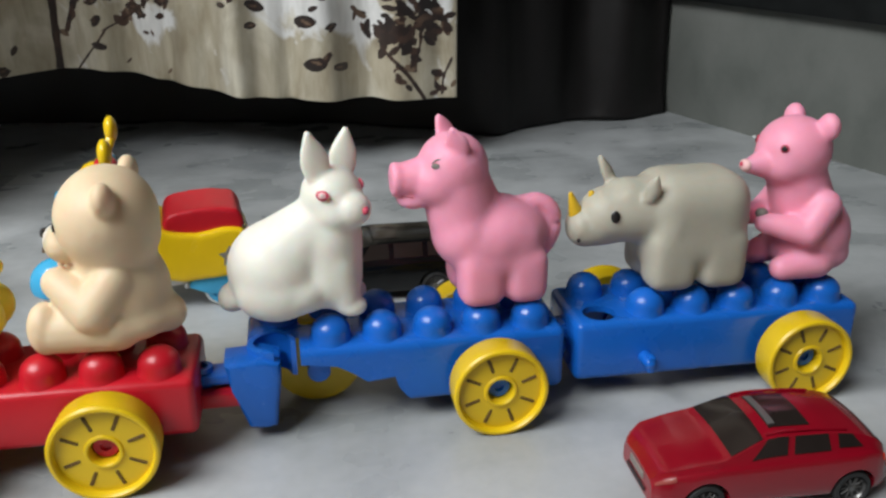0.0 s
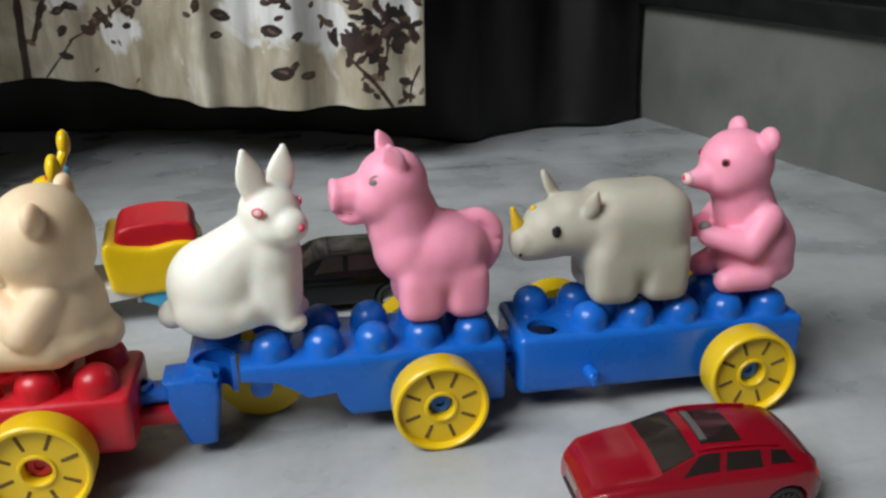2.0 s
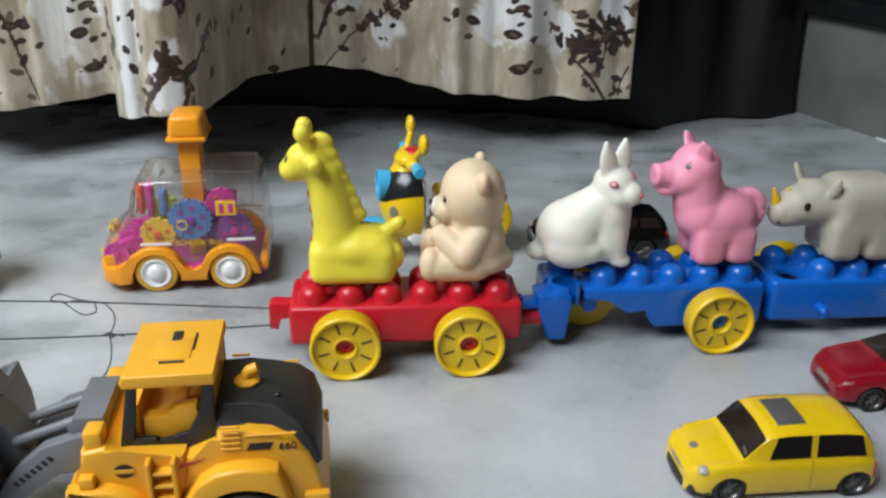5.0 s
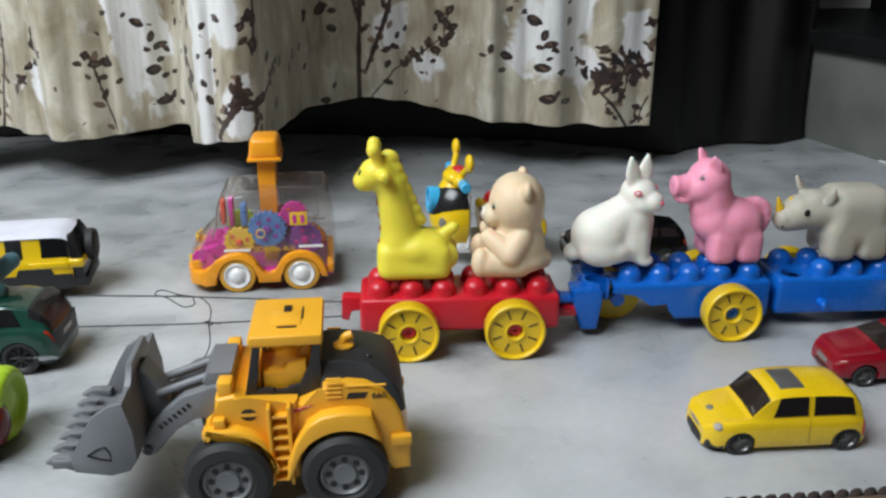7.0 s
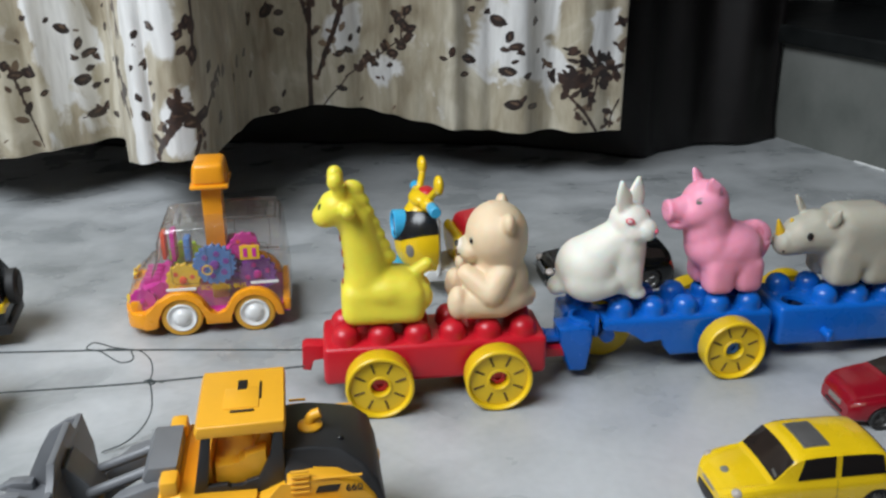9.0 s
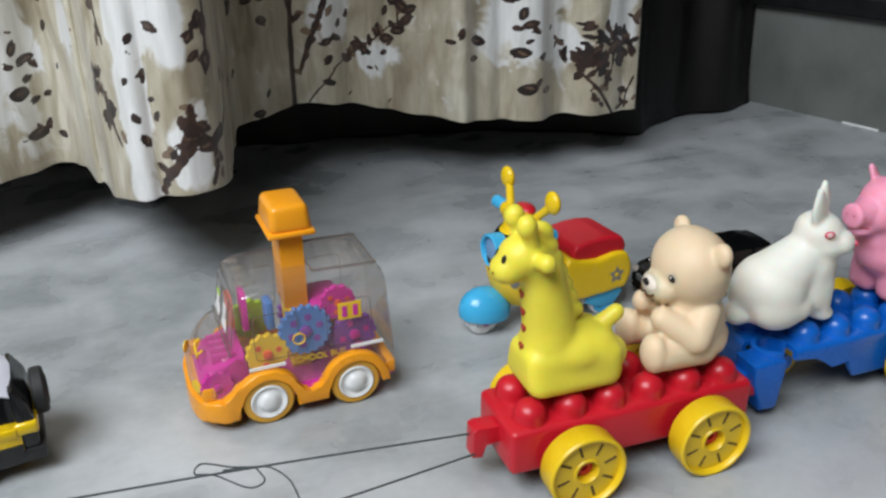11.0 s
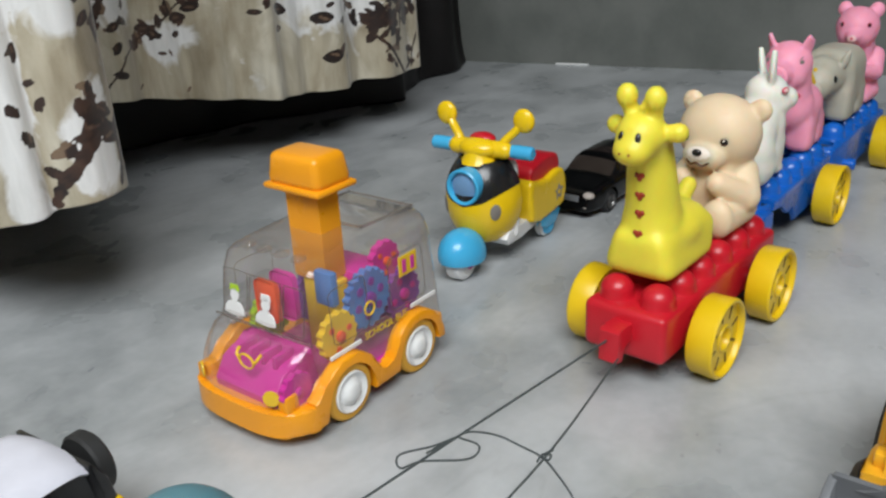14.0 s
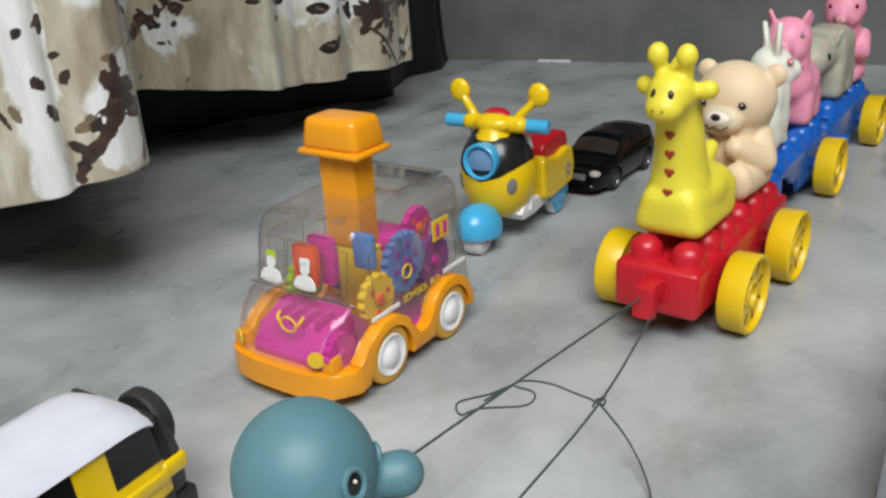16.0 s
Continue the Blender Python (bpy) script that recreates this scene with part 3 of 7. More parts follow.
    me.loops.foreach_get("vertex_index", li)
    uv.data.foreach_set("uv", np.stack([U.ravel()[li], Z.ravel()[li]], -1).ravel().astype(np.float32))
    me.polygons.foreach_set("use_smooth", [True] * len(me.polygons))
    me.materials.append(M_CURTAIN)
    ob = new("printed_curtain", me)
    sol = ob.modifiers.new("cloth", "SOLIDIFY")
    sol.thickness, sol.offset = 0.0012, 1.0
    return tagged(ob, "beige satin curtain with brown leaf print, hanging above the floor", "curtain")


printed_curtain()


def black_curtain():
    nx, nz = 260, 40
    xs = np.linspace(-0.95, 0.565, nx)
    V = []
    for k in range(nz):
        f = k / (nz - 1)
        for x in xs:
            y = float(np.interp(x, (-0.95, 0.0, 0.18, 0.31, 0.357, 0.44, 0.565), (0.70, 0.662, 0.622, 0.575, 0.538, 0.586, 0.614)))
            y += 0.005 * math.sin(x * 34) * (1 - 0.2 * f) + (0.003 + 0.008 * plateau(x, 0.30, 0.9, 0.03) * min(1.0, 6 * f)) * math.sin(x * 71 + 1.2 * f) + 0.03 * f
            y -= 0.006 * swell(f, 0.0, 0.06) * math.sin(x * 25 + 1)
            V.append((x, y, 0.0015 + 2.2 * f ** 1.7))
    F = [(r * nx + c, r * nx + c + 1, (r + 1) * nx + c + 1, (r + 1) * nx + c) for r in range(nz - 1) for c in range(nx - 1)]
    me = bpy.data.meshes.new("black_curtain")
    me.from_pydata(V, [], F)
    me.polygons.foreach_set("use_smooth", [True] * len(me.polygons))
    me.materials.append(M_BLACKCLOTH)
    ob = new("black_curtain", me)
    sol = ob.modifiers.new("cloth", "SOLIDIFY")
    sol.thickness, sol.offset = 0.0012, 1.0
    return tagged(ob, "black satin curtain reaching down to the marble floor", "curtain")


black_curtain()


# ---- the toy train ----
WHEEL_R, HALF, TOP = 0.0212, 0.071, 0.0405


def train_wheel(parent, x, y, side, axle_mat):
    """side -1: the wheel's face looks to -y."""
    w = thing("wheel", Matrix.Translation((x, y + side * 0.0030, WHEEL_R)) @ (AXIS_Y if side < 0 else AXIS_Y @ Matrix.Rotation(math.pi, 4, "X")), "", "")
    w.parent = parent
    R = WHEEL_R
    part("rim", spun([(0.0062, -0.0128), (R - 0.0010, -0.0138), (R - 0.0003, -0.0128), (R, -0.0010), (R - 0.0007, 0), (R - 0.0018, 0.0001), (R - 0.0025, -0.0007), (R - 0.0028, -0.0030),
                      (0.0076, -0.0026), (0.0071, -0.0017), (0.0061, -0.0017), (0.0056, -0.0024), (0.0054, -0.0090), (0.0062, -0.0128)], seg=48), M_YELLOW, w)
    for k in range(8):
        bm = box(0.0098, 0.0168, -0.00075, 0.00075, -0.0036, -0.0024, 0.0003, 1)
        bmesh.ops.rotate(bm, verts=bm.verts, cent=(0, 0, 0), matrix=Matrix.Rotation(2 * math.pi * (k + 0.42 + 0.9 * x) / 8, 3, "Z"))
        part("slot", bm, M_SLOT, w)
    part("axle_end", spun([(0.0, -0.024), (0.0052, -0.024), (0.0052, -0.0068), (0.0046, -0.0060), (0.0021, -0.0060), (0.0019, -0.0072), (0, -0.0072)], seg=20), axle_mat, w)
    return w


def dome(parent, x, y, mat):
    R = 0.0087
    prof = [(R * 1.12, -0.001), (R * 1.02, 0.0008), (R, 0.003)] + [(R * math.cos(a), 0.003 + 0.0078 * math.sin(a)) for a in np.linspace(0.2, 1.45, 7)] + [(0, 0.0108)]
    return part("stud", spun(prof, Matrix.Translation((x, y, TOP)), 24), mat, parent)


STUDS = [(-0.0568 + 0.0227 * i, -0.0114 + 0.0227 * j) for i in range(6) for j in range(2)]


def wagon_shell(mat, parent, cut=(), low=0.0145):
    bm = box(-HALF, HALF, -0.0225, 0.0225, low, TOP, 0.0035, 3)
    hollow = box(-HALF + 0.003, HALF - 0.003, -0.0195, 0.0195, 0.0, TOP - 0.003, 0)
    return part("body", carved(bm, [hollow, *cut]), mat, parent)


red = thing("red_train_wagon", pose(0.0378, 0.038, 0), "red plastic toy train wagon with yellow wheels and round studs", "toy wagon", "toy train wagons")
wagon_shell(M_RED, red)
for p in STUDS:
    dome(red, *p, M_RED)
for x in (-0.037, 0.037):
    train_wheel(red, x, -0.038, -1, M_RED)
    train_wheel(red, x, 0.038, 1, M_RED)
part("hook", prism([(-HALF + 0.002, 0.0345), (-0.082, 0.0355), (-0.0845, 0.034), (-0.0850, 0.0180), (-0.0795, 0.0170), (-0.0785, 0.0255), (-HALF + 0.002, 0.0245)], -0.0055, 0.0055, 0.001), M_RED, red)
part("coupling", box(HALF - 0.002, 0.088, -0.007, 0.007, 0.017, 0.0235, 0.001), M_RED, red)

mid = thing("blue_train_wagon", pose(0.199, 0.056, 0, 0, 0, 1.0), "blue plastic toy train wagon with its front corner broken off", "toy wagon", "toy train wagons")
torn = prism([(-0.058, -0.01), (0.0010, -0.01), (0.0008, 0.0100), (-0.0054, 0.0183), (-0.0072, 0.0240), (-0.0194, 0.0228), (-0.0261, 0.0278), (-0.0326, 0.0316), (-0.0450, 0.0334), (-0.0580, 0.0350)], -0.03, 0.03, 0)
torn2 = prism([(-0.080, -0.01), (-0.0480, -0.01), (-0.0480, 0.05), (-0.080, 0.05)], -0.03, -0.0035, 0)
wagon_shell(M_BLUE, mid, [torn, torn2], 0.0105)
for k, p in enumerate(STUDS):
    if k not in (0,):
        dome(mid, *p, M_BLUE)
part("post", prism([(-0.0800, 0.0385), (-0.0640, 0.0395), (-0.0570, 0.0370), (-0.0565, 0.0300), (-0.0595, 0.0070), (-0.0640, 0.0060), (-0.0715, 0.0070), (-0.0775, 0.0260)], -0.0262, -0.0080, 0.0020, seg=3), M_BLUE, mid)
ring = [(0.0105 * math.cos(a), 0.0105 * math.sin(a)) for a in np.radians(np.linspace(-8, 275, 22))] + [(0.0082 * math.cos(a), 0.0082 * math.sin(a)) for a in np.radians(np.linspace(275, -8, 22))]
part("clip", prism([(-0.0600 + x, -0.0135 + y) for x, y in ring], 0.0250, 0.0420, 0.0005, axis="Z"), M_BLUE, mid)
part("coupling", box(-0.094, -0.068, -0.019, -0.006, 0.0255, 0.030, 0.001), M_BLUE, mid)
part("coupling_pin", spun([(0.0, 0.019), (0.0042, 0.019), (0.0045, 0.030), (0.0042, 0.0325), (0.0025, 0.0325), (0.002, 0.029), (0, 0.029)], Matrix.Translation((-0.090, -0.0125, 0)), 20), M_BLUE, mid)
train_wheel(mid, 0.037, -0.038, -1, M_BLUE)
train_wheel(mid, 0.037, 0.038, 1, M_BLUE)
train_wheel(mid, -0.040, 0.0140, 1, M_BLUE)
part("rear_coupling", box(HALF - 0.002, HALF + 0.010, -0.006, 0.006, 0.0265, 0.032, 0.001), M_BLUE, mid)
part("rear_peg", limb((HALF - 0.002, -0.004, 0.022), (HALF + 0.006, -0.004, 0.022), 0.003, 0.003), M_BLUE, mid)

last = thing("blue_train_wagon", pose(0.347, 0.060, 0, 0, 0, 0.5), "blue plastic toy train wagon with its front wheel missing", "toy wagon", "toy train wagons")
hole = spun([(0.0078, 0.0), (0.0078, 0.06)], Matrix.Translation((-0.0568, -0.0114, 0)), 24)
wagon_shell(M_BLUE, last, [hole], 0.0110)
for k, p in enumerate(STUDS):
    if k:
        dome(last, *p, M_BLUE)
train_wheel(last, 0.037, -0.038, -1, M_BLUE)
train_wheel(last, 0.037, 0.038, 1, M_BLUE)
train_wheel(last, -0.037, 0.038, 1, M_BLUE)
part("axle_stub", limb((-0.037, -0.020, 0.0215), (-0.037, -0.0290, 0.0215), 0.0033, 0.0030), M_BLUE, last)
part("axle_clip", box(-0.0385, -0.0355, -0.0315, -0.0265, 0.0175, 0.0255, 0.0005), M_BLUE, last)
part("rear_peg", limb((HALF - 0.002, -0.012, 0.030), (HALF + 0.004, -0.012, 0.030), 0.0022, 0.002), M_BLUE, last)
part("front_coupling", prism([(-HALF + 0.002, 0.0335), (-0.0775, 0.0315), (-0.0775, 0.0275), (-HALF + 0.002, 0.0225)], -0.005, 0.005, 0.0008), M_BLUE, last)

# ---- toy animals on the wagons ----
STAND = TOP + 0.0106


def leaf(base, tip, wide, thick, n, bm):
    """A flat pointed ear from base to tip, its broad side facing n."""
    base, tip = Vector(base), Vector(tip)
    up = (tip - base).normalized()
    n = Vector(n)
    n = (n - up * n.dot(up)).normalized()
    side = up.cross(n)
    L = (tip - base).length
    rings = []
    for t in np.linspace(0, 1, 9):
        w = wide * (0.62 + 0.38 * math.sin(min(1, t * 2.2) * math.pi / 2)) * max(0.16, 1 - max(0, t - 0.45) ** 1.5 * 2.2)
        c = base + up * (L * t)
        rings.append([bm.verts.new(c + side * (w * math.cos(a)) + n * (thick * math.sin(a) * (1 - 0.4 * t))) for a in np.linspace(0, 2 * math.pi, 12, endpoint=False)])
    for a, b in zip(rings, rings[1:]):
        for k in range(12):
            bm.faces.new([a[k], a[(k + 1) % 12], b[(k + 1) % 12], b[k]])
    bm.faces.new(rings[0][::-1])
    bm.faces.new(rings[-1])
    return bm


def giraffe():
    b, e = bmesh.new(), bmesh.new()
    z = STAND
    box(-0.0235, 0.0290, -0.0195, 0.0195, z, z + 0.0260, 0.0070, 4, b)
    box(-0.0225, 0.0285, -0.0190, 0.0190, z + 0.008, z + 0.0315, 0.0120, 5, b)
    # the chest narrows from the feet up to the neck
    for v in b.verts:
        v.co.y *= 1 - 0.32 * min(1.0, max(0.0, (-0.002 - v.co.x) / 0.016)) * min(1.0, max(0.0, (v.co.z - z - 0.005) / 0.022))
    blob((0.0060, 0, z + 0.0200), (0.0250, 0.0195, 0.0140), bm=b)
    blob((-0.0080, 0, z + 0.0270), (0.0135, 0.0150, 0.0140), bm=b)
    limb((-0.0060, 0, z + 0.026), (-0.0080, 0, z + 0.040), 0.0152, 0.0130, b)
    limb((-0.0072, 0, z + 0.036), (-0.0126, 0, z + 0.066), 0.0136, 0.0110, b)
    limb((-0.0125, 0, z + 0.062), (-0.0190, 0, z + 0.0740), 0.0105, 0.0112, b)
    blob((-0.0225, 0, z + 0.0745), (0.0125, 0.0120, 0.0112), bm=b)
    blob((-0.0305, 0, z + 0.0690), (0.0088, 0.0098, 0.0076), bm=b)
    for k in (-1, 1):
        limb((-0.0200, k * 0.0050, z + 0.080), (-0.0225, k * 0.0068, z + 0.0885), 0.0040, 0.0038, e)
        blob((-0.0238, k * 0.0072, z + 0.0925), (0.0052, 0.0052, 0.0060), bm=e)
        limb((-0.0185, k * 0.009, z + 0.0755), (-0.0170, k * 0.0160, z + 0.0762), 0.0036, 0.0048, e)
        blob((0.0255, k * 0.0070, z + 0.0150), (0.0088, 0.0085, 0.0095), bm=e)
    # mane: a row of plump lobes down the back of the neck
    for k in range(7):
        t = k / 6
        blob((-0.0128 + 0.0185 * t ** 1.05, 0, z + 0.0860 - 0.0450 * t), (0.0068, 0.0044, 0.0050), (0, 25, 0), e)
    limb((0.021, 0, z + 0.027), (0.0310, -0.001, z + 0.0345), 0.0052, 0.0044, e)
    spots = []
    for k in (-1, 1):
        spots.append((disc_on((-0.0340, k * 0.0044, z + 0.0762), 0.0023, (-0.86, k * 0.35, 0.35), squash=0.6), M_EYE))
        spots.append((disc_on((-0.0390, k * 0.0024, z + 0.0690), 0.0006, (-1, k * 0.2, 0)), M_HEART))
    for k in range(4):
        zz = z + (0.0545, 0.0445, 0.0350, 0.0250)[k]
        xx = (-0.0225, -0.0210, -0.0205, -0.0225)[k]
        h = bmesh.new()
        for q in (-1, 1):
            blob((xx, q * 0.0012, zz), (0.0009, 0.0015, 0.0014), bm=h, u=10, v=8)
        blob((xx, 0, zz - 0.0011), (0.0009, 0.0014, 0.0021), bm=h, u=10, v=8)
        spots.append((h, M_HEART))
    return figure("giraffe_figure", b, spots, pose(0.003, 0.0395, 0), "yellow vinyl toy giraffe sitting on the red wagon", "toy animal", M_GIRAFFE, e)


def tan_bear():
    b, e = bmesh.new(), bmesh.new()
    z = STAND
    blob((0.005, 0, z + 0.0200), (0.0195, 0.0205, 0.0220), bm=b)
    blob((0.006, 0, z + 0.0100), (0.0210, 0.0225, 0.0105), bm=b)
    limb((0.004, 0, z + 0.028), (0.003, 0, z + 0.042), 0.0165, 0.0165, b)
    hx, hz = 0.0030, z + 0.0505
    blob((hx, 0, hz + 0.001), (0.0202, 0.0234, 0.0212), bm=b)
    blob((hx + 0.003, 0, hz - 0.006), (0.0170, 0.0212, 0.0160), bm=b)
    blob((hx - 0.0165, 0, hz - 0.0085), (0.0092, 0.0125, 0.0085), bm=e)
    for k in (-1, 1):
        blob((hx + 0.0050, k * 0.0200, hz + 0.0145), (0.0042, 0.0064, 0.0066), bm=e)
        limb((0.006, k * 0.0145, z + 0.0300), (-0.002, k * 0.0200, z + 0.0190), 0.0080, 0.0085, e)
        limb((-0.002, k * 0.0200, z + 0.0190), (-0.0165, k * 0.0105, z + 0.0280), 0.0085, 0.0066, e)
        limb((0.005, k * 0.014, z + 0.0095), (-0.018, k * 0.0150, z + 0.0092), 0.0098, 0.0092, e)
        blob((-0.0225, k * 0.0150, z + 0.0105), (0.0068, 0.0092, 0.0112), bm=e)
    blob((0.0215, 0, z + 0.0085), (0.0085, 0.0100, 0.0080), bm=b)
    spots = [(blob((hx - 0.0208, 0, hz - 0.0076), (0.0048, 0.0088, 0.0058)), M_SNOUT), (blob((hx - 0.0254, 0, hz - 0.0050), (0.0013, 0.0028, 0.0020)), M_EYE)]
    for k in (-1, 1):
        spots.append((disc_on((hx - 0.0168, k * 0.0112, hz + 0.0008), 0.0027, (-0.85, k * 0.45, 0.05)), M_EYE_BROWN))
        spots.append((disc_on((hx - 0.0174, k * 0.0115, hz + 0.0008), 0.0017, (-0.85, k * 0.45, 0.05)), M_EYE))
        spots.append((disc_on((hx - 0.0179, k * 0.0113, hz + 0.0014), 0.0006, (-0.85, k * 0.45, 0.05)), M_SNOUT))
    spots.append((tube([(hx - 0.0238, -0.0066, hz - 0.0100), (hx - 0.0255, -0.0034, hz - 0.0118), (hx - 0.0258, 0, hz - 0.0104), (hx - 0.0255, 0.0034, hz - 0.0118), (hx - 0.0238, 0.0066, hz - 0.0100)], 0.0006, 6), M_EYE_BROWN))
    return figure("bear_figure", b, spots, pose(0.0762, 0.0425, 0, 0, 0, -4), "tan vinyl toy bear sitting on the red wagon", "toy animal", M_TAN, e)


def rabbit():
    b, e = bmesh.new(), bmesh.new()
    z = STAND
    blob((-0.0040, 0, z + 0.0205), (0.0218, 0.0210, 0.0212), (0, -18, 0), b)
    blob((-0.0010, 0, z + 0.0085), (0.0235, 0.0200, 0.0088), bm=b)
    limb((0.000, 0, z + 0.026), (0.0130, -0.001, z + 0.0380), 0.0185, 0.0145, b)
    limb((0.0195, -0.002, z + 0.0350), (0.0195, -0.002, z + 0.0150), 0.0146, 0.0140, b)
    blob((0.0060, 0, z + 0.0120), (0.0160, 0.0205, 0.0120), bm=b)
    for k in (-1, 1):
        limb((0.0235, k * 0.0085, z + 0.024), (0.0260, k * 0.0085, z + 0.0060), 0.0080, 0.0062, b)
        blob((0.0280, k * 0.0085, z + 0.0042), (0.0070, 0.0060, 0.0046), bm=e)
        blob((-0.004, k * 0.0125, z + 0.0125), (0.0175, 0.0090, 0.0125), bm=b)
    turn = Matrix.Translation((0.0222, -0.003, z + 0.0525)) @ Matrix.Rotation(radians(-44), 4, "Z")
    at = lambda *v: tuple(turn @ Vector(v))
    blob(at(-0.0010, 0, 0.0010), (0.0140, 0.0132, 0.0125), (0, 14, -44), b)
    blob(at(0.0030, 0, -0.0050), (0.0125, 0.0128, 0.0090), (0, 0, -44), b)
    blob(at(0.0105, 0, -0.0030), (0.0085, 0.0082, 0.0078), (0, 0, -44), e)
    for k in (-1, 1):
        leaf(at(-0.0010, k * 0.0058, 0.0060), at(-0.0030, k * 0.0112 + 0.0006, 0.0300 if k < 0 else 0.0278), 0.0068, 0.0030, (0.35, -0.95, 0.1), e)
    blob((-0.0240, 0.000, z + 0.0066), (0.0070, 0.0085, 0.0066), bm=b)
    spots = [(blob(at(0.0184, 0, -0.0022), (0.0016, 0.0024, 0.0017)), M_EYE_PINK)]
    for k in (-1, 1):
        n = turn.to_3x3() @ Vector((0.45, k, 0.15))
        spots.append((disc_on(at(0.0058, k * (0.0118 if k < 0 else 0.0108), 0.0046), 0.0022, n, squash=1.35), M_EYE_PINK))
        spots.append((disc_on(at(0.0060, k * (0.0123 if k < 0 else 0.0112), 0.0047), 0.0014, n, squash=1.3), M_PALEPINK))
        spots.append((disc_on(at(0.0062, k * (0.0126 if k < 0 else 0.0114), 0.0049), 0.0006, n), M_WHITE))
    return figure("rabbit_figure", b, spots, pose(0.1475, 0.0545, 0, 0, 0, -4), "white vinyl toy rabbit with pink eyes on the blue wagon", "toy animal", M_WHITE, e)


def pig():
    b, e = bmesh.new(), bmesh.new()
    z = STAND
    blob((0.0080, 0, z + 0.0295), (0.0255, 0.0205, 0.0176), bm=b)
    box(-0.0125, 0.0285, -0.0190, 0.0190, z + 0.0100, z + 0.0400, 0.0105, 4, b)
    blob((-0.0060, 0, z + 0.0320), (0.0150, 0.0185, 0.0180), bm=b)
    for k in (-1, 1):
        box(-0.0108, 0.0098, k * 0.0102 - 0.0095, k * 0.0102 + 0.0095, z - 0.0005, z + 0.026, 0.0058, 3, b)
        box(0.0104, 0.0300, k * 0.0102 - 0.0095, k * 0.0102 + 0.0095, z - 0.0005, z + 0.026, 0.0058, 3, b)
        leaf((-0.0098, k * 0.0105, z + 0.0700), (-0.0150, k * 0.0130, z + 0.0820), 0.0058, 0.0026, (-0.6, k * 0.8, 0.1), e)
    limb((-0.007, 0, z + 0.040), (-0.0100, 0, z + 0.055), 0.0160, 0.0152, b)
    blob((-0.0110, 0, z + 0.0615), (0.0160, 0.0158, 0.0155), bm=b)
    blob((-0.0170, 0, z + 0.0555), (0.0145, 0.0148, 0.0120), bm=b)
    limb((-0.020, 0, z + 0.0575), (-0.0310, 0, z + 0.0570), 0.0105, 0.0080, e)
    spun([(0, -0.001), (0.0072, -0.001), (0.0078, 0.0010), (0.0072, 0.0034), (0, 0.0038)], Matrix.Translation((-0.0352, 0, z + 0.0572)) @ Matrix.Rotation(radians(-90), 4, "Y"), 24, e)
    blob((-0.0285, 0, z + 0.0478), (0.0078, 0.0070, 0.0042), bm=e)
    limb((-0.0055, 0, z + 0.0670), (0.0060, 0, z + 0.0455), 0.0062, 0.0050, b)
    tube([(0.020, 0, z + 0.0415), (0.0285, -0.001, z + 0.0425), (0.0345, -0.002, z + 0.0380), (0.0352, -0.002, z + 0.0290), (0.0310, -0.001, z + 0.0200), (0.0250, 0, z + 0.0175)], 0.0046, 8, e)
    spots = []
    for k in (-1, 1):
        spots.append((disc_on((-0.0220, k * 0.0124, z + 0.0655), 0.0013, (-0.45, k, 0.2), squash=1.5), M_GREYPR))
        spots.append((tube([(-0.0240, k * 0.0118, z + 0.0672), (-0.0220, k * 0.0126, z + 0.0688), (-0.0200, k * 0.0132, z + 0.0688)], 0.0003, 5), M_GREYPR))
        spots.append((disc_on((-0.0384, k * 0.0026, z + 0.0582), 0.0008, (-1, k * 0.1, 0)), M_EYE_PINK))
    spots.append((tube([(-0.0300, -0.0066, z + 0.0505), (-0.0345, -0.0040, z + 0.0509), (-0.0358, 0, z + 0.0510)], 0.0004, 5), M_EYE_PINK))
    return figure("pig_figure", b, spots, pose(0.2328, 0.0578, 0, 0, 0, 4), "pink vinyl toy pig standing on the blue wagon", "toy animal", M_PINK, e)


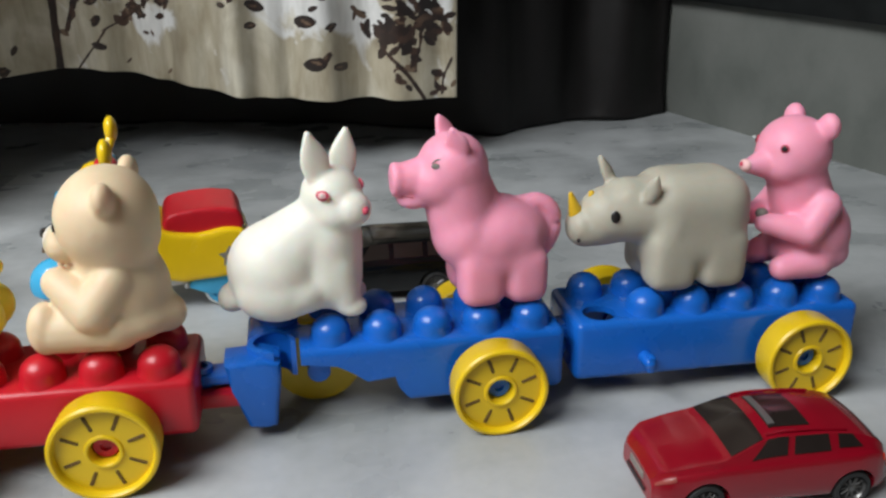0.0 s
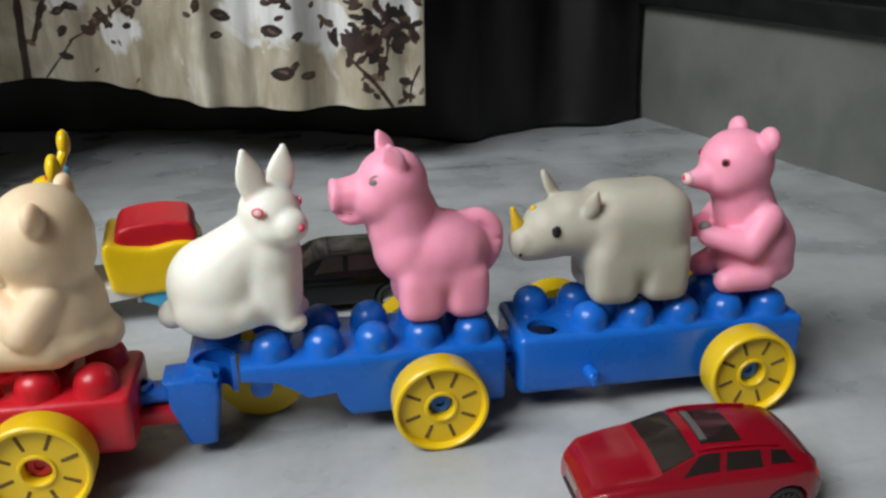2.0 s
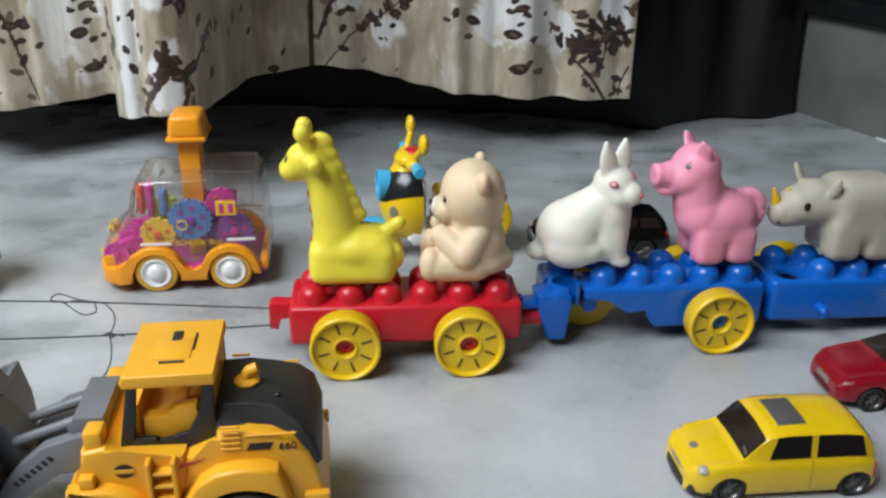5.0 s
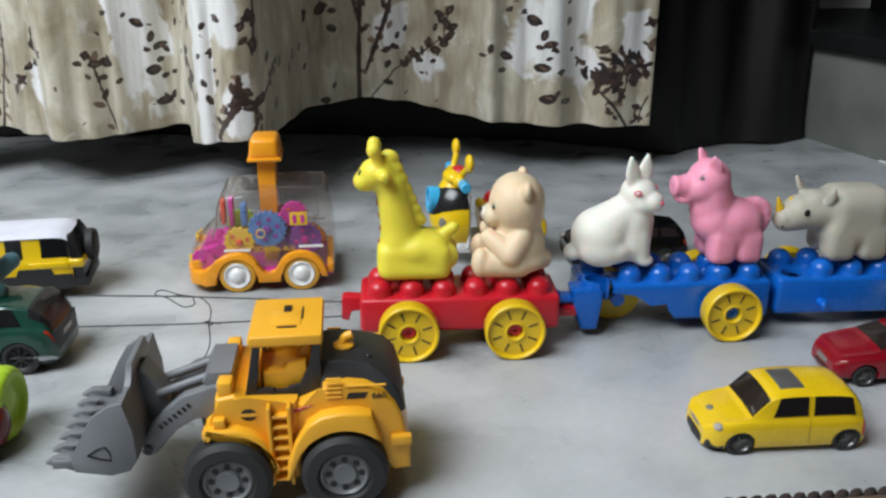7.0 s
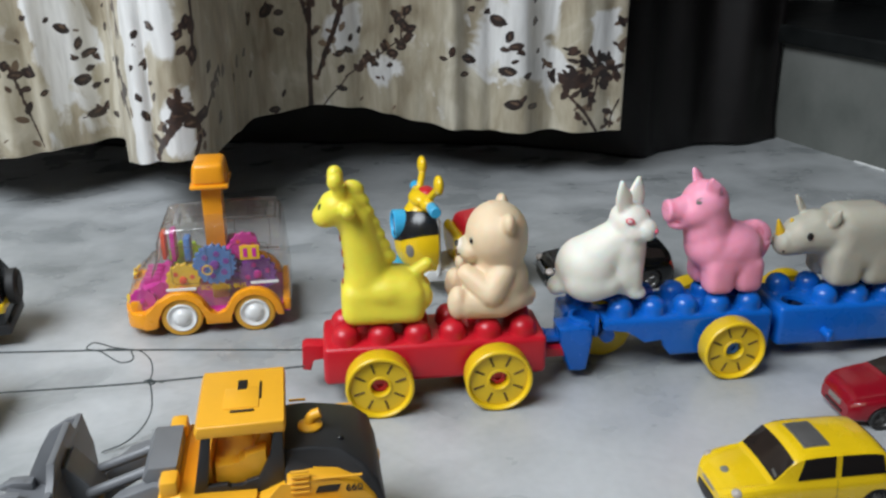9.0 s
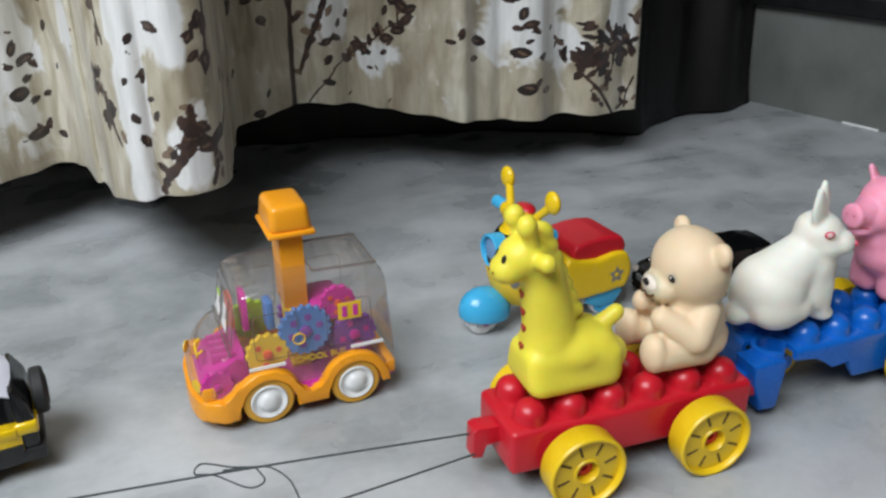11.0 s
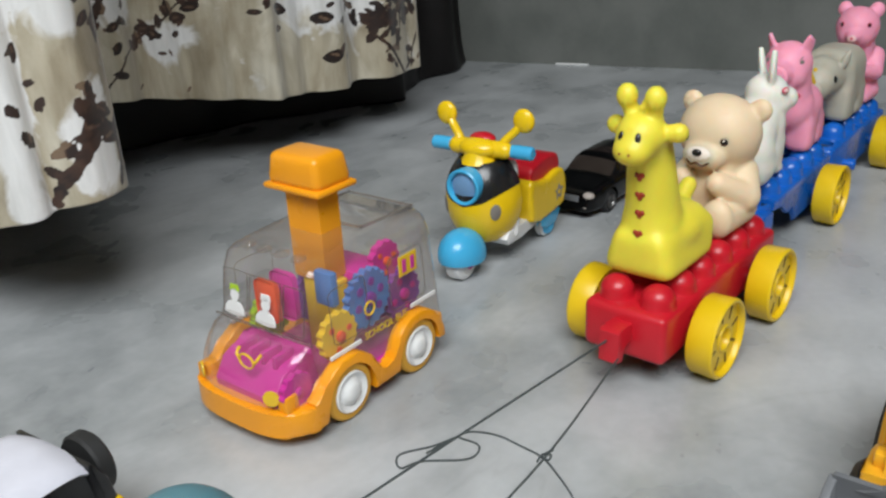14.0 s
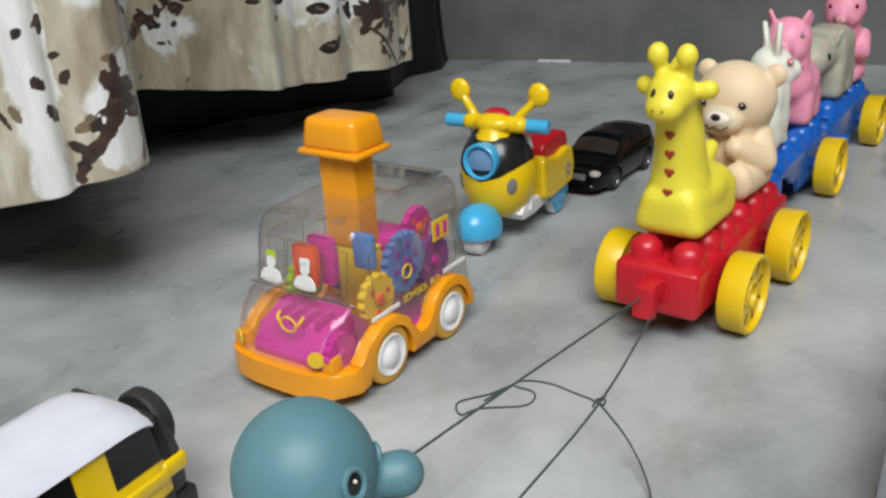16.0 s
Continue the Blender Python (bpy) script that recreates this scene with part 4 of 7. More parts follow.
def rhino():
    b, e = bmesh.new(), bmesh.new()
    z = STAND
    box(-0.0115, 0.0405, -0.0198, 0.0198, z + 0.0060, z + 0.0545, 0.0140, 6, b)
    for k in (-1, 1):
        box(-0.0095, 0.0140, k * 0.0105 - 0.0098, k * 0.0105 + 0.0098, z, z + 0.030, 0.0060, 3, b)
        box(0.0155, 0.0385, k * 0.0105 - 0.0098, k * 0.0105 + 0.0098, z, z + 0.030, 0.0060, 3, b)
    blob((0.0010, 0, z + 0.0300), (0.0135, 0.0204, 0.0248), bm=b, u=32, v=20)
    leaf((-0.0205, 0.0085, z + 0.046), (-0.0275, 0.0105, z + 0.0600), 0.0046, 0.0026, (-0.6, 0.5, 0.2), e)
    leaf((-0.0112, -0.0128, z + 0.0445), (-0.0100, -0.0168, z + 0.0570), 0.0040, 0.0028, (-0.5, -0.9, 0.2), e)
    limb((-0.008, 0, z + 0.0360), (-0.026, 0, z + 0.0345), 0.0158, 0.0135, b)
    blob((-0.0185, 0, z + 0.0425), (0.0115, 0.0120, 0.0085), (0, -28, 0), b)
    limb((-0.027, 0, z + 0.0310), (-0.0360, 0, z + 0.0285), 0.0115, 0.0094, b)
    blob((-0.0388, 0, z + 0.0300), (0.0064, 0.0090, 0.0082), bm=e)
    limb((0.040, 0, z + 0.040), (0.0430, -0.002, z + 0.028), 0.0036, 0.0026, e)
    spots = [(limb((-0.0408, 0, z + 0.0360), (-0.0438, 0, z + 0.0452), 0.0036, 0.0011), M_HORN), (limb((-0.0325, 0, z + 0.0395), (-0.0340, 0, z + 0.0450), 0.0030, 0.0014), M_HORN)]
    for k in (-1, 1):
        spots.append((disc_on((-0.0268, k * 0.0132, z + 0.0375), 0.0028, (-0.25, k, 0.15), squash=0.75), M_EYE))
        spots.append((disc_on((-0.0418, k * 0.0084, z + 0.0255), 0.0009, (-0.6, k, 0)), M_EYE))
    return figure("rhino_figure", b, spots, pose(0.3205, 0.0595, 0, 0, 0, 1), "grey vinyl toy rhino with small yellow horns", "toy animal", M_GREYV, e)


def pink_bear():
    b, e = bmesh.new(), bmesh.new()
    z = STAND
    blob((0.0080, 0, z + 0.0190), (0.0202, 0.0200, 0.0205), (0, 14, 0), b)
    blob((0.0090, 0, z + 0.0100), (0.0205, 0.0198, 0.0105), bm=b)
    limb((0.0040, 0, z + 0.030), (-0.0030, 0, z + 0.0470), 0.0158, 0.0142, b)
    blob((-0.0070, 0, z + 0.0610), (0.0176, 0.0168, 0.0165), bm=b)
    blob((-0.0130, 0, z + 0.0560), (0.0125, 0.0145, 0.0110), bm=b)
    limb((-0.0170, 0, z + 0.0560), (-0.0295, 0, z + 0.0552), 0.0098, 0.0042, e)
    for k in (-1, 1):
        blob((0.0005, k * 0.0118, z + 0.0738), (0.0044, 0.0060, 0.0066), bm=e)
        limb((0.003, k * 0.0145, z + 0.0370), (-0.0060, k * 0.0165, z + 0.0255), 0.0078, 0.0070, e)
        limb((-0.0060, k * 0.0165, z + 0.0255), (-0.0225, k * 0.0065, z + 0.0285), 0.0068, 0.0050, e)
        limb((0.004, k * 0.0125, z + 0.0088), (-0.0130, k * 0.0110, z + 0.0060), 0.0090, 0.0060, e)
    blob((0.0250, 0, z + 0.0085), (0.0060, 0.0075, 0.0065), bm=b)
    spots = [(blob((-0.0325, 0, z + 0.0555), (0.0026, 0.0034, 0.0030)), M_PALEPINK), (disc_on((-0.0349, 0, z + 0.0563), 0.0012, (-1, 0, 0.2)), M_EYE_PINK)]
    for k in (-1, 1):
        spots.append((disc_on((-0.0203, k * 0.0100, z + 0.0648), 0.0020, (-0.75, k * 0.62, 0.2)), M_EYE_PINK))
        spots.append((disc_on((-0.0207, k * 0.0102, z + 0.0648), 0.0014, (-0.75, k * 0.62, 0.2)), M_EYE))
    spots.append((blob((-0.0235, -0.004, z + 0.0335), (0.0030, 0.0030, 0.0026)), M_GREYPR))
    return figure("bear_figure", b, spots, pose(0.3915, 0.0610, 0, 0, 0, 8), "pink vinyl toy bear sitting at the end of the blue wagon", "toy animal", M_PINK, e)


giraffe()
tan_bear()
rabbit()
pig()
rhino()
pink_bear()


# ---- toy cars ----
class CarForm:
    """A car's skin as a surface: stations along the length, an outline from sill to roof across."""

    def __init__(self, L, W, H, top, belt, half, roof, low=0.15):
        self.L, self.W, self.H, self.low = L, W, H, low
        self.rows = [np.array(r, float).T for r in (top, belt, half, roof)]

    def outline(self, x):
        f = x / self.L
        soft = lambda r: float(np.mean([np.interp(f + d, r[0], r[1]) for d in (-0.012, -0.006, 0, 0.006, 0.012)]))
        t, b, w, rw = (soft(r) for r in self.rows)
        t, b, w, rw = t * self.H, min(b, t) * self.H, w * self.W / 2, rw * self.W / 2
        zb = self.low * self.H
        h, g = b - zb, t - b
        return [(0, zb), (w * 0.80, zb), (w * 0.955, zb + 0.07 * h), (w, zb + 0.42 * h), (w * 0.99, b - 0.16 * h), (w * 0.945, b), (w * 0.93 + (rw - w * 0.93) * 0.12, b + 0.10 * g),
                (rw, t - 0.16 * g), (rw * 0.90, t - 0.04 * g - 0.0006), (rw * 0.5, t), (0, t + 0.0004)]

    def at(self, x, i, side):
        P = self.outline(x)
        k = min(int(i), 9)
        t = i - k
        a, b, c, d = P[max(k - 1, 0)], P[k], P[k + 1], P[min(k + 2, 10)]
        if k >= 5:
            y, z = b[0] + (c[0] - b[0]) * t, b[1] + (c[1] - b[1]) * t
        else:
            y, z = (0.5 * (2 * b[n] + (c[n] - a[n]) * t + (2 * a[n] - 5 * b[n] + 4 * c[n] - d[n]) * t * t + (3 * b[n] - a[n] - 3 * c[n] + d[n]) * t ** 3) for n in (0, 1))
        return Vector((x, side * y, z))

    def body(self, arches, r):
        bm = bmesh.new()
        f = np.linspace(0, 1, 64)
        xs = self.L * (0.5 - 0.5 * np.cos(np.pi * f)) * 0.35 + self.L * f * 0.65
        idx = [k / 2 for k in range(21)]
        rings = []
        for x in xs:
            ring = [bm.verts.new(self.at(x, i, -1)) for i in idx]
            ring += [bm.verts.new(self.at(x, i, 1)) for i in idx[-2:0:-1]]
            rings.append(ring)
        for a, b in zip(rings, rings[1:]):
            for k in range(len(a)):
                j = (k + 1) % len(a)
                bm.faces.new([a[k], a[j], b[j], b[k]])
        bm.faces.new(rings[0][::-1])
        bm.faces.new(rings[-1])
        cuts = []
        for x in arches:
            for s in (-1, 1):
                y = s * (self.W / 2)
                cuts.append(spun([(0, -0.0075), (r, -0.0075), (r, 0.004), (0, 0.004)], Matrix.Translation((x, y, r * 0.86)) @ (AXIS_Y if s < 0 else AXIS_Y.inverted()), 28))
        return carved(bm, cuts)

    def patch(self, x0, x1, i0, i1, side, top0=None, top1=None, nx=10, ni=5, out=0.0004, thick=0.0009, both=False):
        """A panel lying on the skin, its upper edge from top0 to top1."""
        bm = bmesh.new()
        top0, top1 = x0 if top0 is None else top0, x1 if top1 is None else top1
        grid = []
        ivals = [(i, side) for i in np.linspace(i0, i1, ni)]
        if both:
            ivals = [(i, -1) for i in np.linspace(i0, i1, ni)] + [(i, 1) for i in np.linspace(i1, i0, ni)][1:]
        for i, s in ivals:
            t = (i - i0) / (i1 - i0)
            a, b = x0 + (top0 - x0) * t, x1 + (top1 - x1) * t
            row = []
            for x in np.linspace(a, b, nx):
                p = self.at(x, i, s)
                e = 0.0008
                du = self.at(x + e, i, s) - self.at(x - e, i, s)
                dv = self.at(x, min(i + 0.2, 10), s) - self.at(x, i - 0.2, s)
                n = du.cross(dv).normalized()
                c = Vector((x, 0, self.H * 0.35))
                if n.dot(p - c) < 0:
                    n = -n
                row.append(bm.verts.new(p + n * out))
            grid.append(row)
        for a, b in zip(grid, grid[1:]):
            for k in range(nx - 1):
                bm.faces.new([a[k], a[k + 1], b[k + 1], b[k]])
        bmesh.ops.recalc_face_normals(bm, faces=bm.faces[:])
        bmesh.ops.solidify(bm, geom=bm.faces[:], thickness=thick)
        return bm


def car_wheel(parent, x, y, r, side, wide=0.0065, spokes=10, rim_mat=None):
    w = thing("wheel", Matrix.Translation((x, y, r)) @ (AXIS_Y if side < 0 else AXIS_Y.inverted()), "", "")
    w.parent = parent
    part("tyre", spun([(r * 0.3, -wide), (r * 0.93, -wide), (r, -wide + 0.0008), (r, -0.0009), (r * 0.94, 0), (r * 0.76, 0.0003), (r * 0.68, -0.0006), (r * 0.66, -0.0025), (r * 0.3, -0.0025)], seg=30), M_TYRE, w)
    bm = spun([(r * 0.60, -0.002), (r * 0.70, -0.0012), (r * 0.66, 0.0), (r * 0.60, -0.0008), (r * 0.58, -0.002)], seg=30)
    spun([(0, -0.002), (r * 0.16, -0.002), (r * 0.15, -0.0004), (0, -0.0001)], seg=14, bm=bm)
    for k in range(spokes):
        b = box(r * 0.1, r * 0.64, -r * 0.045, r * 0.045, -0.0022, -0.0008, 0.0002, 1)
        bmesh.ops.rotate(b, verts=b.verts, cent=(0, 0, 0), matrix=Matrix.Rotation(2 * math.pi * k / spokes, 3, "Z"))
        tmp = finish(b, "s")
        bm.from_mesh(tmp)
        bpy.data.meshes.remove(tmp)
    part("rim", bm, rim_mat or M_RIMDARK, w)
    part("hub_shadow", spun([(0, -0.0024), (r * 0.66, -0.0024), (r * 0.66, -0.0030), (0, -0.0030)], seg=24), M_TYRE, w)
    return w


def bars(parent, name, rows, mat):
    """Small raised bars: (x0, x1, y0, y1, z0, z1)."""
    for r in rows:
        part(name, box(*r, 0.0002, 1), mat, parent)


HALF_W = [(0, 0.70), (0.02, 0.80), (0.06, 0.90), (0.15, 0.985), (0.3, 1), (0.85, 1), (0.94, 0.95), (0.98, 0.88), (1, 0.78)]
ROOF_W = [(0, 0.60), (0.06, 0.80), (0.25, 0.88), (0.33, 0.84), (0.45, 0.76), (0.85, 0.76), (0.95, 0.78), (1, 0.72)]


def wheels4(car, L, W, xf, xr, r, inset=0.0006, **kw):
    for x in (xf, xr):
        for s in (-1, 1):
            car_wheel(car, x, s * (W / 2 - inset), r, s, **kw)


def yellow_hatchback():
    L, W, H = 0.0985, 0.0420, 0.0425
    f = CarForm(L, W, H, [(0, 0.37), (0.010, 0.43), (0.04, 0.49), (0.10, 0.54), (0.18, 0.575), (0.262, 0.60), (0.30, 0.70), (0.375, 0.925), (0.42, 0.972), (0.50, 0.995), (0.62, 1), (0.78, 0.99), (0.87, 0.965), (0.915, 0.92), (0.955, 0.74), (0.985, 0.56), (1, 0.40)],
                [(0, 0.35), (0.010, 0.41), (0.04, 0.465), (0.10, 0.505), (0.18, 0.535), (0.262, 0.56), (0.40, 0.57), (0.9, 0.575), (0.98, 0.53), (1, 0.38)],
                [(0, 0.60), (0.012, 0.72), (0.04, 0.84), (0.08, 0.93), (0.14, 0.985), (0.25, 1), (0.90, 1), (0.96, 0.97), (0.985, 0.93), (1, 0.86)],
                [(0, 0.46), (0.06, 0.74), (0.2, 0.86), (0.26, 0.87), (0.38, 0.84), (0.85, 0.84), (0.95, 0.86), (1, 0.78)], 0.10)
    c = thing("toy_car", pose(0.1681, -0.1036, 0, 0, 0, 1.0) @ Matrix.Diagonal((0.965, 1, 0.905, 1)), "yellow toy hatchback car with black windows and sunroof", "toy car", "toy cars")
    part("body", f.body((0.0208, 0.0865), 0.0092), M_CARYEL, c)
    for s in (-1, 1):
        part("side_window", f.patch(0.0395, 0.0605, 6.05, 7.0, s, 0.0430, 0.0600), M_GLASSB, c)
        part("side_window", f.patch(0.0640, 0.0900, 6.05, 7.0, s, 0.0638, 0.0870), M_GLASSB, c)
        part("headlight", blob(f.at(0.0078, 5.0, s) - Vector((0, s * 0.0016, 0.0014)), (0.0034, 0.0030, 0.0026)), M_LAMPG, c)
        part("tail_light", f.patch(0.0955, 0.0978, 3.0, 4.8, s, nx=3), M_TAIL, c)
        part("door_line", f.patch(0.0620, 0.0623, 2.4, 5.2, s, nx=2, out=0.0001, thick=0.0002), M_SLOT, c)
    part("windshield", f.patch(0.0272, 0.0372, 7.3, 10, -1, both=True), M_GLASS, c, "smoked clear windshield")
    # glare on the glass, painted as a pale strip
    part("painted_glare", f.patch(0.0280, 0.0292, 7.6, 8.6, -1, 0.0290, 0.0300, nx=4), M_PALEGL, c, "pale strip painted as glare low on the windshield")
    part("rear_window", f.patch(0.0905, 0.0935, 7.4, 10, -1, both=True), M_GLASSB, c)
    part("sunroof_frame", f.patch(0.0452, 0.0600, 8.65, 10, -1, both=True, out=0.0003), M_RIM, c, "thin silver sunroof frame")
    part("sunroof", f.patch(0.0461, 0.0591, 8.75, 10, -1, both=True, out=0.0006), M_PALEGL, c, "smoked glass sunroof")
    part("bumper", prism([(0.0020, -0.0165), (0.0110, -0.0198), (0.0110, 0.0198), (0.0020, 0.0165), (-0.0006, 0.0100), (-0.0016, 0), (-0.0006, -0.0100)], 0.0040, 0.0105, 0.0014, axis="Z"), M_BLACKM, c)
    part("grille", blob((0.0006, 0, 0.0145), (0.0011, 0.0090, 0.0018)), M_GREYPR, c)
    part("badge", blob((0.0085, 0, 0.0222), (0.0030, 0.0034, 0.0008), (0, -18, 0)), M_RIM, c)
    part("underside", box(0.0108, L - 0.0053, -0.0150, 0.0150, 0.0030, 0.0106, 0.0009), M_BLACKM, c)
    wheels4(c, L, W, 0.0208, 0.0865, 0.0088, spokes=11)
    return c


def red_suv():
    L, W, H = 0.0955, 0.0425, 0.0335
    f = CarForm(L, W, H, [(0, 0.44), (0.015, 0.55), (0.05, 0.63), (0.16, 0.70), (0.275, 0.745), (0.43, 0.955), (0.50, 1), (0.72, 0.985), (0.86, 0.93), (0.93, 0.84), (0.975, 0.70), (1, 0.46)],
                [(0, 0.40), (0.02, 0.49), (0.08, 0.57), (0.2, 0.625), (0.28, 0.65), (0.9, 0.70), (0.97, 0.64), (1, 0.42)], HALF_W, ROOF_W, 0.17)
    c = thing("toy_car", pose(0.2805, -0.0315, 0, 0, 0, -1.0), "dark red toy SUV car with smoked windows and sunroof", "toy car", "toy cars")
    part("body", f.body((0.0200, 0.0800), 0.0092), M_CARRED, c)
    for s in (-1, 1):
        part("side_window", f.patch(0.0370, 0.0510, 6.2, 7.0, s, 0.0438, 0.0519), M_GLASS, c)
        part("side_window", f.patch(0.0540, 0.0688, 6.2, 7.0, s, 0.0548, 0.0680), M_GLASS, c)
        part("quarter_window", f.patch(0.0723, 0.0820, 6.3, 7.0, s, 0.0723, 0.0782), M_GLASS, c)
        part("headlight", f.patch(0.0012, 0.0080, 4.3, 5.2, s, nx=5), plastic("red_tinted_lamp", (0.30, 0.07, 0.06), 0.1, relief=0) if s < 0 else bpy.data.materials["red_tinted_lamp"], c)
        part("tail_light", f.patch(0.0915, 0.0948, 4.0, 5.2, s, nx=4), M_TAIL, c)
        part("roof_rail", tube([tuple(f.at(x, 8.0, s) + Vector((0, 0, 0.0006))) for x in (0.0435, 0.051, 0.064, 0.0765)], 0.0006, 6), M_CARRED, c)
    part("windshield", f.patch(0.0293, 0.0421, 7.3, 10, -1, both=True), M_GLASS, c, "smoked brown windshield")
    part("rear_window", f.patch(0.0880, 0.0939, 7.5, 10, -1, both=True), M_GLASS, c)
    part("sunroof", f.patch(0.0463, 0.0629, 8.5, 10, -1, both=True), M_GLASS, c, "smoked glass sunroof")
    # light showing through the hollow cabin, put in as a pale colour
    part("sunroof_pale_patch", f.patch(0.0466, 0.0492, 8.7, 10, -1, both=True, out=0.0009), M_PALEGL, c, "pale patch painted as light seen through the sunroof glass")
    part("grille", prism([(-0.0006, -0.0064), (0.0012, -0.0076), (0.0012, 0.0076), (-0.0006, 0.0064)], 0.0109, 0.0143, 0.0003, axis="Z"), M_GREYPR, c)
    part("lower_grille", box(-0.0007, 0.0017, -0.0093, 0.0093, 0.0072, 0.0089, 0.0003), M_BLACKM, c)
    part("underside", box(0.0085, L - 0.0051, -0.0153, 0.0153, 0.0038, 0.0102, 0.0008), M_BLACKM, c)
    wheels4(c, L, W, 0.0200, 0.0800, 0.0078, spokes=10)
    return c


def black_suv():
    L, W, H = 0.108, 0.045, 0.0375
    f = CarForm(L, W, H, [(0, 0.44), (0.02, 0.56), (0.08, 0.63), (0.2, 0.665), (0.275, 0.69), (0.40, 0.955), (0.47, 1), (0.80, 0.99), (0.93, 0.93), (0.97, 0.76), (1, 0.46)],
                [(0, 0.42), (0.02, 0.53), (0.08, 0.60), (0.2, 0.63), (0.28, 0.65), (0.9, 0.69), (0.97, 0.64), (1, 0.42)], HALF_W, ROOF_W, 0.17)
    c = thing("toy_car", pose(0.1440, 0.1820, 0, 0, 0, 1.5), "glossy black toy SUV car with smoked windows", "toy car", "toy cars")
    part("body", f.body((0.0275, 0.0865), 0.0104), M_CARBLK, c)
    for s in (-1, 1):
        part("side_window", f.patch(0.0420, 0.0590, 6.1, 7.0, s, 0.0480, 0.0590), M_GLASS, c)
        part("side_window", f.patch(0.0620, 0.0790, 6.1, 7.0, s), M_GLASS, c)
        part("quarter_window", f.patch(0.0820, 0.0990, 6.1, 7.0, s, 0.0820, 0.0950), M_GLASS, c)
        part("headlight", blob((0.0034, s * 0.0160, 0.0190), (0.0042, 0.0045, 0.0026)), M_LAMPG, c)
        part("tail_light", f.patch(0.1030, 0.1072, 4.0, 5.2, s, nx=4), M_TAIL, c)
        part("fog_lamp", blob((0.0012, s * 0.0145, 0.0100), (0.0015, 0.0016, 0.0012)), M_LAMPG, c)
    part("windshield", f.patch(0.0315, 0.0425, 7.3, 10, -1, both=True), M_GLASS, c, "clear glossy windshield")
    part("rear_window", f.patch(0.0995, 0.1030, 7.5, 10, -1, both=True), M_GLASSB, c)
    part("sunroof", f.patch(0.0510, 0.0650, 8.5, 10, -1, both=True), M_GLASS, c, "smoked glass sunroof")
    part("grille", box(-0.0007, 0.002, -0.0095, 0.0095, 0.0140, 0.0185, 0.0004), M_RIM, c, "silver grille")
    part("underside", box(0.010, L - 0.006, -0.017, 0.017, 0.0045, 0.012, 0.001), M_BLACKM, c)
    wheels4(c, L, W, 0.0275, 0.0865, 0.0088, spokes=12)
    return c


def green_suv():
    L, W, H = 0.1120, 0.052, 0.0500
    f = CarForm(L, W, H, [(0, 0.42), (0.02, 0.52), (0.08, 0.60), (0.2, 0.655), (0.285, 0.69), (0.43, 0.955), (0.50, 1), (0.74, 0.99), (0.87, 0.955), (0.925, 0.86), (0.965, 0.70), (0.988, 0.60), (1, 0.42)],
                [(0, 0.40), (0.02, 0.49), (0.08, 0.57), (0.2, 0.61), (0.28, 0.63), (0.85, 0.66), (0.965, 0.64), (1, 0.38)], HALF_W, ROOF_W, 0.17)
    c = thing("toy_car", pose(-0.3490, 0.0180, 0, 0, 0, 1.0), "dark green toy SUV car with black rear hatch", "toy car", "toy cars")
    part("body", f.body((0.030, 0.0880), 0.0135), M_CARGRN, c)
    for s in (-1, 1):
        part("side_window", f.patch(0.0435, 0.0640, 6.1, 7.0, s, 0.0520, 0.0640), M_GLASSB, c)
        part("side_window", f.patch(0.0670, 0.0920, 6.1, 7.0, s, 0.0670, 0.0860), M_GLASSB, c)
        part("tail_light", f.patch(0.1060, 0.1105, 4.3, 5.0, s), M_TAIL, c)
        part("bumper_trim", f.patch(0.097, 0.1110, 2.1, 2.5, s), M_RIM, c, "silver trim strip")
        part("headlight", blob((0.0034, s * 0.0180, 0.0225), (0.0042, 0.0050, 0.0026)), M_LAMPG, c)
    part("windshield", f.patch(0.0375, 0.0520, 7.3, 10, -1, both=True), M_GLASSB, c)
    part("rear_hatch", f.patch(0.0965, 0.1112, 6.6, 10, -1, both=True, out=0.0007), M_BLACKP, c, "black rear hatch")
    part("rear_window", f.patch(0.0985, 0.1060, 7.5, 10, -1, both=True, out=0.0014), M_GLASS, c, "smoked rear window")
    part("rear_face", box(0.1090, 0.1124, -0.0205, 0.0205, 0.0150, 0.0300, 0.0012), M_BLACKM, c)
    part("plate", box(0.1113, 0.1129, -0.0075, 0.0075, 0.0215, 0.0255, 0.0004), M_LAMPG, c, "blank pale plate")
    part("underside", box(0.010, L - 0.006, -0.019, 0.019, 0.0045, 0.012, 0.001), M_BLACKM, c)
    wheels4(c, L, W, 0.030, 0.0880, 0.0125, rim_mat=M_BLACKM, spokes=8)
    return c


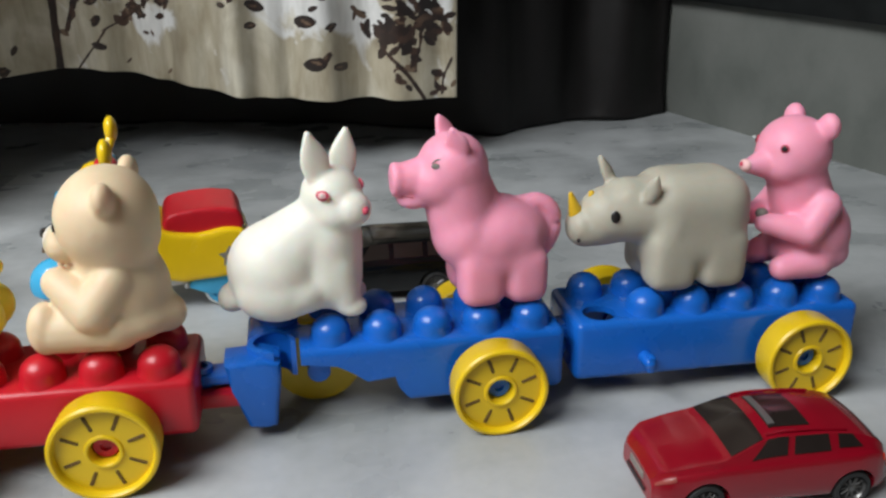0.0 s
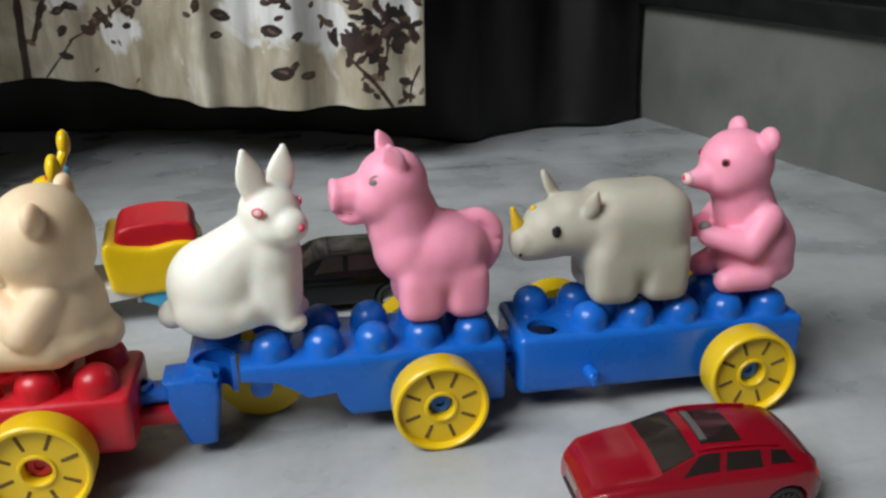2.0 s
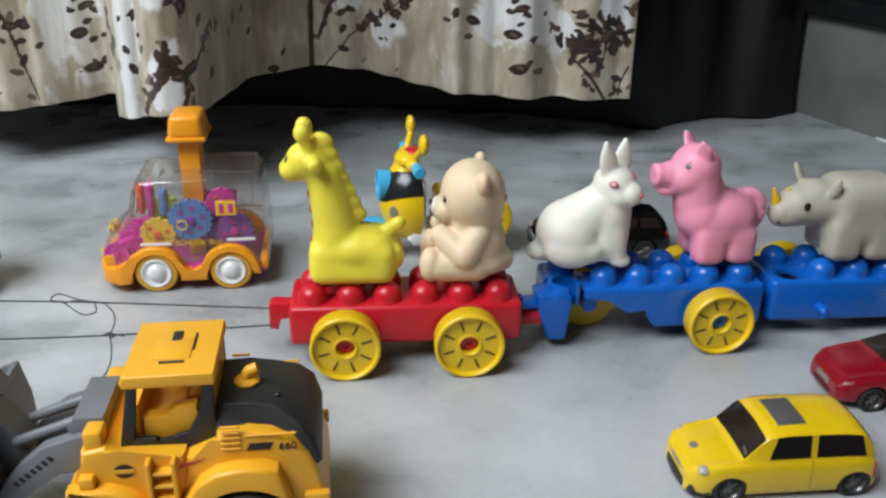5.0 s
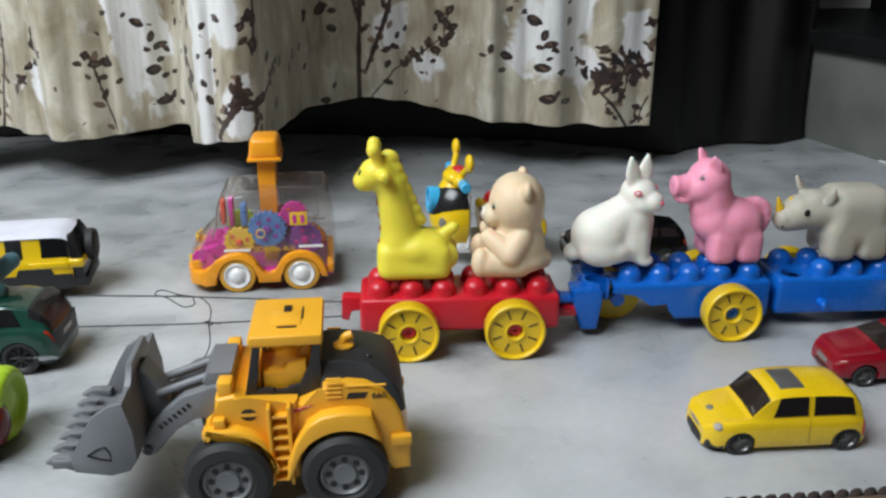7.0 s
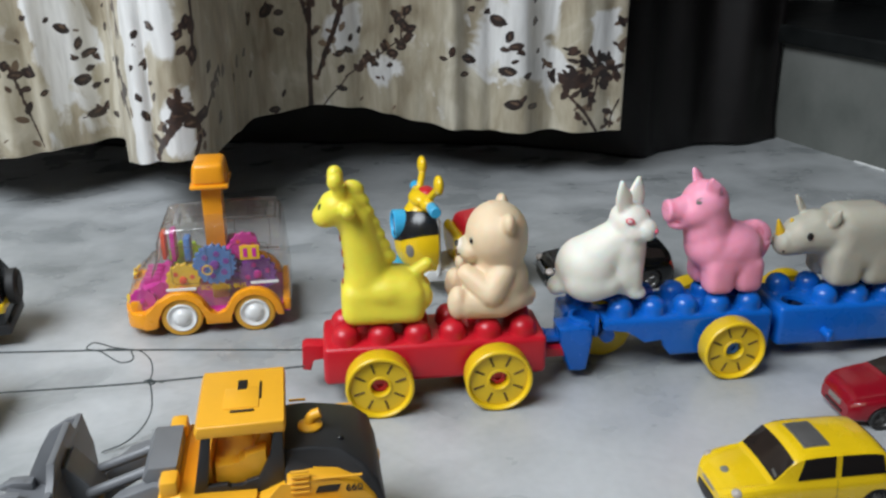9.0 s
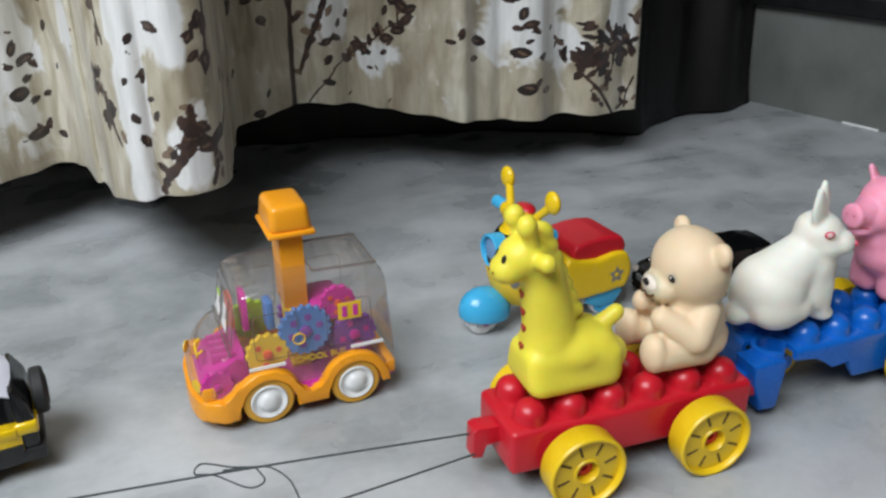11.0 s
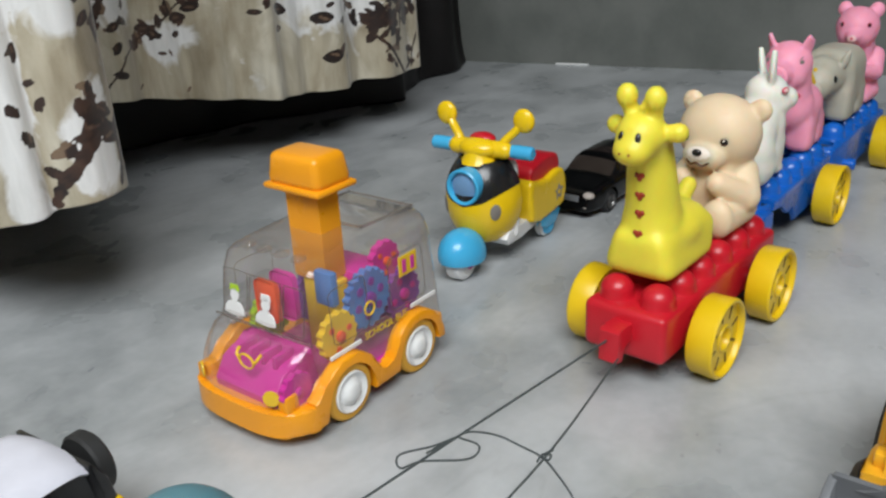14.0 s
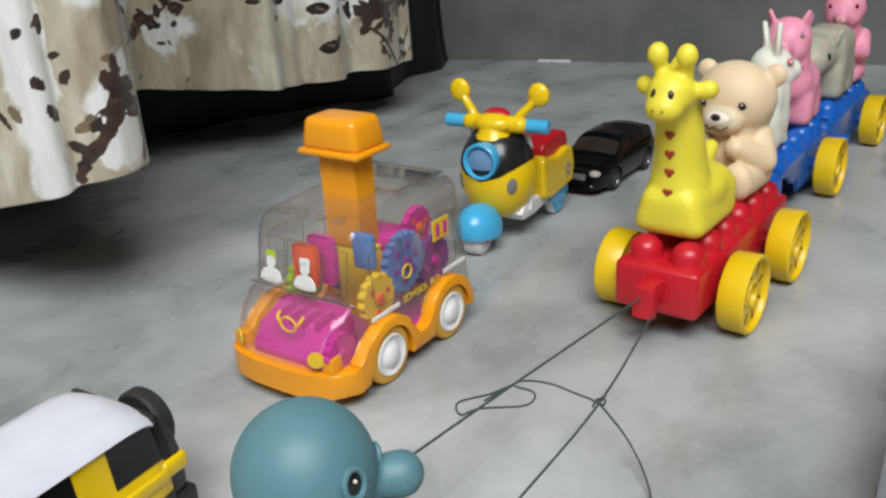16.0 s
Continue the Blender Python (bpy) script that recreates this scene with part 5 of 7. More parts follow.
def jeep():
    L, W, H = 0.112, 0.050, 0.0570
    f = CarForm(L, W, H, [(0, 0.52), (0.02, 0.58), (0.1, 0.61), (0.29, 0.64), (0.33, 0.66), (0.40, 0.95), (0.44, 0.985), (0.9, 0.985), (0.975, 0.96), (1, 0.90)],
                [(0, 0.50), (0.02, 0.56), (0.1, 0.585), (0.3, 0.61), (0.95, 0.62), (1, 0.60)], [(0, 0.85), (0.03, 0.95), (0.1, 1), (0.95, 1), (0.985, 0.97), (1, 0.94)],
                [(0, 0.80), (0.1, 0.88), (0.3, 0.9), (0.42, 0.84), (0.95, 0.84), (1, 0.80)], 0.18)
    tail = Vector((-0.2690, 0.1440, 0))
    yaw = 7.0
    c = thing("toy_jeep", pose(*tail, 0, 0, yaw) @ Matrix.Translation((-L, 0, 0)), "yellow and black toy jeep with white roof and spare wheel", "toy car", "toy cars")
    part("body", f.body((0.026, 0.0830), 0.0150), M_CARYEL, c)
    part("roof", f.patch(0.0440, L - 0.0005, 7.0, 10, -1, nx=16, both=True, out=0.0016, thick=0.0030), M_ROOFW, c, "matt white roof panel")
    for s in (-1, 1):
        part("side_window", f.patch(0.0440, 0.0580, 5.7, 7.0, s, 0.0480, 0.0580), M_GLASSB, c)
        part("side_window", f.patch(0.0640, 0.0760, 5.7, 7.0, s), M_GLASSB, c)
        part("rear_side_window", f.patch(0.0900, 0.1105, 5.7, 7.0, s), M_GLASSB, c)
        part("sill", f.patch(0.002, 0.1118, 1.2, 3.2, s, nx=40, out=0.0008), M_BLACKM, c, "black lower cladding")
        part("shoulder_bar", box(0.0800, 0.1105, s * (W / 2 - 0.0005) - 0.0012, s * (W / 2 - 0.0005) + 0.0012, 0.0275, 0.0330, 0.001), M_CARYEL, c)
        part("mirror", blob((0.0415, s * (W / 2 + 0.002), 0.037), (0.0028, 0.0030, 0.0026)), M_CARYEL, c)
        part("headlight", blob((0.0010, s * 0.0160, 0.0260), (0.0020, 0.0035, 0.0035)), M_LAMPG, c)
        part("fender", f.patch(0.066, 0.101, 2.6, 3.7, s, 0.072, 0.096, out=0.0011), M_BLACKM, c)
    part("rear_panel", prism([(L - 0.0015, 0.0125), (L + 0.0075, 0.0125), (L + 0.0085, 0.0300), (L + 0.0060, 0.0440), (L + 0.0005, 0.0535), (L - 0.0015, 0.0535)], -0.0225, 0.0225, 0.0015), M_BLACKP, c)
    part("rear_band", box(L - 0.003, L + 0.0092, -0.0245, 0.0245, 0.0270, 0.0345, 0.0022, 3), M_CARYEL, c, "yellow rear band")
    part("rear_bumper", box(L - 0.004, L + 0.0105, -0.0240, 0.0240, 0.0105, 0.0180, 0.0012), M_BLACKM, c)
    part("windshield", f.patch(0.0370, 0.0445, 7.3, 10, -1, both=True), M_GLASSB, c)
    spare = thing("spare_wheel", Matrix.Translation((L + 0.0155, 0, 0.0385)) @ AXIS_X @ Matrix.Diagonal((0.80, 0.80, 1, 1)), "", "")
    spare.parent = c
    part("tyre", spun([(0.004, -0.007), (0.0150, -0.007), (0.0163, -0.0058), (0.0163, -0.0012), (0.0148, 0), (0.0120, 0.0002), (0.0110, -0.001), (0.0098, 0.0008), (0.004, 0.0010), (0, 0.0010)], seg=36), M_TYRE, spare)
    part("underside", box(0.010, L - 0.006, -0.018, 0.018, 0.0060, 0.013, 0.001), M_BLACKM, c)
    wheels4(c, L, W, 0.026, 0.0830, 0.0130, rim_mat=M_BLACKM, spokes=6, wide=0.009)
    return c


yellow_hatchback()
red_suv()
black_suv()
green_suv()
jeep()


# ---- the see-through bus ----
def gear(parent, c, r, teeth, thick, mat, n=(0, -1, 0), name="gear", holes=0, hole_mat=None):
    pts = []
    for k in range(teeth * 4):
        a = 2 * math.pi * k / (teeth * 4)
        rr = r if k % 4 in (0, 1) else r * 0.87
        pts.append((rr * math.cos(a), rr * math.sin(a)))
    bm = prism(pts, -thick / 2, thick / 2, 0.0003, axis="Z", seg=1)
    q = Matrix.Translation(c) @ Vector(n).to_track_quat("Z", "Y").to_matrix().to_4x4()
    bm.transform(q)
    g = part(name, bm, mat, parent, angle=30)
    for k in range(holes):
        a = 2 * math.pi * k / holes + 0.3
        d = spun([(0, -0.0004), (r * 0.14, -0.0004), (r * 0.14, 0.0004), (0, 0.0004)], q @ Matrix.Translation((r * 0.55 * math.cos(a), r * 0.55 * math.sin(a), thick / 2)), 12)
        part("spot", d, hole_mat, g)
    part("boss", spun([(0, -thick), (r * 0.22, -thick), (r * 0.22, thick * 0.9), (r * 0.15, thick), (0, thick)], q, 16), hole_mat or mat, g)
    return g


def writing(parent, text, size, m, mat, name="writing", label=""):
    cu = bpy.data.curves.new(name, "FONT")
    cu.body, cu.size, cu.extrude, cu.align_x, cu.align_y = text, size, 0.00015, "CENTER", "CENTER"
    ob = new(name, cu)
    me = baked_curve(ob, name)
    me.transform(m)
    return part(name, me, mat, parent, label)


def baked_curve(ob, name):
    dg = bpy.context.evaluated_depsgraph_get()
    dg.update()
    me = bpy.data.meshes.new_from_object(ob.evaluated_get(dg))
    me.name = name
    old = ob.data
    bpy.data.objects.remove(ob)
    bpy.data.curves.remove(old)
    return me


def rounded_shell(outline, y0, y1, crown):
    """A closed skin over a side outline, narrowing a little towards its top."""
    bm = bmesh.new()
    zlo, zhi = min(p[1] for p in outline), max(p[1] for p in outline)
    bands = [0, 0.012, 0.035, 0.07, 0.11, 0.18, 0.3, 0.5, 0.7, 0.82, 0.89, 0.93, 0.965, 0.988, 1]
    inset = [0.0058, 0.0034, 0.0016, 0.0005, 0, 0, 0, 0, 0, 0, 0, 0.0005, 0.0016, 0.0034, 0.0058]
    cx, cz = sum(p[0] for p in outline) / len(outline), (zlo + zhi) / 2
    rows = []
    for b, ins in zip(bands, inset):
        row = []
        for x, z in outline:
            t = (z - zlo) / (zhi - zlo)
            narrow = crown * t
            y = (y0 + narrow) + (y1 - y0 - 2 * narrow) * b
            k = 1 - ins / 0.045
            if x < -0.043:
                x = -0.043 + (x + 0.043) * (1 - 0.42 * abs(2 * b - 1) ** 3)
            row.append(bm.verts.new((cx + (x - cx) * k, y, zlo + (z - zlo) * (1 - ins / 0.055))))
        rows.append(row)
    n = len(outline)
    for a, b in zip(rows, rows[1:]):
        for k in range(n):
            bm.faces.new([a[k], a[(k + 1) % n], b[(k + 1) % n], b[k]])
    bm.faces.new(rows[0][::-1])
    bm.faces.new(rows[-1])
    return bm


def arc_pts(cx, cz, r, a0, a1, n):
    return [(cx + r * math.cos(radians(a)), cz + r * math.sin(radians(a))) for a in np.linspace(a0, a1, n)]


def bus():
    W2 = 0.0355
    c = thing("toy_bus", pose(-0.1142, 0.1640, 0, 0, 0, 3.0), "see-through toy bus with orange base and coloured gears inside", "toy bus")
    fx, rx, r = -0.0250, 0.0272, 0.0150
    # lower frame: one side outline with two wheel arches, on both sides, and end bars
    side = [(-0.0480, 0.0072), (-0.0500, 0.0215), (-0.0450, 0.0240)] + arc_pts(fx, 0.0145, 0.0205, 145, 35, 12) + \
           [(fx + 0.0205, 0.0170), (0.0, 0.0150), (rx - 0.0205, 0.0170)] + arc_pts(rx, 0.0145, 0.0205, 145, 8, 14) + [(rx + 0.0215, 0.0120)] + \
           arc_pts(rx, 0.0145, 0.0166, -8, 180, 14) + [(rx - 0.0168, 0.0085), (fx + 0.0168, 0.0085)] + arc_pts(fx, 0.0145, 0.0166, 0, 180, 12) + [(fx - 0.0168, 0.0085)]
    for s in (-1, 1):
        part("side_frame", prism(side, s * W2 - 0.0035, s * W2 + 0.0035, 0.0012), M_ORANGE, c)
        for x in (fx, rx):
            w = thing("wheel", Matrix.Translation((x, s * (W2 + 0.0020), r)) @ (AXIS_Y if s < 0 else AXIS_Y.inverted()), "", "")
            w.parent = c
            part("tyre", spun([(0.004, -0.010), (r - 0.001, -0.010), (r, -0.009), (r, -0.0012), (r - 0.0012, 0), (0.0112, 0.0002), (0.0107, -0.0008)], seg=40), M_BUSTYRE, w, "ochre tyre")
            part("hubcap", spun([(0, -0.004), (0.0108, -0.004), (0.0108, 0.0004), (0.0101, 0.0010), (0.0090, 0.0002), (0.0074, -0.0006), (0.0058, 0.0004), (0.0050, 0.0016), (0.003, 0.0024), (0, 0.0026)], seg=36), M_WHITEP, w, "white hubcap")
    rim = [(-0.0430 - 0.0242 * abs(math.sin(a)) ** 0.75, -(W2 + 0.0035) * math.copysign(abs(math.cos(a)) ** 0.62, math.cos(a))) for a in np.linspace(0, math.pi, 25)]
    nose = rim + [(-0.0430, W2 - 0.003), (-0.0500, W2 - 0.010), (-0.0500, -W2 + 0.010), (-0.0430, -W2 + 0.003)]
    part("front_bumper", prism(nose, 0.0072, 0.0198, 0.0016, axis="Z"), M_ORANGE, c)
    part("rear_bumper", box(0.0480, 0.0538, -W2 + 0.002, W2 - 0.002, 0.0130, 0.0225, 0.002), M_ORANGE, c)
    part("floor_plate", box(-0.0600, 0.0530, -W2 + 0.003, W2 - 0.003, 0.0120, 0.0165, 0.0005), M_MAGENTA, c, "dark magenta floor plate")
    # clear shell
    prof = [(-0.0655, 0.0215), (-0.0650, 0.0270), (-0.0625, 0.0335), (-0.0575, 0.0400), (-0.0500, 0.0452), (-0.0430, 0.0470), (-0.0410, 0.0520), (-0.0375, 0.0740), (-0.0350, 0.0795), (-0.0300, 0.0820),
            (-0.010, 0.0832), (0.0200, 0.0838), (0.0460, 0.0832), (0.0500, 0.0800), (0.0520, 0.0740), (0.0545, 0.0400), (0.0552, 0.0260), (0.0552, 0.0215)]
    part("shell", rounded_shell(prof, -W2 + 0.0010, W2 - 0.0010, 0.0035), M_CLEAR, c, "clear grey plastic shell", angle=40).visible_shadow = False
    part("roof_rim", tube([(0.010, -0.020, 0.0845), (0.044, -0.022, 0.0842), (0.0465, -0.018, 0.0842), (0.0465, 0.018, 0.0842), (0.044, 0.022, 0.0842), (0.010, 0.020, 0.0845), (0.010, -0.020, 0.0845)], 0.0008, 6), M_CLEAREDGE, c)
    for y in (-0.017, -0.006, 0.006, 0.017):
        part("roof_dimple", blob((-0.0300, y, 0.0822), (0.0040, 0.0034, 0.0016)), M_CLEAR, c)
    # thick moulded edges and window outlines of the shell
    Y0 = W2 - 0.0010

    def skin_y(zz):
        return Y0 - 0.0035 * (zz - 0.0215) / 0.0623

    for s in (-1, 1):
        for xa, xb, za, zb in ((-0.0290, -0.0040, 0.0400, 0.0680), (0.0130, 0.0400, 0.0400, 0.0680)):
            loop = []
            for cxx, czz, a0 in ((xb - 0.004, zb - 0.004, 0), (xa + 0.004, zb - 0.004, 90), (xa + 0.004, za + 0.004, 180), (xb - 0.004, za + 0.004, 270)):
                loop += [(cxx + 0.004 * math.cos(radians(a0 + d)), s * (skin_y(czz) + 0.0002), czz + 0.004 * math.sin(radians(a0 + d))) for d in (0, 45, 90)]
            part("window_line", tube(loop + loop[:1], 0.0003, 6, steps=3), M_CLEAREDGE, c)
    part("shell_edge", tube([(-0.0430, -0.0330, 0.0470), (-0.0436, -0.015, 0.0474), (-0.0436, 0.015, 0.0474), (-0.0430, 0.0330, 0.0470)], 0.0007, 8), M_CLEAREDGE, c)
    for ya, yb in ((-0.027, -0.0135), (-0.0115, 0.0095), (0.0115, 0.0285)):
        pane = [(-0.0412 + 0.159 * (zz - 0.0505), yy, zz) for yy, zz in ((ya, 0.0500), (ya, 0.0690), (ya + 0.002, 0.0710), (yb - 0.002, 0.0710), (yb, 0.0690), (yb, 0.0500), (yb - 0.002, 0.0485), (ya + 0.002, 0.0485))]
        part("window_line", tube(pane + pane[:1], 0.0003, 6, steps=3), M_CLEAREDGE, c)
    # push button
    part("push_column", prism([(-0.0055, -0.0080), (0.0085, -0.0080), (0.0085, 0.0140), (-0.0055, 0.0140)], 0.0560, 0.1080, 0.0022, axis="Z"), M_ORANGE, c)
    cap = box(-0.0112, 0.0137, -0.0175 + 0.003, 0.0175 + 0.003, 0.1060, 0.1230, 0.0045, 4)
    for v in cap.verts:
        if v.co.z > 0.118:
            v.co.x = 0.0012 + (v.co.x - 0.0012) * 0.92
            v.co.y = 0.003 + (v.co.y - 0.003) * 0.93
    part("push_cap", cap, M_ORANGE, c)
    part("cap_rim", box(-0.0126, 0.0151, -0.0190 + 0.003, 0.0190 + 0.003, 0.1045, 0.1078, 0.0015), M_ORANGE, c)
    part("inner_column", box(-0.0045, 0.0075, -0.010, 0.010, 0.0165, 0.0560, 0.001), M_GEARYEL, c, "yellow inner column")
    # works inside
    part("engine_block", prism([(-0.0600, 0.0165), (-0.0605, 0.0235), (-0.0540, 0.0330), (-0.0480, 0.0355), (-0.0380, 0.0370), (-0.0340, 0.0400), (-0.0300, 0.0165)], -0.0235, 0.0190, 0.002), M_MAGENTA, c, "magenta engine block")
    for y in (-0.016, -0.008, 0.0, 0.008):
        part("engine_rib", box(-0.0520, -0.0400, y - 0.0012, y + 0.0012, 0.0340, 0.0405, 0.0006), M_MAGENTA, c)
    part("fender_block", box(-0.0610, -0.0530, -0.0320, -0.0250, 0.0165, 0.0280, 0.0015), M_ORANGE, c)
    part("fender_block", box(-0.0610, -0.0530, 0.0230, 0.0310, 0.0165, 0.0280, 0.0015), M_ORANGE, c)
    gear(c, (0.0010, -0.0280, 0.0520), 0.0158, 20, 0.004, M_GEARBLUE, holes=6, hole_mat=M_PURPLE)
    gear(c, (-0.0220, -0.0285, 0.0420), 0.0125, 14, 0.004, M_GEARYEL, holes=3, hole_mat=M_REDOR)
    gear(c, (0.0310, -0.0240, 0.0410), 0.0140, 16, 0.004, M_PURPLE, holes=4, hole_mat=M_MAGENTA)
    gear(c, (0.0230, -0.0210, 0.0620), 0.0110, 12, 0.004, M_MAGENTA, holes=3, hole_mat=M_REDOR)
    gear(c, (-0.0520, -0.0290, 0.0275), 0.0095, 12, 0.0035, M_MAGENTA)
    gear(c, (-0.0240, 0.0150, 0.0430), 0.0130, 14, 0.004, M_LIME)
    gear(c, (0.0100, 0.0180, 0.0400), 0.0160, 18, 0.004, M_PURPLE)
    part("lever_plate", box(-0.0385, -0.0352, -0.0075, 0.0075, 0.0485, 0.0700, 0.003), M_REDOR, c, "red orange plate")
    part("lever_plate", box(-0.0310, -0.0280, -0.0120, 0.0040, 0.0480, 0.0725, 0.003), M_MAGENTA, c)
    part("lever_plate", box(-0.0200, -0.0150, -0.0260, -0.0140, 0.0540, 0.0720, 0.0015), M_GEARBLUE, c, "blue plate")
    part("lever_plate", box(0.0080, 0.0300, -0.0180, 0.0180, 0.0500, 0.0590, 0.003), M_MAGENTA, c)
    part("axle_bar", limb((0.0100, -0.018, 0.0350), (0.0400, -0.018, 0.0330), 0.0048, 0.0048), M_PURPLE, c)
    # prints on the shell
    W = W2 - 0.0006
    for s in (-1, 1):
        part("stripe", box(-0.0340, -0.0130, s * W - 0.0008, s * W + 0.0002, 0.0355, 0.0375, 0.0001, 1), M_WHITEP, c, "white print stripe")
        part("stripe", box(0.0260, 0.0460, s * (W - 0.0004) - 0.0008, s * (W - 0.0004) + 0.0002, 0.0370, 0.0390, 0.0001, 1), M_WHITEP, c, "white print stripe")
    writing(c, "SCHOOL BUS", 0.0054, Matrix.Translation((0.0065, -W - 0.0000, 0.0365)) @ Matrix.Rotation(radians(90), 4, "X"), M_GEARYEL, label="yellow printed letters")
    part("print_panel", box(0.0200, 0.0340, -W + 0.0010, -W + 0.0018, 0.0560, 0.0670, 0.0003, 1), M_GEARYEL, c, "yellow printed panel")
    for x in (0.0238, 0.0302):
        part("print_bar", box(x - 0.0015, x + 0.0015, -W + 0.0006, -W + 0.0011, 0.0580, 0.0650, 0.0002, 1), M_MAGENTA, c)
    lean = Matrix.Rotation(math.atan(0.159), 4, "Y")
    for y, top in ((0.0205, M_LIME), (-0.0015, M_WHITEP)):
        bust = [(-0.0070, 0), (-0.0066, 0.0030), (-0.0045, 0.0056), (-0.0018, 0.0066), (0.0018, 0.0066), (0.0045, 0.0056), (0.0066, 0.0030), (0.0070, 0), (0.0030, -0.0008), (-0.0030, -0.0008)]
        for pts, mat in ((bust, M_WHITEP), ([(0.0030 * math.cos(a), 0.0096 + 0.0034 * math.sin(a)) for a in np.linspace(0, 5.9, 14)], M_WHITEP),
                         ([(-0.0034, 0.0118), (0.0034, 0.0118), (0.0030, 0.0148), (-0.0024, 0.0150)], top)):
            bm = prism(pts, -0.0004, 0.0002, 0.0001, axis="X", seg=1)
            bm.transform(Matrix.Translation((-0.0415, y, 0.0490)) @ lean)
            part("print_shape", bm, mat, c, "flat bust-shaped print" if mat is M_WHITEP else "")
    part("print_ring", tube([(-0.0040 + 0.0034 * math.cos(a), -W + 0.0006, 0.0500 + 0.0034 * math.sin(a)) for a in np.linspace(0, 6.283, 13)], 0.0005, 6), M_GEARYEL, c, "yellow ring print")
    ring = tube([(-0.0580 - 0.0002, -0.0060 + 0.0048 * math.cos(a), 0.0352 + 0.0036 * math.sin(a)) for a in np.linspace(0, 6.283, 13)], 0.0006, 6)
    ring.transform(Matrix.Translation((-0.0012, 0, 0.0040)) )
    part("print_ring", ring, M_GEARYEL, c, "yellow ring print")
    part("print_wing", tube([(-0.0592, -0.0108, 0.0390), (-0.0585, -0.0128, 0.0412), (-0.0560, -0.0132, 0.0432)], 0.0008, 6), M_GEARYEL, c)
    part("print_wing", tube([(-0.0592, -0.0012, 0.0390), (-0.0585, 0.0012, 0.0412), (-0.0560, 0.0016, 0.0432)], 0.0008, 6), M_GEARYEL, c)
    for y in (-0.0240, 0.0240):
        part("headlight", spun([(0, 0), (0.0040, 0), (0.0040, 0.0008), (0, 0.0010)], Matrix.Translation((-0.0624, y, 0.0270)) @ Matrix.Rotation(radians(28 if y < 0 else -28), 4, "Z") @ Matrix.Rotation(radians(-90), 4, "Y"), 20), M_GEARYEL, c, "round yellow headlight print")
    return c


bus()


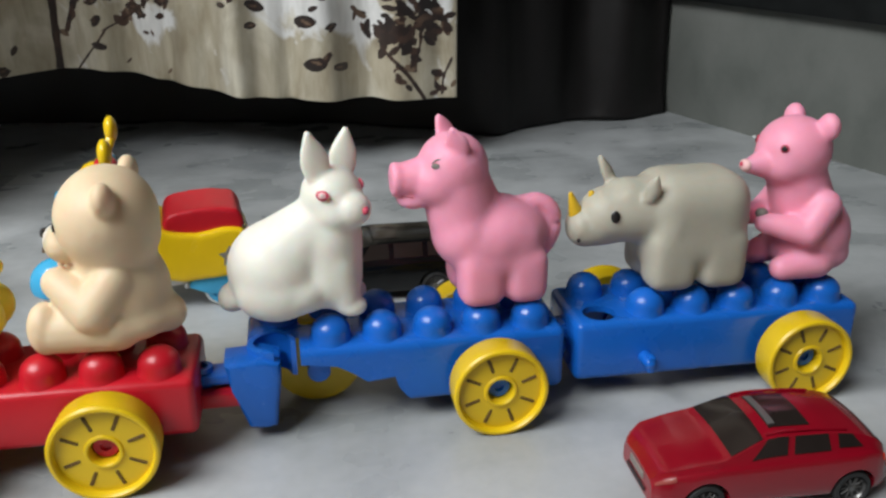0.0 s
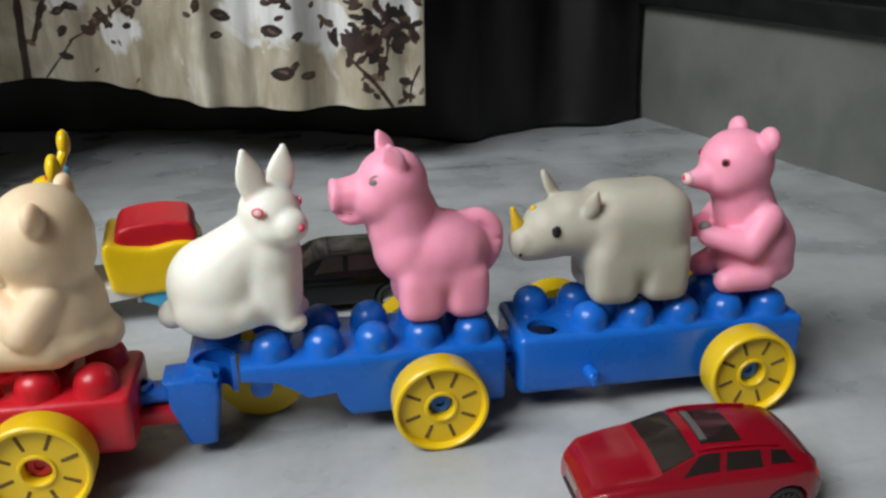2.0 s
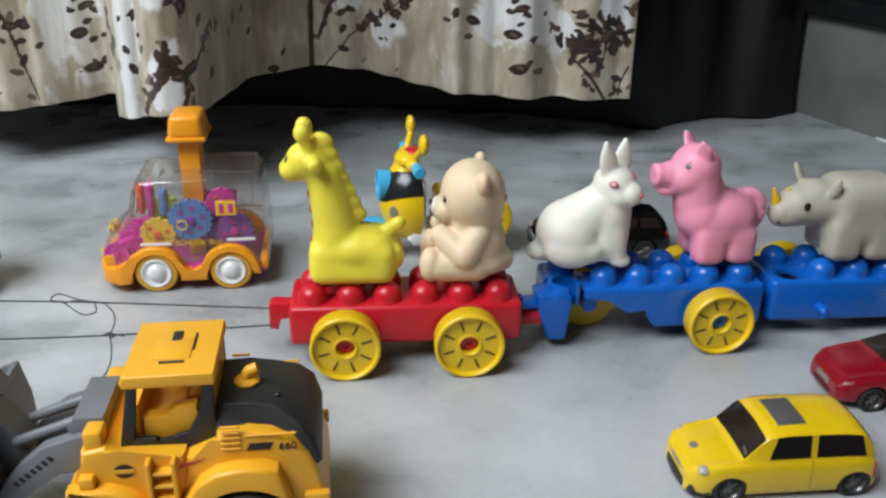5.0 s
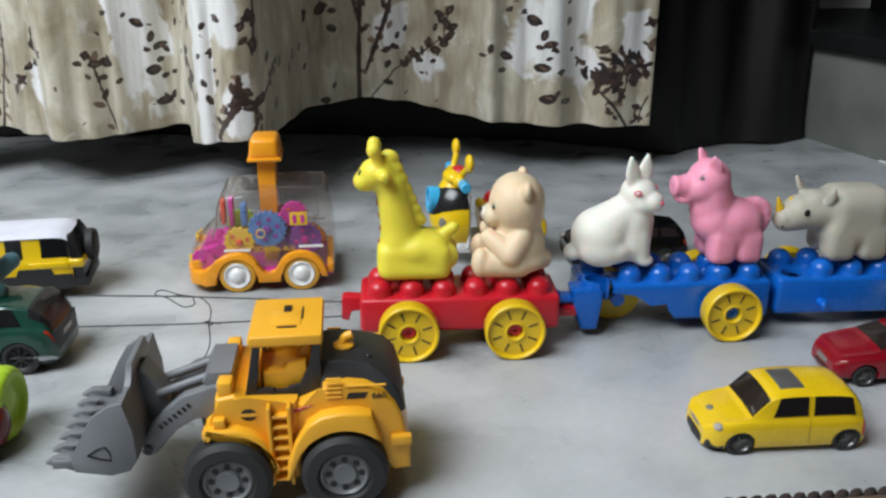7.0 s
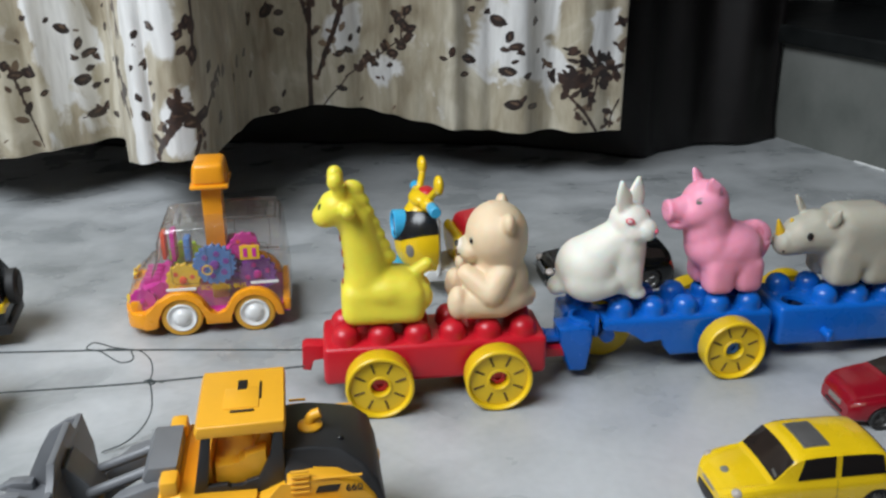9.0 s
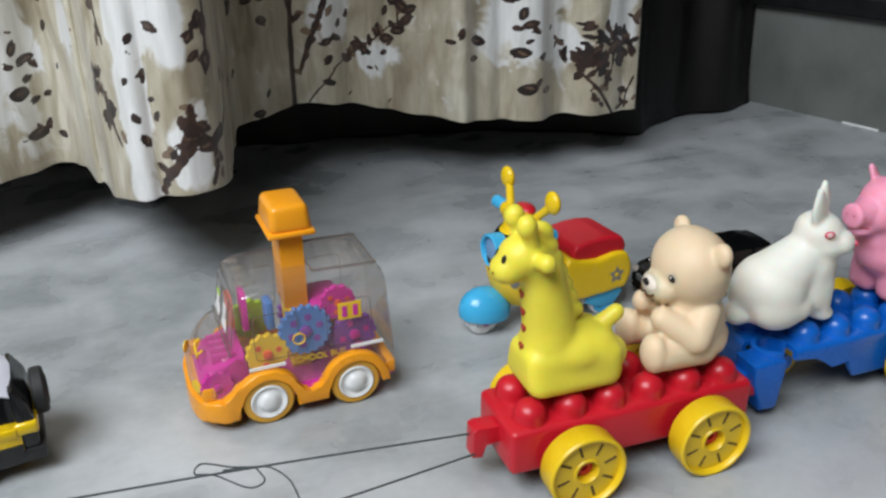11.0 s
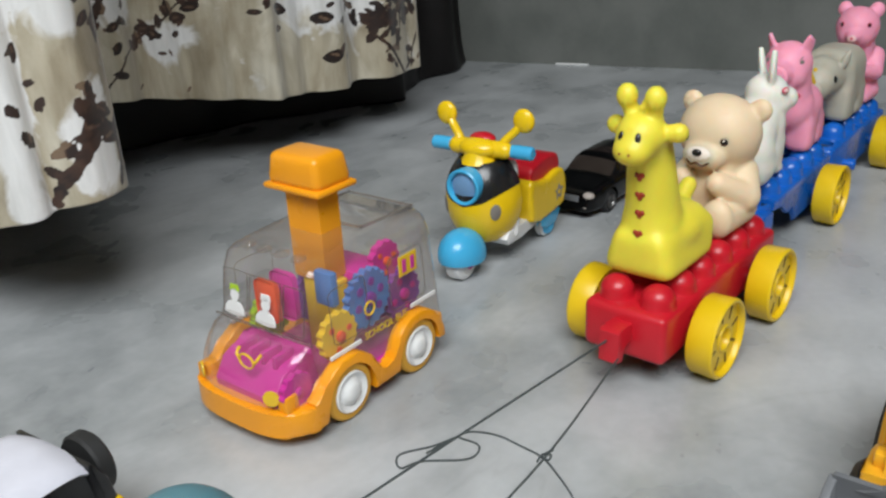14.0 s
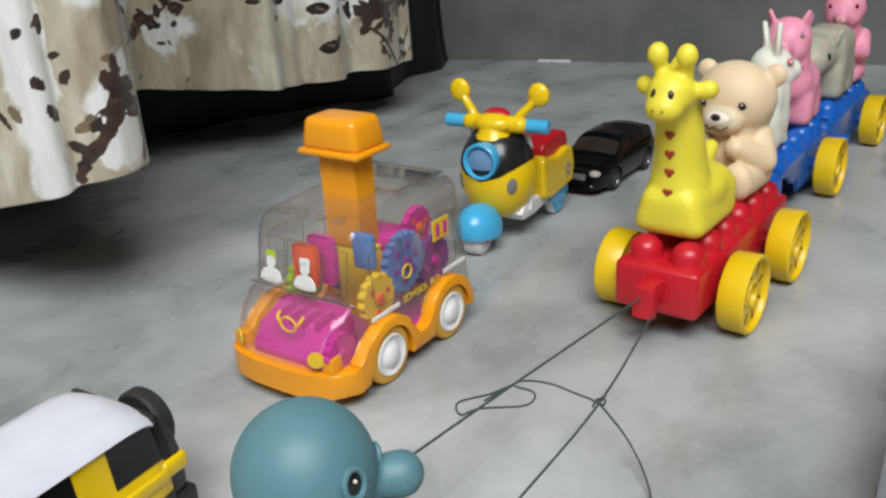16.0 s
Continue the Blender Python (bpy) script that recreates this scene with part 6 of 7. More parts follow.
# ---- the toy scooter ----
def scooter():
    c = thing("toy_scooter", pose(0.0165, 0.1820, 0, 0, 0, 7.3), "yellow and blue toy scooter with red seat", "toy scooter")
    # wheels
    fw = thing("front_wheel", Matrix.Translation((0.0000, 0.0, 0.0115)) @ AXIS_Y, "", "")
    fw.parent = c
    part("tyre", spun([(0, -0.0065), (0.0080, -0.0068), (0.0112, -0.0045), (0.0115, 0.0), (0.0112, 0.0045), (0.0080, 0.0068), (0, 0.0065)], seg=30), M_WHITEP, fw, "clear white wheel")
    part("hub", spun([(0, -0.0080), (0.0035, -0.0080), (0.0035, 0.0080), (0, 0.0080)], seg=18), M_MAGENTA, fw)
    gb = bmesh.new()
    bmesh.ops.create_uvsphere(gb, u_segments=32, v_segments=20, radius=1, matrix=Matrix.LocRotScale((0.0025, 0, 0.0165), Euler((0, radians(18), 0)), (0.0190, 0.0146, 0.0166)))
    part("mudguard", carved(gb, [prism([(-0.05, -0.05), (0.05, -0.05), (0.05, 0.0075), (-0.05, 0.0175)], -0.05, 0.05, 0), blob((0.0020, 0, 0.0150), (0.0165, 0.0120, 0.0142))]), M_SKY, c, "sky blue mudguard")
    for s in (-1, 1):
        rw = thing("rear_wheel", Matrix.Translation((0.0890, s * 0.0185, 0.0110)) @ (AXIS_Y if s < 0 else AXIS_Y.inverted()), "", "")
        rw.parent = c
        part("tyre", spun([(0, -0.006), (0.0095, -0.006), (0.0110, -0.0045), (0.0110, -0.0008), (0.0098, 0.0002), (0, 0.0002)], seg=30), M_WHITEP, rw)
        part("hub_cover", spun([(0, 0), (0.0095, 0), (0.0088, 0.0016), (0.0062, 0.0020), (0.0055, 0.0012), (0.003, 0.0014), (0, 0.0026)], seg=26), M_SKY, rw, "sky blue hub cover")
        part("rear_arm", prism([(0.0690, 0.0150), (0.0740, 0.0205), (0.0990, 0.0215), (0.1030, 0.0165), (0.0960, 0.0090), (0.0810, 0.0090)], s * 0.0205 - 0.0013, s * 0.0205 + 0.0013, 0.0008), M_SKY, c)
        part("rear_screw", blob((0.0690, s * 0.0222, 0.0160), (0.0016, 0.0008, 0.0016)), M_RIM, c)
    # white foot plate
    part("foot_plate", prism([(0.0260, 0.0200), (0.0300, 0.0150), (0.0480, 0.0140), (0.0640, 0.0165), (0.1040, 0.0195), (0.1055, 0.0250), (0.0700, 0.0260), (0.0500, 0.0240), (0.0300, 0.0250)], -0.0200, 0.0200, 0.0015), M_WHITEP, c, "white foot plate")

    def face(k, cutters):
        fb = bmesh.new()
        bmesh.ops.create_uvsphere(fb, u_segments=56, v_segments=36, radius=1, matrix=Matrix.LocRotScale((0.0340, 0, 0.0460), None, (0.0275 * k, 0.0255 * k, 0.0330 * k)))
        return carved(fb, [box(0.0370, 0.09, -0.05, 0.05, -0.05, 0.12, 0), box(-0.05, 0.09, -0.05, 0.05, 0.0728, 0.12, 0), *cutters])

    part("front_shield", face(1.0, [box(-0.05, 0.09, -0.05, 0.05, -0.05, 0.0185, 0), blob((0.0000, 0, 0.0165), (0.0176, 0.0158, 0.0176))]), M_SCYEL, c)
    part("mask", face(1.025, [prism([(-0.05, -0.05), (0.05, -0.05), (0.05, 0.0665), (0.0275, 0.0590), (0.0120, 0.0500), (0, 0.0470), (-0.0120, 0.0500), (-0.0275, 0.0590), (-0.05, 0.0665)], -0.05, 0.09, 0, axis="X")]), M_BLACKP, c, "glossy black mask panel")
    part("shield_back", prism([(0.0365, 0.0200), (0.0365, 0.0720), (0.0395, 0.0660), (0.0395, 0.0240)], -0.0225, 0.0225, 0.0012), M_WHITEP, c, "white shield back")
    hl = Matrix.Translation((0.0075, 0, 0.0598)) @ Matrix.Rotation(radians(-90), 4, "Y")
    part("headlight_ring", spun([(0.0, -0.014), (0.0108, -0.014), (0.0118, -0.002), (0.0118, 0.0016), (0.0110, 0.0024), (0.0094, 0.0016), (0.0088, -0.0012), (0, -0.0012)], hl, 36), M_SKY, c, "sky blue headlight ring")
    part("headlight", spun([(0, -0.0015), (0.0090, -0.0015), (0.0086, -0.0002), (0.005, 0.0010), (0, 0.0014)], hl, 28), M_LENS, c)
    for s in (-1, 1):
        part("side_dot", disc_on((0.0150, s * 0.0184, 0.0430), 0.0056, (-0.66, s * 0.75, -0.08), 0.0008, squash=0.66), M_GREYPR, c, "grey oval print")
    part("nose_dot", disc_on((0.0093, 0, 0.0345), 0.0024, (-1, 0, -0.4), 0.0009), M_EYE, c)
    # handlebar
    part("stem", spun([(0.0125, 0), (0.0100, 0.0035), (0.0085, 0.008), (0, 0.008)], Matrix.Translation((0.0275, 0, 0.0715)), 26), M_SCYEL, c)
    part("handlebar", limb((0.0300, -0.0175, 0.0795), (0.0300, 0.0175, 0.0795), 0.0056, 0.0056, seg=20), M_SCYEL, c)
    part("handlebar_cover", blob((0.0280, 0, 0.0800), (0.0095, 0.0140, 0.0068)), M_SCYEL, c)
    part("gauge", blob((0.0330, 0, 0.0850), (0.0065, 0.0090, 0.0040)), M_RED, c, "red gauge cap")
    for s in (-1, 1):
        part("grip", spun([(0.0, 0), (0.0042, 0), (0.0045, 0.002), (0.0045, 0.0140), (0.0036, 0.0152), (0, 0.0152)], Matrix.Translation((0.0318, s * 0.0215, 0.0790)) @ (AXIS_Y if s < 0 else AXIS_Y.inverted()), 20), M_SKY, c, "sky blue grip")
        part("mirror_arm", tube([(0.0300, s * 0.0135, 0.0810), (0.0320, s * 0.0175, 0.0860), (0.0345, s * 0.0225, 0.0910), (0.0360, s * 0.0260, 0.0955)], 0.0028, 10), M_SCYEL, c)
        part("mirror", blob((0.0360, s * 0.0282, 0.0982), (0.0038, 0.0074, 0.0078)), M_SCYEL, c)
    # rear body and seat
    rb = prism([(0.0470, 0.0250), (0.0445, 0.0400), (0.0440, 0.0520), (0.0480, 0.0555), (0.0560, 0.0520), (0.0700, 0.0500), (0.0850, 0.0525), (0.0950, 0.0510), (0.0995, 0.0430), (0.1000, 0.0330), (0.0960, 0.0235), (0.0600, 0.0215)], -0.0245, 0.0245, 0)
    part("rear_body", welded(rb, 0.0012, 26), M_SCYEL, c)
    part("seat", welded(prism([(0.0525, 0.0470), (0.0510, 0.0560), (0.0545, 0.0615), (0.0640, 0.0635), (0.0800, 0.0640), (0.0930, 0.0620), (0.0965, 0.0550), (0.0950, 0.0470)], -0.0205, 0.0205, 0), 0.0012, 22), M_RED, c, "glossy red seat")
    for s in (-1, 1):
        star = [((0.0068 if k % 2 == 0 else 0.0034) * math.sin(math.pi * k / 5), (0.0068 if k % 2 == 0 else 0.0034) * math.cos(math.pi * k / 5)) for k in range(10)]
        sb = prism(star, -0.0005, 0.0005, 0.0002, axis="Z", seg=1)
        sb.transform(Matrix.Translation((0.0865, s * 0.0242, 0.0355)) @ Vector((0.0, s, 0.0)).to_track_quat("Z", "Y").to_matrix().to_4x4())
        sp = part("star_print", sb, M_GREYPR, c, "grey star print")
        part("star_dot", disc_on((0.0865, s * 0.0248, 0.0355), 0.0018, (0, s, 0), 0.0004), M_SCYEL, sp)
    for o in c.children_recursive:
        if o.name.split(".")[0] in ("rear_body", "seat", "star_print", "star_dot"):
            o.data.transform(Matrix.Translation((0.0080, 0, -0.0030)))
    return c


scooter()


# ---- the wheel loader ----
def loader():
    c = thing("toy_wheel_loader", pose(-0.0630, -0.1250, 0, 0, 0, 3.0), "amber toy wheel loader with grey bucket and black cab frame", "toy loader")
    B, R = 0.0285, 0.0228
    FX, RX, AX = -0.0335, 0.0255, 0.0228
    # rear body
    rear = [(0.0020, 0.0280), (0.0000, 0.0450), (0.0030, 0.0610), (0.0160, 0.0665), (0.0160, 0.0702), (0.0260, 0.0708), (0.0375, 0.0694), (0.0470, 0.0648), (0.0528, 0.0585), (0.0560, 0.0510), (0.0603, 0.0325), (0.0602, 0.0175),
            (0.0500, 0.0170)] + arc_pts(RX, AX, 0.0252, -8, 172, 16)
    part("rear_body", prism(rear, -B, B, 0.0026, seg=4), M_LOADER, c)
    hood = [(0.0150, 0.0650), (0.0150, 0.0785), (0.0270, 0.0788), (0.0390, 0.0768), (0.0485, 0.0715), (0.0548, 0.0640), (0.0580, 0.0530), (0.0556, 0.0510), (0.0500, 0.0570), (0.0400, 0.0650)]
    hb = prism(hood, -B + 0.0016, B - 0.0016, 0.0016, seg=3)
    # the upper edge leans inwards along both sides
    for v in hb.verts:
        v.co.y *= 1 - 0.30 * min(1.0, max(0.0, (v.co.z - 0.0660) / 0.0100)) * min(1.0, max(0.0, (0.0580 - v.co.x) / 0.0120))
    part("hood", hb, M_BLACKM, c, "black engine hood")
    part("hood_button", blob((0.0400, -0.010, 0.0764), (0.0016, 0.0016, 0.0012)), M_BLACKP, c)
    part("exhaust", tube([(0.0270, -0.002, 0.0775), (0.0270, -0.002, 0.0812), (0.0282, -0.002, 0.0838), (0.0318, -0.002, 0.0852)], 0.0025, 12), M_LOADER, c)
    part("exhaust_base", spun([(0.0056, 0), (0.0056, 0.0010), (0.0036, 0.0022), (0, 0.0022)], Matrix.Translation((0.0270, -0.002, 0.0787)), 20), M_LOADER, c)
    for s in (-1, 1):
        ya, yb = sorted((s * (B - 0.002), s * 0.0368))
        flare = [(-0.0040, 0.0190), (-0.0032, 0.0300), (0.0010, 0.0420), (0.0070, 0.0515), (0.0150, 0.0565), (0.0250, 0.0582), (0.0345, 0.0578), (0.0400, 0.0555)] + arc_pts(RX, AX, 0.0256, 40, 178, 16)
        part("rear_fender", prism(flare, ya, yb, 0.0018, seg=3), M_LOADER, c)
        for k in range(5):
            part("vent_slat", box(0.0175, 0.0255, s * (B + 0.0003) - 0.0006, s * (B + 0.0003) + 0.0006, 0.0630 + 0.0026 * k, 0.0642 + 0.0026 * k, 0.0003, 1), M_LOADER, c)
        part("side_crease", box(0.0270, 0.0480, s * (B + 0.0001) - 0.0006, s * (B + 0.0001) + 0.0006, 0.0688, 0.0700, 0.0004, 1), M_LOADER, c)
        for k in range(7):
            part("ladder_step", box(-0.0100, -0.0022, s * (B + 0.0018) - 0.0026, s * (B + 0.0018) + 0.0026, 0.0180 + 0.0062 * k, 0.0196 + 0.0062 * k, 0.0004, 1), M_LOADER, c)
        for x in (-0.0112, -0.0012):
            part("ladder_rail", box(x - 0.0010, x + 0.0010, s * (B + 0.0022) - 0.0032, s * (B + 0.0022) + 0.0032, 0.0160, 0.0622, 0.0005, 1), M_LOADER, c)
        part("side_bar", box(0.0500, 0.0605, s * (B + 0.0012) - 0.0022, s * (B + 0.0012) + 0.0022, 0.0345, 0.0400, 0.0008), M_LOADER, c)
        part("decal_bar", prism([(0.0275, 0.0622), (0.0290, 0.0655), (0.0385, 0.0655), (0.0370, 0.0622)], s * (B + 0.0001) - 0.0003, s * (B + 0.0001) + 0.0003, 0.0001, seg=1), M_EYE, c)
        part("decal_stripe", prism([(0.0005, 0.0555), (0.0010, 0.0575), (0.0110, 0.0600), (0.0060, 0.0575)], s * (B + 0.0001) - 0.0003, s * (B + 0.0001) + 0.0003, 0.0001, seg=1), M_TAIL, c)
        part("decal_round", disc_on((-0.0215, s * (B + 0.0002), 0.0560), 0.0034, (0, s, 0), 0.0004, squash=1.2), M_EYE, c)
        part("decal_band", box(-0.0255, -0.0175, s * (B + 0.0006) - 0.0002, s * (B + 0.0006) + 0.0002, 0.0552, 0.0570, 0.0001, 1), M_LOADER, c)
    writing(c, "660", 0.0050, Matrix.Translation((0.0442, -B - 0.0003, 0.0632)) @ Matrix.Rotation(radians(90), 4, "X"), M_EYE, label="black printed digits")
    # front frame
    front = [(-0.0440, 0.0400), (-0.0435, 0.0505), (-0.0385, 0.0545), (-0.0376, 0.0655), (-0.0280, 0.0672), (-0.0235, 0.0640), (0.0030, 0.0630), (0.0040, 0.0300), (0.0020, 0.0165), (-0.0100, 0.0160)] + arc_pts(FX, AX, 0.0252, 0, 120, 12)
    part("front_body", prism(front, -B, B, 0.0020, seg=3), M_LOADER, c)
    for s in (-1, 1):
        ya, yb = sorted((s * (B - 0.002), s * 0.0350))
        flare = [(-0.0090, 0.0210), (-0.0095, 0.0330), (-0.0140, 0.0430), (-0.0200, 0.0480), (-0.0280, 0.0508), (-0.0440, 0.0508), (-0.0445, 0.0440)] + arc_pts(FX, AX, 0.0256, 112, 2, 14)
        part("front_fender", prism(flare, ya, yb, 0.0018, seg=3), M_LOADER, c)
        part("lamp_block", box(-0.0390, -0.0330, s * (B + 0.001) - 0.003, s * (B + 0.001) + 0.003, 0.0500, 0.0560, 0.001), M_LOADER, c)
        part("work_lamp", box(-0.0365, -0.0290, s * 0.0215 - 0.0050, s * 0.0215 + 0.0050, 0.0645, 0.0735, 0.0014), M_LOADER, c)
        part("lamp_glass", disc_on((-0.0367, s * 0.0215, 0.0695), 0.0032, (-1, 0, 0), 0.0006), M_LAMPG, c)
    # cab
    cab = thing("cab", Matrix(), "", "")
    cab.parent = c
    for s in (-1, 1):
        y = s * 0.0212
        part("front_pillar", prism([(-0.0240, 0.0600), (-0.0172, 0.0668), (-0.0138, 0.0915), (-0.0178, 0.0915)], y - 0.0016, y + 0.0016, 0.0006), M_BLACKM, cab)
        part("rear_pillar", prism([(0.0030, 0.0600), (0.0156, 0.0660), (0.0156, 0.0915), (0.0118, 0.0915), (0.0100, 0.0780), (0.0040, 0.0680)], y - 0.0016, y + 0.0016, 0.0006), M_BLACKM, cab)
        part("sill", prism([(-0.0240, 0.0598), (0.0060, 0.0598), (0.0060, 0.0690), (-0.0010, 0.0672), (-0.0030, 0.0648), (-0.0080, 0.0648), (-0.0090, 0.0668), (-0.0190, 0.0668)], y - 0.0013, y + 0.0013, 0.0005), M_BLACKM, cab)
    part("rear_wall", prism([(0.0120, 0.0600), (0.0155, 0.0600), (0.0155, 0.0910), (0.0130, 0.0910)], -0.0205, 0.0205, 0.0006), M_LOADER, cab)
    part("roof", prism([(-0.0195, 0.0905), (-0.0205, 0.0935), (-0.0190, 0.0965), (0.0165, 0.0965), (0.0172, 0.0935), (0.0165, 0.0905)], -0.0232, 0.0232, 0.0012, seg=3), M_LOADER, cab)
    part("roof_plate", prism([(-0.0090, -0.0110), (0.0060, -0.0110), (0.0060, 0.0060), (-0.0090, 0.0060)], 0.0962, 0.0970, 0.0003, axis="Z"), M_LOADER, cab)
    bars(cab, "roof_print", [(-0.0035, 0.0005, 0.0040, 0.0120, 0.0965, 0.0973), (0.0060, 0.0068, -0.0040, 0.0100, 0.0965, 0.0973), (-0.0060, 0.0040, -0.0140, -0.0128, 0.0965, 0.0973)], M_EYE)
    part("seat", prism([(-0.0150, 0.0600), (-0.0150, 0.0705), (0.0010, 0.0705), (0.0050, 0.0860), (0.0100, 0.0865), (0.0110, 0.0600)], -0.0120, 0.0120, 0.0018), M_LOADER, cab)
    for s in (-1, 1):
        part("armrest", prism([(-0.0140, 0.0640), (-0.0140, 0.0745), (-0.0040, 0.0735), (-0.0010, 0.0780), (0.0080, 0.0800), (0.0080, 0.0640)], s * 0.0155 - 0.0032, s * 0.0155 + 0.0032, 0.0010), M_LOADER, cab)
    part("dash", prism([(-0.0225, 0.0600), (-0.0205, 0.0780), (-0.0155, 0.0800), (-0.0150, 0.0600)], -0.0180, 0.0180, 0.001), M_LOADER, cab)
    part("steering_wheel", tube([(-0.0120 + 0.003 * math.cos(a), 0.0065 * math.sin(a), 0.0840 + 0.0045 * math.cos(a)) for a in np.linspace(0, 6.283, 13)], 0.0010, 6), M_BLACKM, cab)
    # arms and bucket
    for s in (-1, 1):
        y = s * 0.0168
        part("lift_arm", prism([(-0.0330, 0.0530), (-0.0330, 0.0670), (-0.0400, 0.0680), (-0.0547, 0.0636), (-0.0660, 0.0540), (-0.0745, 0.0440), (-0.0780, 0.0340), (-0.0755, 0.0290), (-0.0710, 0.0310), (-0.0600, 0.0450), (-0.0498, 0.0510), (-0.0412, 0.0500)], y - 0.0032, y + 0.0032, 0.0008), M_STEEL, c, "grey lift arm")
        part("ram", limb((-0.0380, s * 0.0085, 0.0700), (-0.0680, s * 0.0085, 0.0600), 0.0026, 0.0022), M_STEEL, c)
        for k in range(7):
            bar = box(-0.0009, 0.0009, -0.0002, 0.0002, -0.0014, 0.0014, 0.0001, 1)
            bmesh.ops.rotate(bar, verts=bar.verts, cent=(0, 0, 0), matrix=Matrix.Rotation(radians(-38), 3, "Y"))
            bmesh.ops.translate(bar, verts=bar.verts, vec=(-0.0672 + 0.0025 * k, s * 0.0201, 0.0468 + 0.0019 * k))
            part("arm_print", bar, M_EYE, c)
        part("arm_pin", spun([(0, 0), (0.0026, 0), (0.0026, 0.0012), (0, 0.0014)], Matrix.Translation((-0.0752, y + s * 0.0032, 0.0335)) @ (AXIS_Y if s < 0 else AXIS_Y.inverted()), 16), M_BLACKM, c)
    part("cross_bar", prism([(-0.0300, 0.0600), (-0.0300, 0.0745), (-0.0420, 0.0745), (-0.0450, 0.0690), (-0.0420, 0.0640)], -0.0165, 0.0165, 0.0012), M_STEEL, c)
    part("bucket_link", prism([(-0.0640, 0.0550), (-0.0680, 0.0620), (-0.0760, 0.0740), (-0.0790, 0.0730), (-0.0780, 0.0340), (-0.0720, 0.0310)], -0.0080, 0.0080, 0.001), M_STEEL, c)
    bw = 0.0368
    bucket = thing("bucket", Matrix(), "", "")
    bucket.parent = c
    shell = [(-0.1160, 0.0380), (-0.1060, 0.0345), (-0.0900, 0.0312), (-0.0800, 0.0335), (-0.0755, 0.0400), (-0.0760, 0.0560), (-0.0790, 0.0730), (-0.0812, 0.0730), (-0.0785, 0.0560), (-0.0780, 0.0420), (-0.0815, 0.0358), (-0.0900, 0.0335), (-0.1060, 0.0368), (-0.1160, 0.0396)]
    part("back_plate", prism(shell, -bw, bw, 0.0004, seg=1), M_STEEL, bucket)
    for s in (-1, 1):
        part("side_plate", prism([(-0.1062, 0.0347), (-0.0894, 0.0314), (-0.0800, 0.0335), (-0.0758, 0.0400), (-0.0765, 0.0560), (-0.0795, 0.0720), (-0.0860, 0.0705), (-0.0947, 0.0650), (-0.1002, 0.0560), (-0.1075, 0.0420)], s * bw - 0.0014, s * bw + 0.0014, 0.0005), M_STEEL, bucket)
        tri = tube([(-0.0990, s * (bw + 0.0015), 0.0440), (-0.0885, s * (bw + 0.0015), 0.0405), (-0.0905, s * (bw + 0.0015), 0.0485), (-0.0990, s * (bw + 0.0015), 0.0440)], 0.0005, 5, steps=2)
        part("warning_print", tri, M_EYE, bucket, "black triangle print")
        part("corner_lip", box(-0.1170, -0.1050, s * (bw - 0.003) - 0.0035, s * (bw - 0.003) + 0.0035, 0.0365, 0.0410, 0.0008), M_STEEL, bucket)
    part("spill_guard", prism([(-0.0300, 0.0700), (0.0300, 0.0700), (0.0200, 0.0745), (0.0160, 0.0815), (-0.0160, 0.0815), (-0.0200, 0.0745)], -0.0815, -0.0785, 0.0005, axis="X"), M_STEEL, bucket)
    for k in range(7):
        y = -bw + 0.004 + k * (2 * bw - 0.008) / 6
        part("tooth", prism([(-0.1212, 0.0384), (-0.1120, 0.0352), (-0.1085, 0.0412), (-0.1140, 0.0418), (-0.1180, 0.0406)], y - 0.0024, y + 0.0024, 0.0009), M_STEEL, bucket)
    # wheels
    for x in (FX, RX):
        for s in (-1, 1):
            w = thing("wheel", Matrix.Translation((x, s * 0.0390, R)) @ (AXIS_Y if s < 0 else AXIS_Y.inverted()), "", "")
            w.parent = c
            part("tyre", spun([(0.005, -0.018), (R - 0.003, -0.018), (R - 0.0005, -0.0135), (R, -0.008), (R - 0.0005, -0.0025), (R - 0.003, 0), (0.0145, 0.0006), (0.0132, -0.001), (0.0130, -0.004), (0.005, -0.004)], seg=40), M_TYRE, w)
            part("rim", spun([(0, -0.0045), (0.0132, -0.0045), (0.0128, -0.0015), (0.0115, -0.0008), (0.0104, -0.0025), (0.0064, -0.0032), (0.0056, -0.0012), (0.0030, -0.0016), (0, -0.0014)], seg=30), M_RIMGREY, w)
            for k in range(8):
                a = 2 * math.pi * k / 8
                part("rim_hole", spun([(0, 0), (0.0018, 0), (0.0018, 0.0006), (0, 0.0006)], Matrix.Translation((0.0086 * math.cos(a), 0.0086 * math.sin(a), -0.0031)), 10), M_TYRE, w)
    return c


loader()


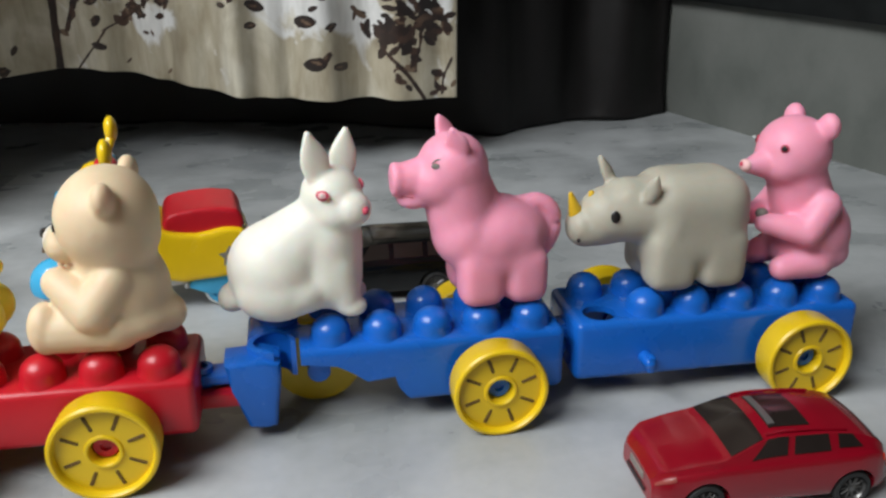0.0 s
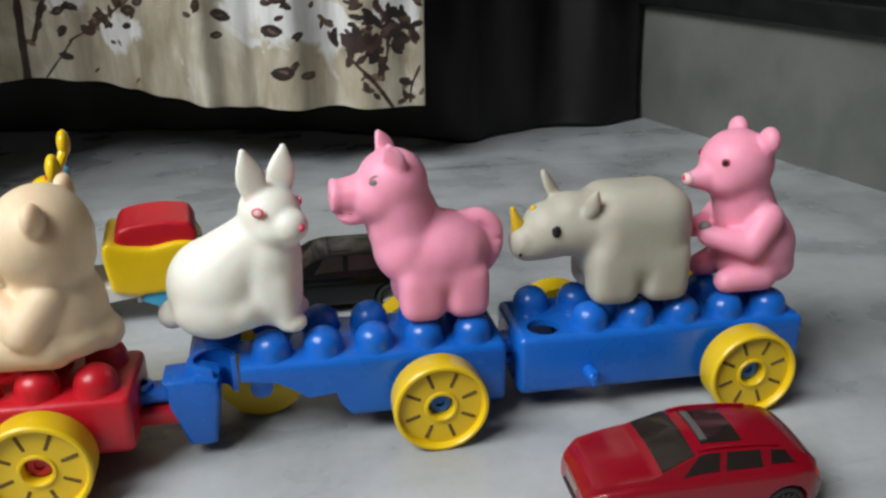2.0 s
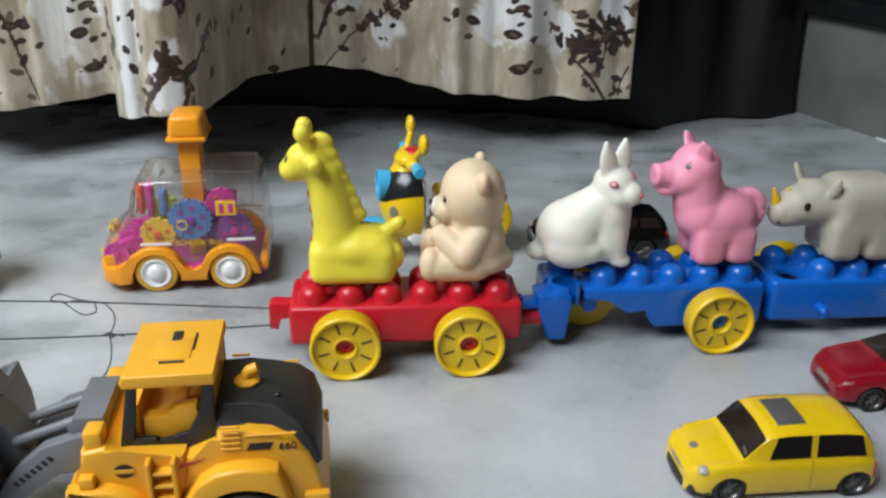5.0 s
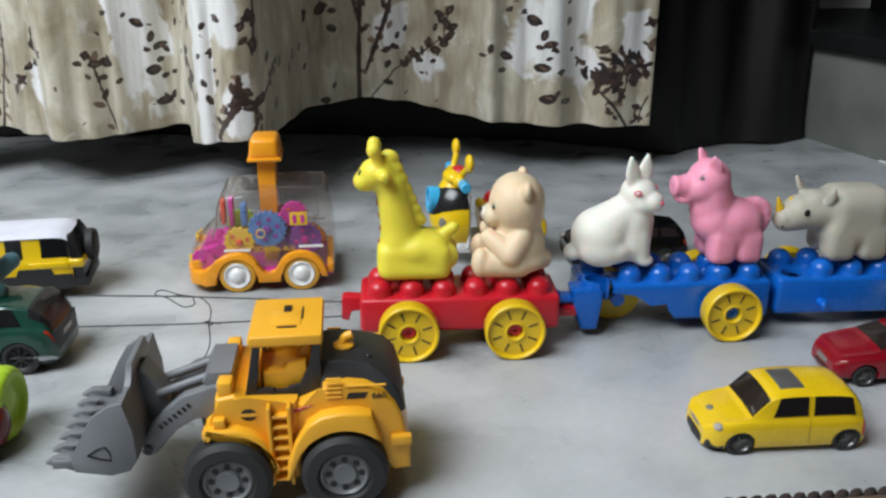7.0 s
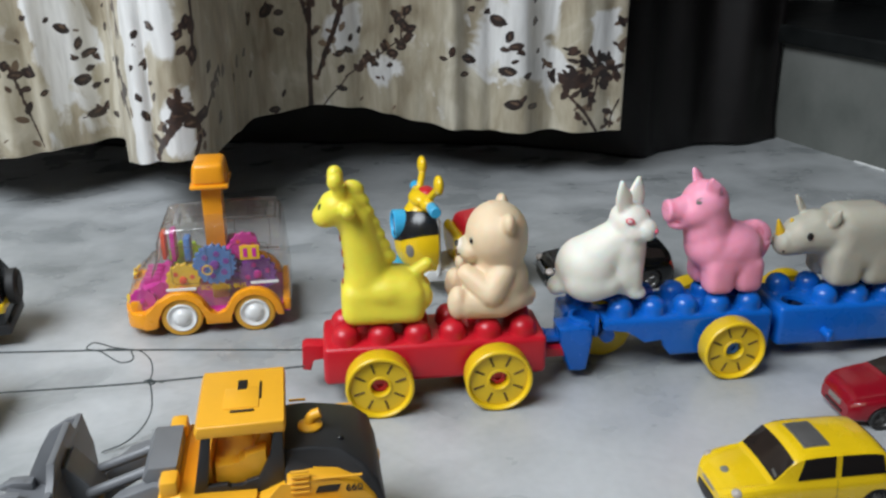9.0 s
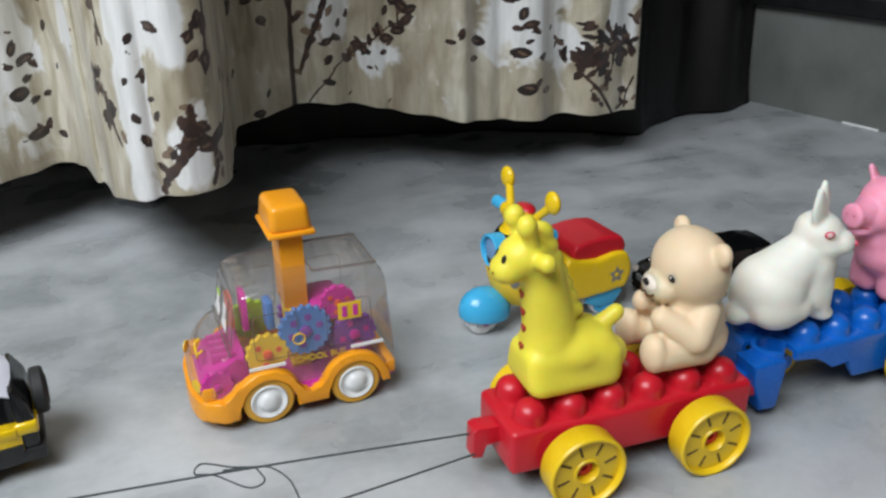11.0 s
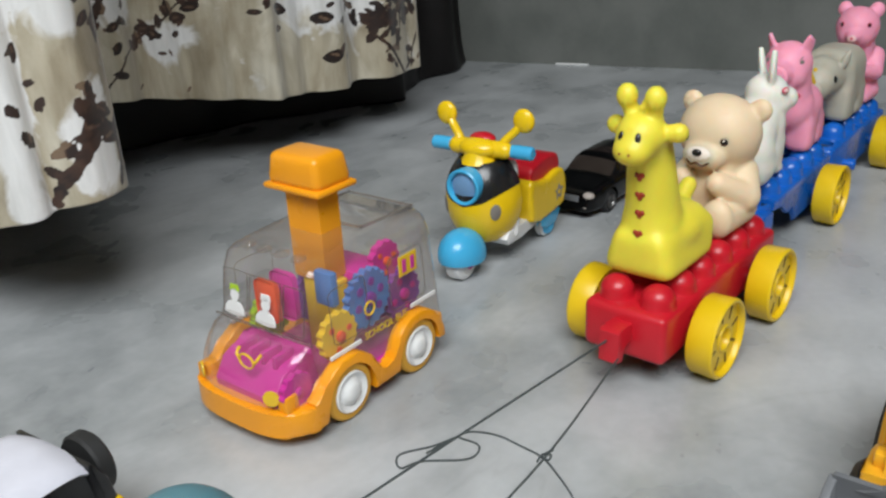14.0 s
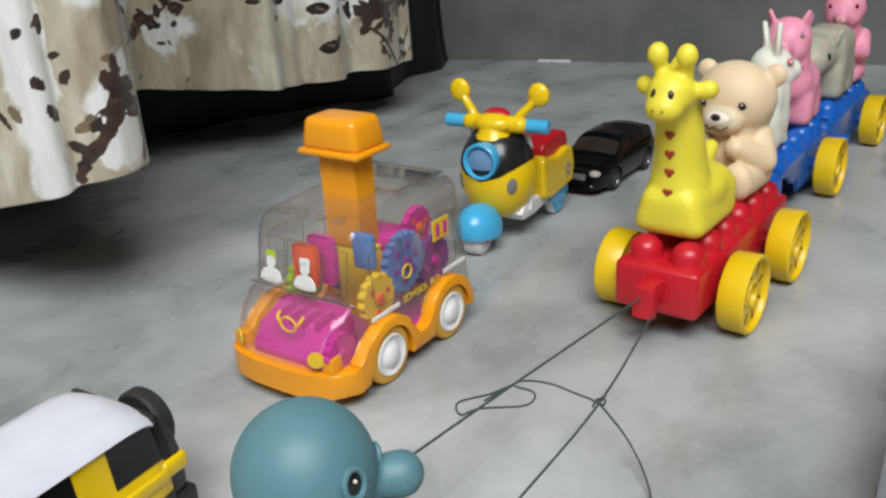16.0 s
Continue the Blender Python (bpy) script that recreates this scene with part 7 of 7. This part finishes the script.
# ---- octopus on the green car ----
def octopus():
    b, e = bmesh.new(), bmesh.new()
    c = Vector((0, 0, 0.0455))
    blob(c, (0.0180, 0.0178, 0.0178), bm=b)
    limb((0, 0, 0.012), (0, 0, 0.034), 0.0135, 0.0135, b)
    limb((0.0120, -0.0085, 0.0385), (0.0185, -0.0140, 0.0385), 0.0052, 0.0062, e)
    for a in (15, 75, 135, 195, 255, 315):
        ca, sa = math.cos(radians(a)), math.sin(radians(a))
        limb((0.009 * ca, 0.009 * sa, 0.0100), (0.0185 * ca, 0.0185 * sa, 0.0060), 0.0070, 0.0056, e)
    limb((0.012, 0.010, 0.014), (0.0200, 0.0240, 0.0200), 0.0060, 0.0062, e)
    spots = []
    for d in (Vector((-0.04, -0.96, 0.20)), Vector((0.84, -0.52, -0.12))):
        d.normalize()
        p = c + Vector((d.x * 0.0180, d.y * 0.0178, d.z * 0.0178))
        q = d.to_track_quat("Z", "Y").to_matrix().to_4x4()
        lid = tube([tuple(p + (q @ Vector((0.0030 * math.cos(a), 0.0036 * math.sin(a), 0.0000)))) for a in np.linspace(0, 6.283, 13)], 0.0008, 6, steps=3)
        spots.append((lid, M_TEAL))
        spots.append((disc_on(p - d * 0.0002, 0.0028, d, 0.0006, squash=0.8), M_EYE))
        spots.append((disc_on(p + d * 0.0004 + Vector((0, 0, 0.0008)), 0.0005, d, 0.0005), M_SNOUT))
    return figure("octopus_figure", b, spots, pose(-0.2940, 0.0130, 0.0470), "teal vinyl toy octopus resting on the green toy car", "toy animal", M_TEAL, e)


octopus()


def ladybird():
    c = thing("toy_ladybird", pose(-0.2485, -0.0800, 0), "dark red round toy with lime green fluffy rim", "toy")
    rb = bmesh.new()
    n = 26
    for k in range(n):
        a = 2 * math.pi * k / n
        blob((0.008, 0.0175 * math.cos(a), 0.0228 + 0.0175 * math.sin(a)), (0.0085, 0.0052, 0.0052), bm=rb, u=12, v=8)
    blob((0.006, 0, 0.0228), (0.0080, 0.0180, 0.0180), bm=rb)
    part("rim", welded(rb, 0.0012, 2), M_LIME, c)
    part("dome", blob((0.001, -0.0190, 0.0195), (0.0180, 0.0180, 0.0186), u=36, v=24), plastic("dark_red_gloss", (0.12, 0.004, 0.010), 0.12), c, "glossy dark red dome")
    return c


ladybird()

# ---- string ----
K1, K2 = (-0.1550, 0.0450, 0.0330), (-0.1380, 0.0140, 0.0265)
s1 = tagged(part("string", tube([(-0.0455, 0.0390, 0.0290), K1, (-0.2420, 0.0520, 0.0330)], 0.00055, 6), M_STRING), "thin dark thread stretched from the red wagon's hook", "string", "threads")
s2 = tagged(part("string", tube([(-0.0455, 0.0330, 0.0205), K2, (-0.2240, 0.0060, 0.0300)], 0.00055, 6), M_STRING), "thin dark thread stretched to the green toy car", "string", "threads")
loop = [(-0.1700, 0.0480, 0.0330), (-0.1560, 0.0450, 0.0335), (-0.1480, 0.0430, 0.0325), (-0.1410, 0.0350, 0.0300), (-0.1385, 0.0250, 0.0275), (-0.1382, 0.0150, 0.0262), (-0.1368, 0.0090, 0.0200), (-0.1370, 0.0020, 0.0130), (-0.1415, -0.0060, 0.0070), (-0.1500, -0.0140, 0.0030), (-0.1620, -0.0200, 0.0015)]
tagged(part("loose_thread", tube(loop, 0.00045, 6), M_STRING), "loose dark thread end curling down to the floor", "string", "threads")
knot = [(-0.1560, 0.0450, 0.0335), (-0.1660, 0.0480, 0.0340), (-0.1790, 0.0540, 0.0350), (-0.1830, 0.0500, 0.0330), (-0.1740, 0.0470, 0.0320), (-0.1600, 0.0350, 0.0300), (-0.1520, 0.0360, 0.0310), (-0.1545, 0.0440, 0.0330)]
tagged(part("knot", tube(knot, 0.00045, 6), M_STRING), "small tangled knot of dark thread", "string", "threads")
second_knot = [(K2[0] + dx, K2[1] + dy, K2[2] + dz) for dx, dy, dz in ((-0.004, 0.001, 0), (0, 0.0012, 0.001), (0.003, -0.0008, 0), (0.0005, -0.0014, -0.0008), (-0.0012, 0.0008, 0.0006), (0.0045, 0.0018, -0.001), (0.0075, 0.0010, -0.0012))]
tagged(part("knot", tube(second_knot, 0.0005, 6), M_STRING), "small tied knot of dark thread", "string", "threads")

# ---- rug edge by the camera ----
rug = thing("rug", pose(0.160, -0.169, 0, 0, 0, 3.0), "brown woven rug with dark braided edge on the floor", "rug")
part("pile", box(0, 1.2, -1.0, -0.004, 0.0, 0.005, 0.002), M_RUG, rug)
bd = bmesh.new()
for k in range(150):
    blob((0.003 + 0.008 * k, -0.002, 0.0035), (0.0060, 0.0030, 0.0030), (0, 0, 35), bd, 8, 6)
tagged(part("braid", bd, M_RUGEDGE, rug, "dark braided edge"), "", "", "", "stuff")
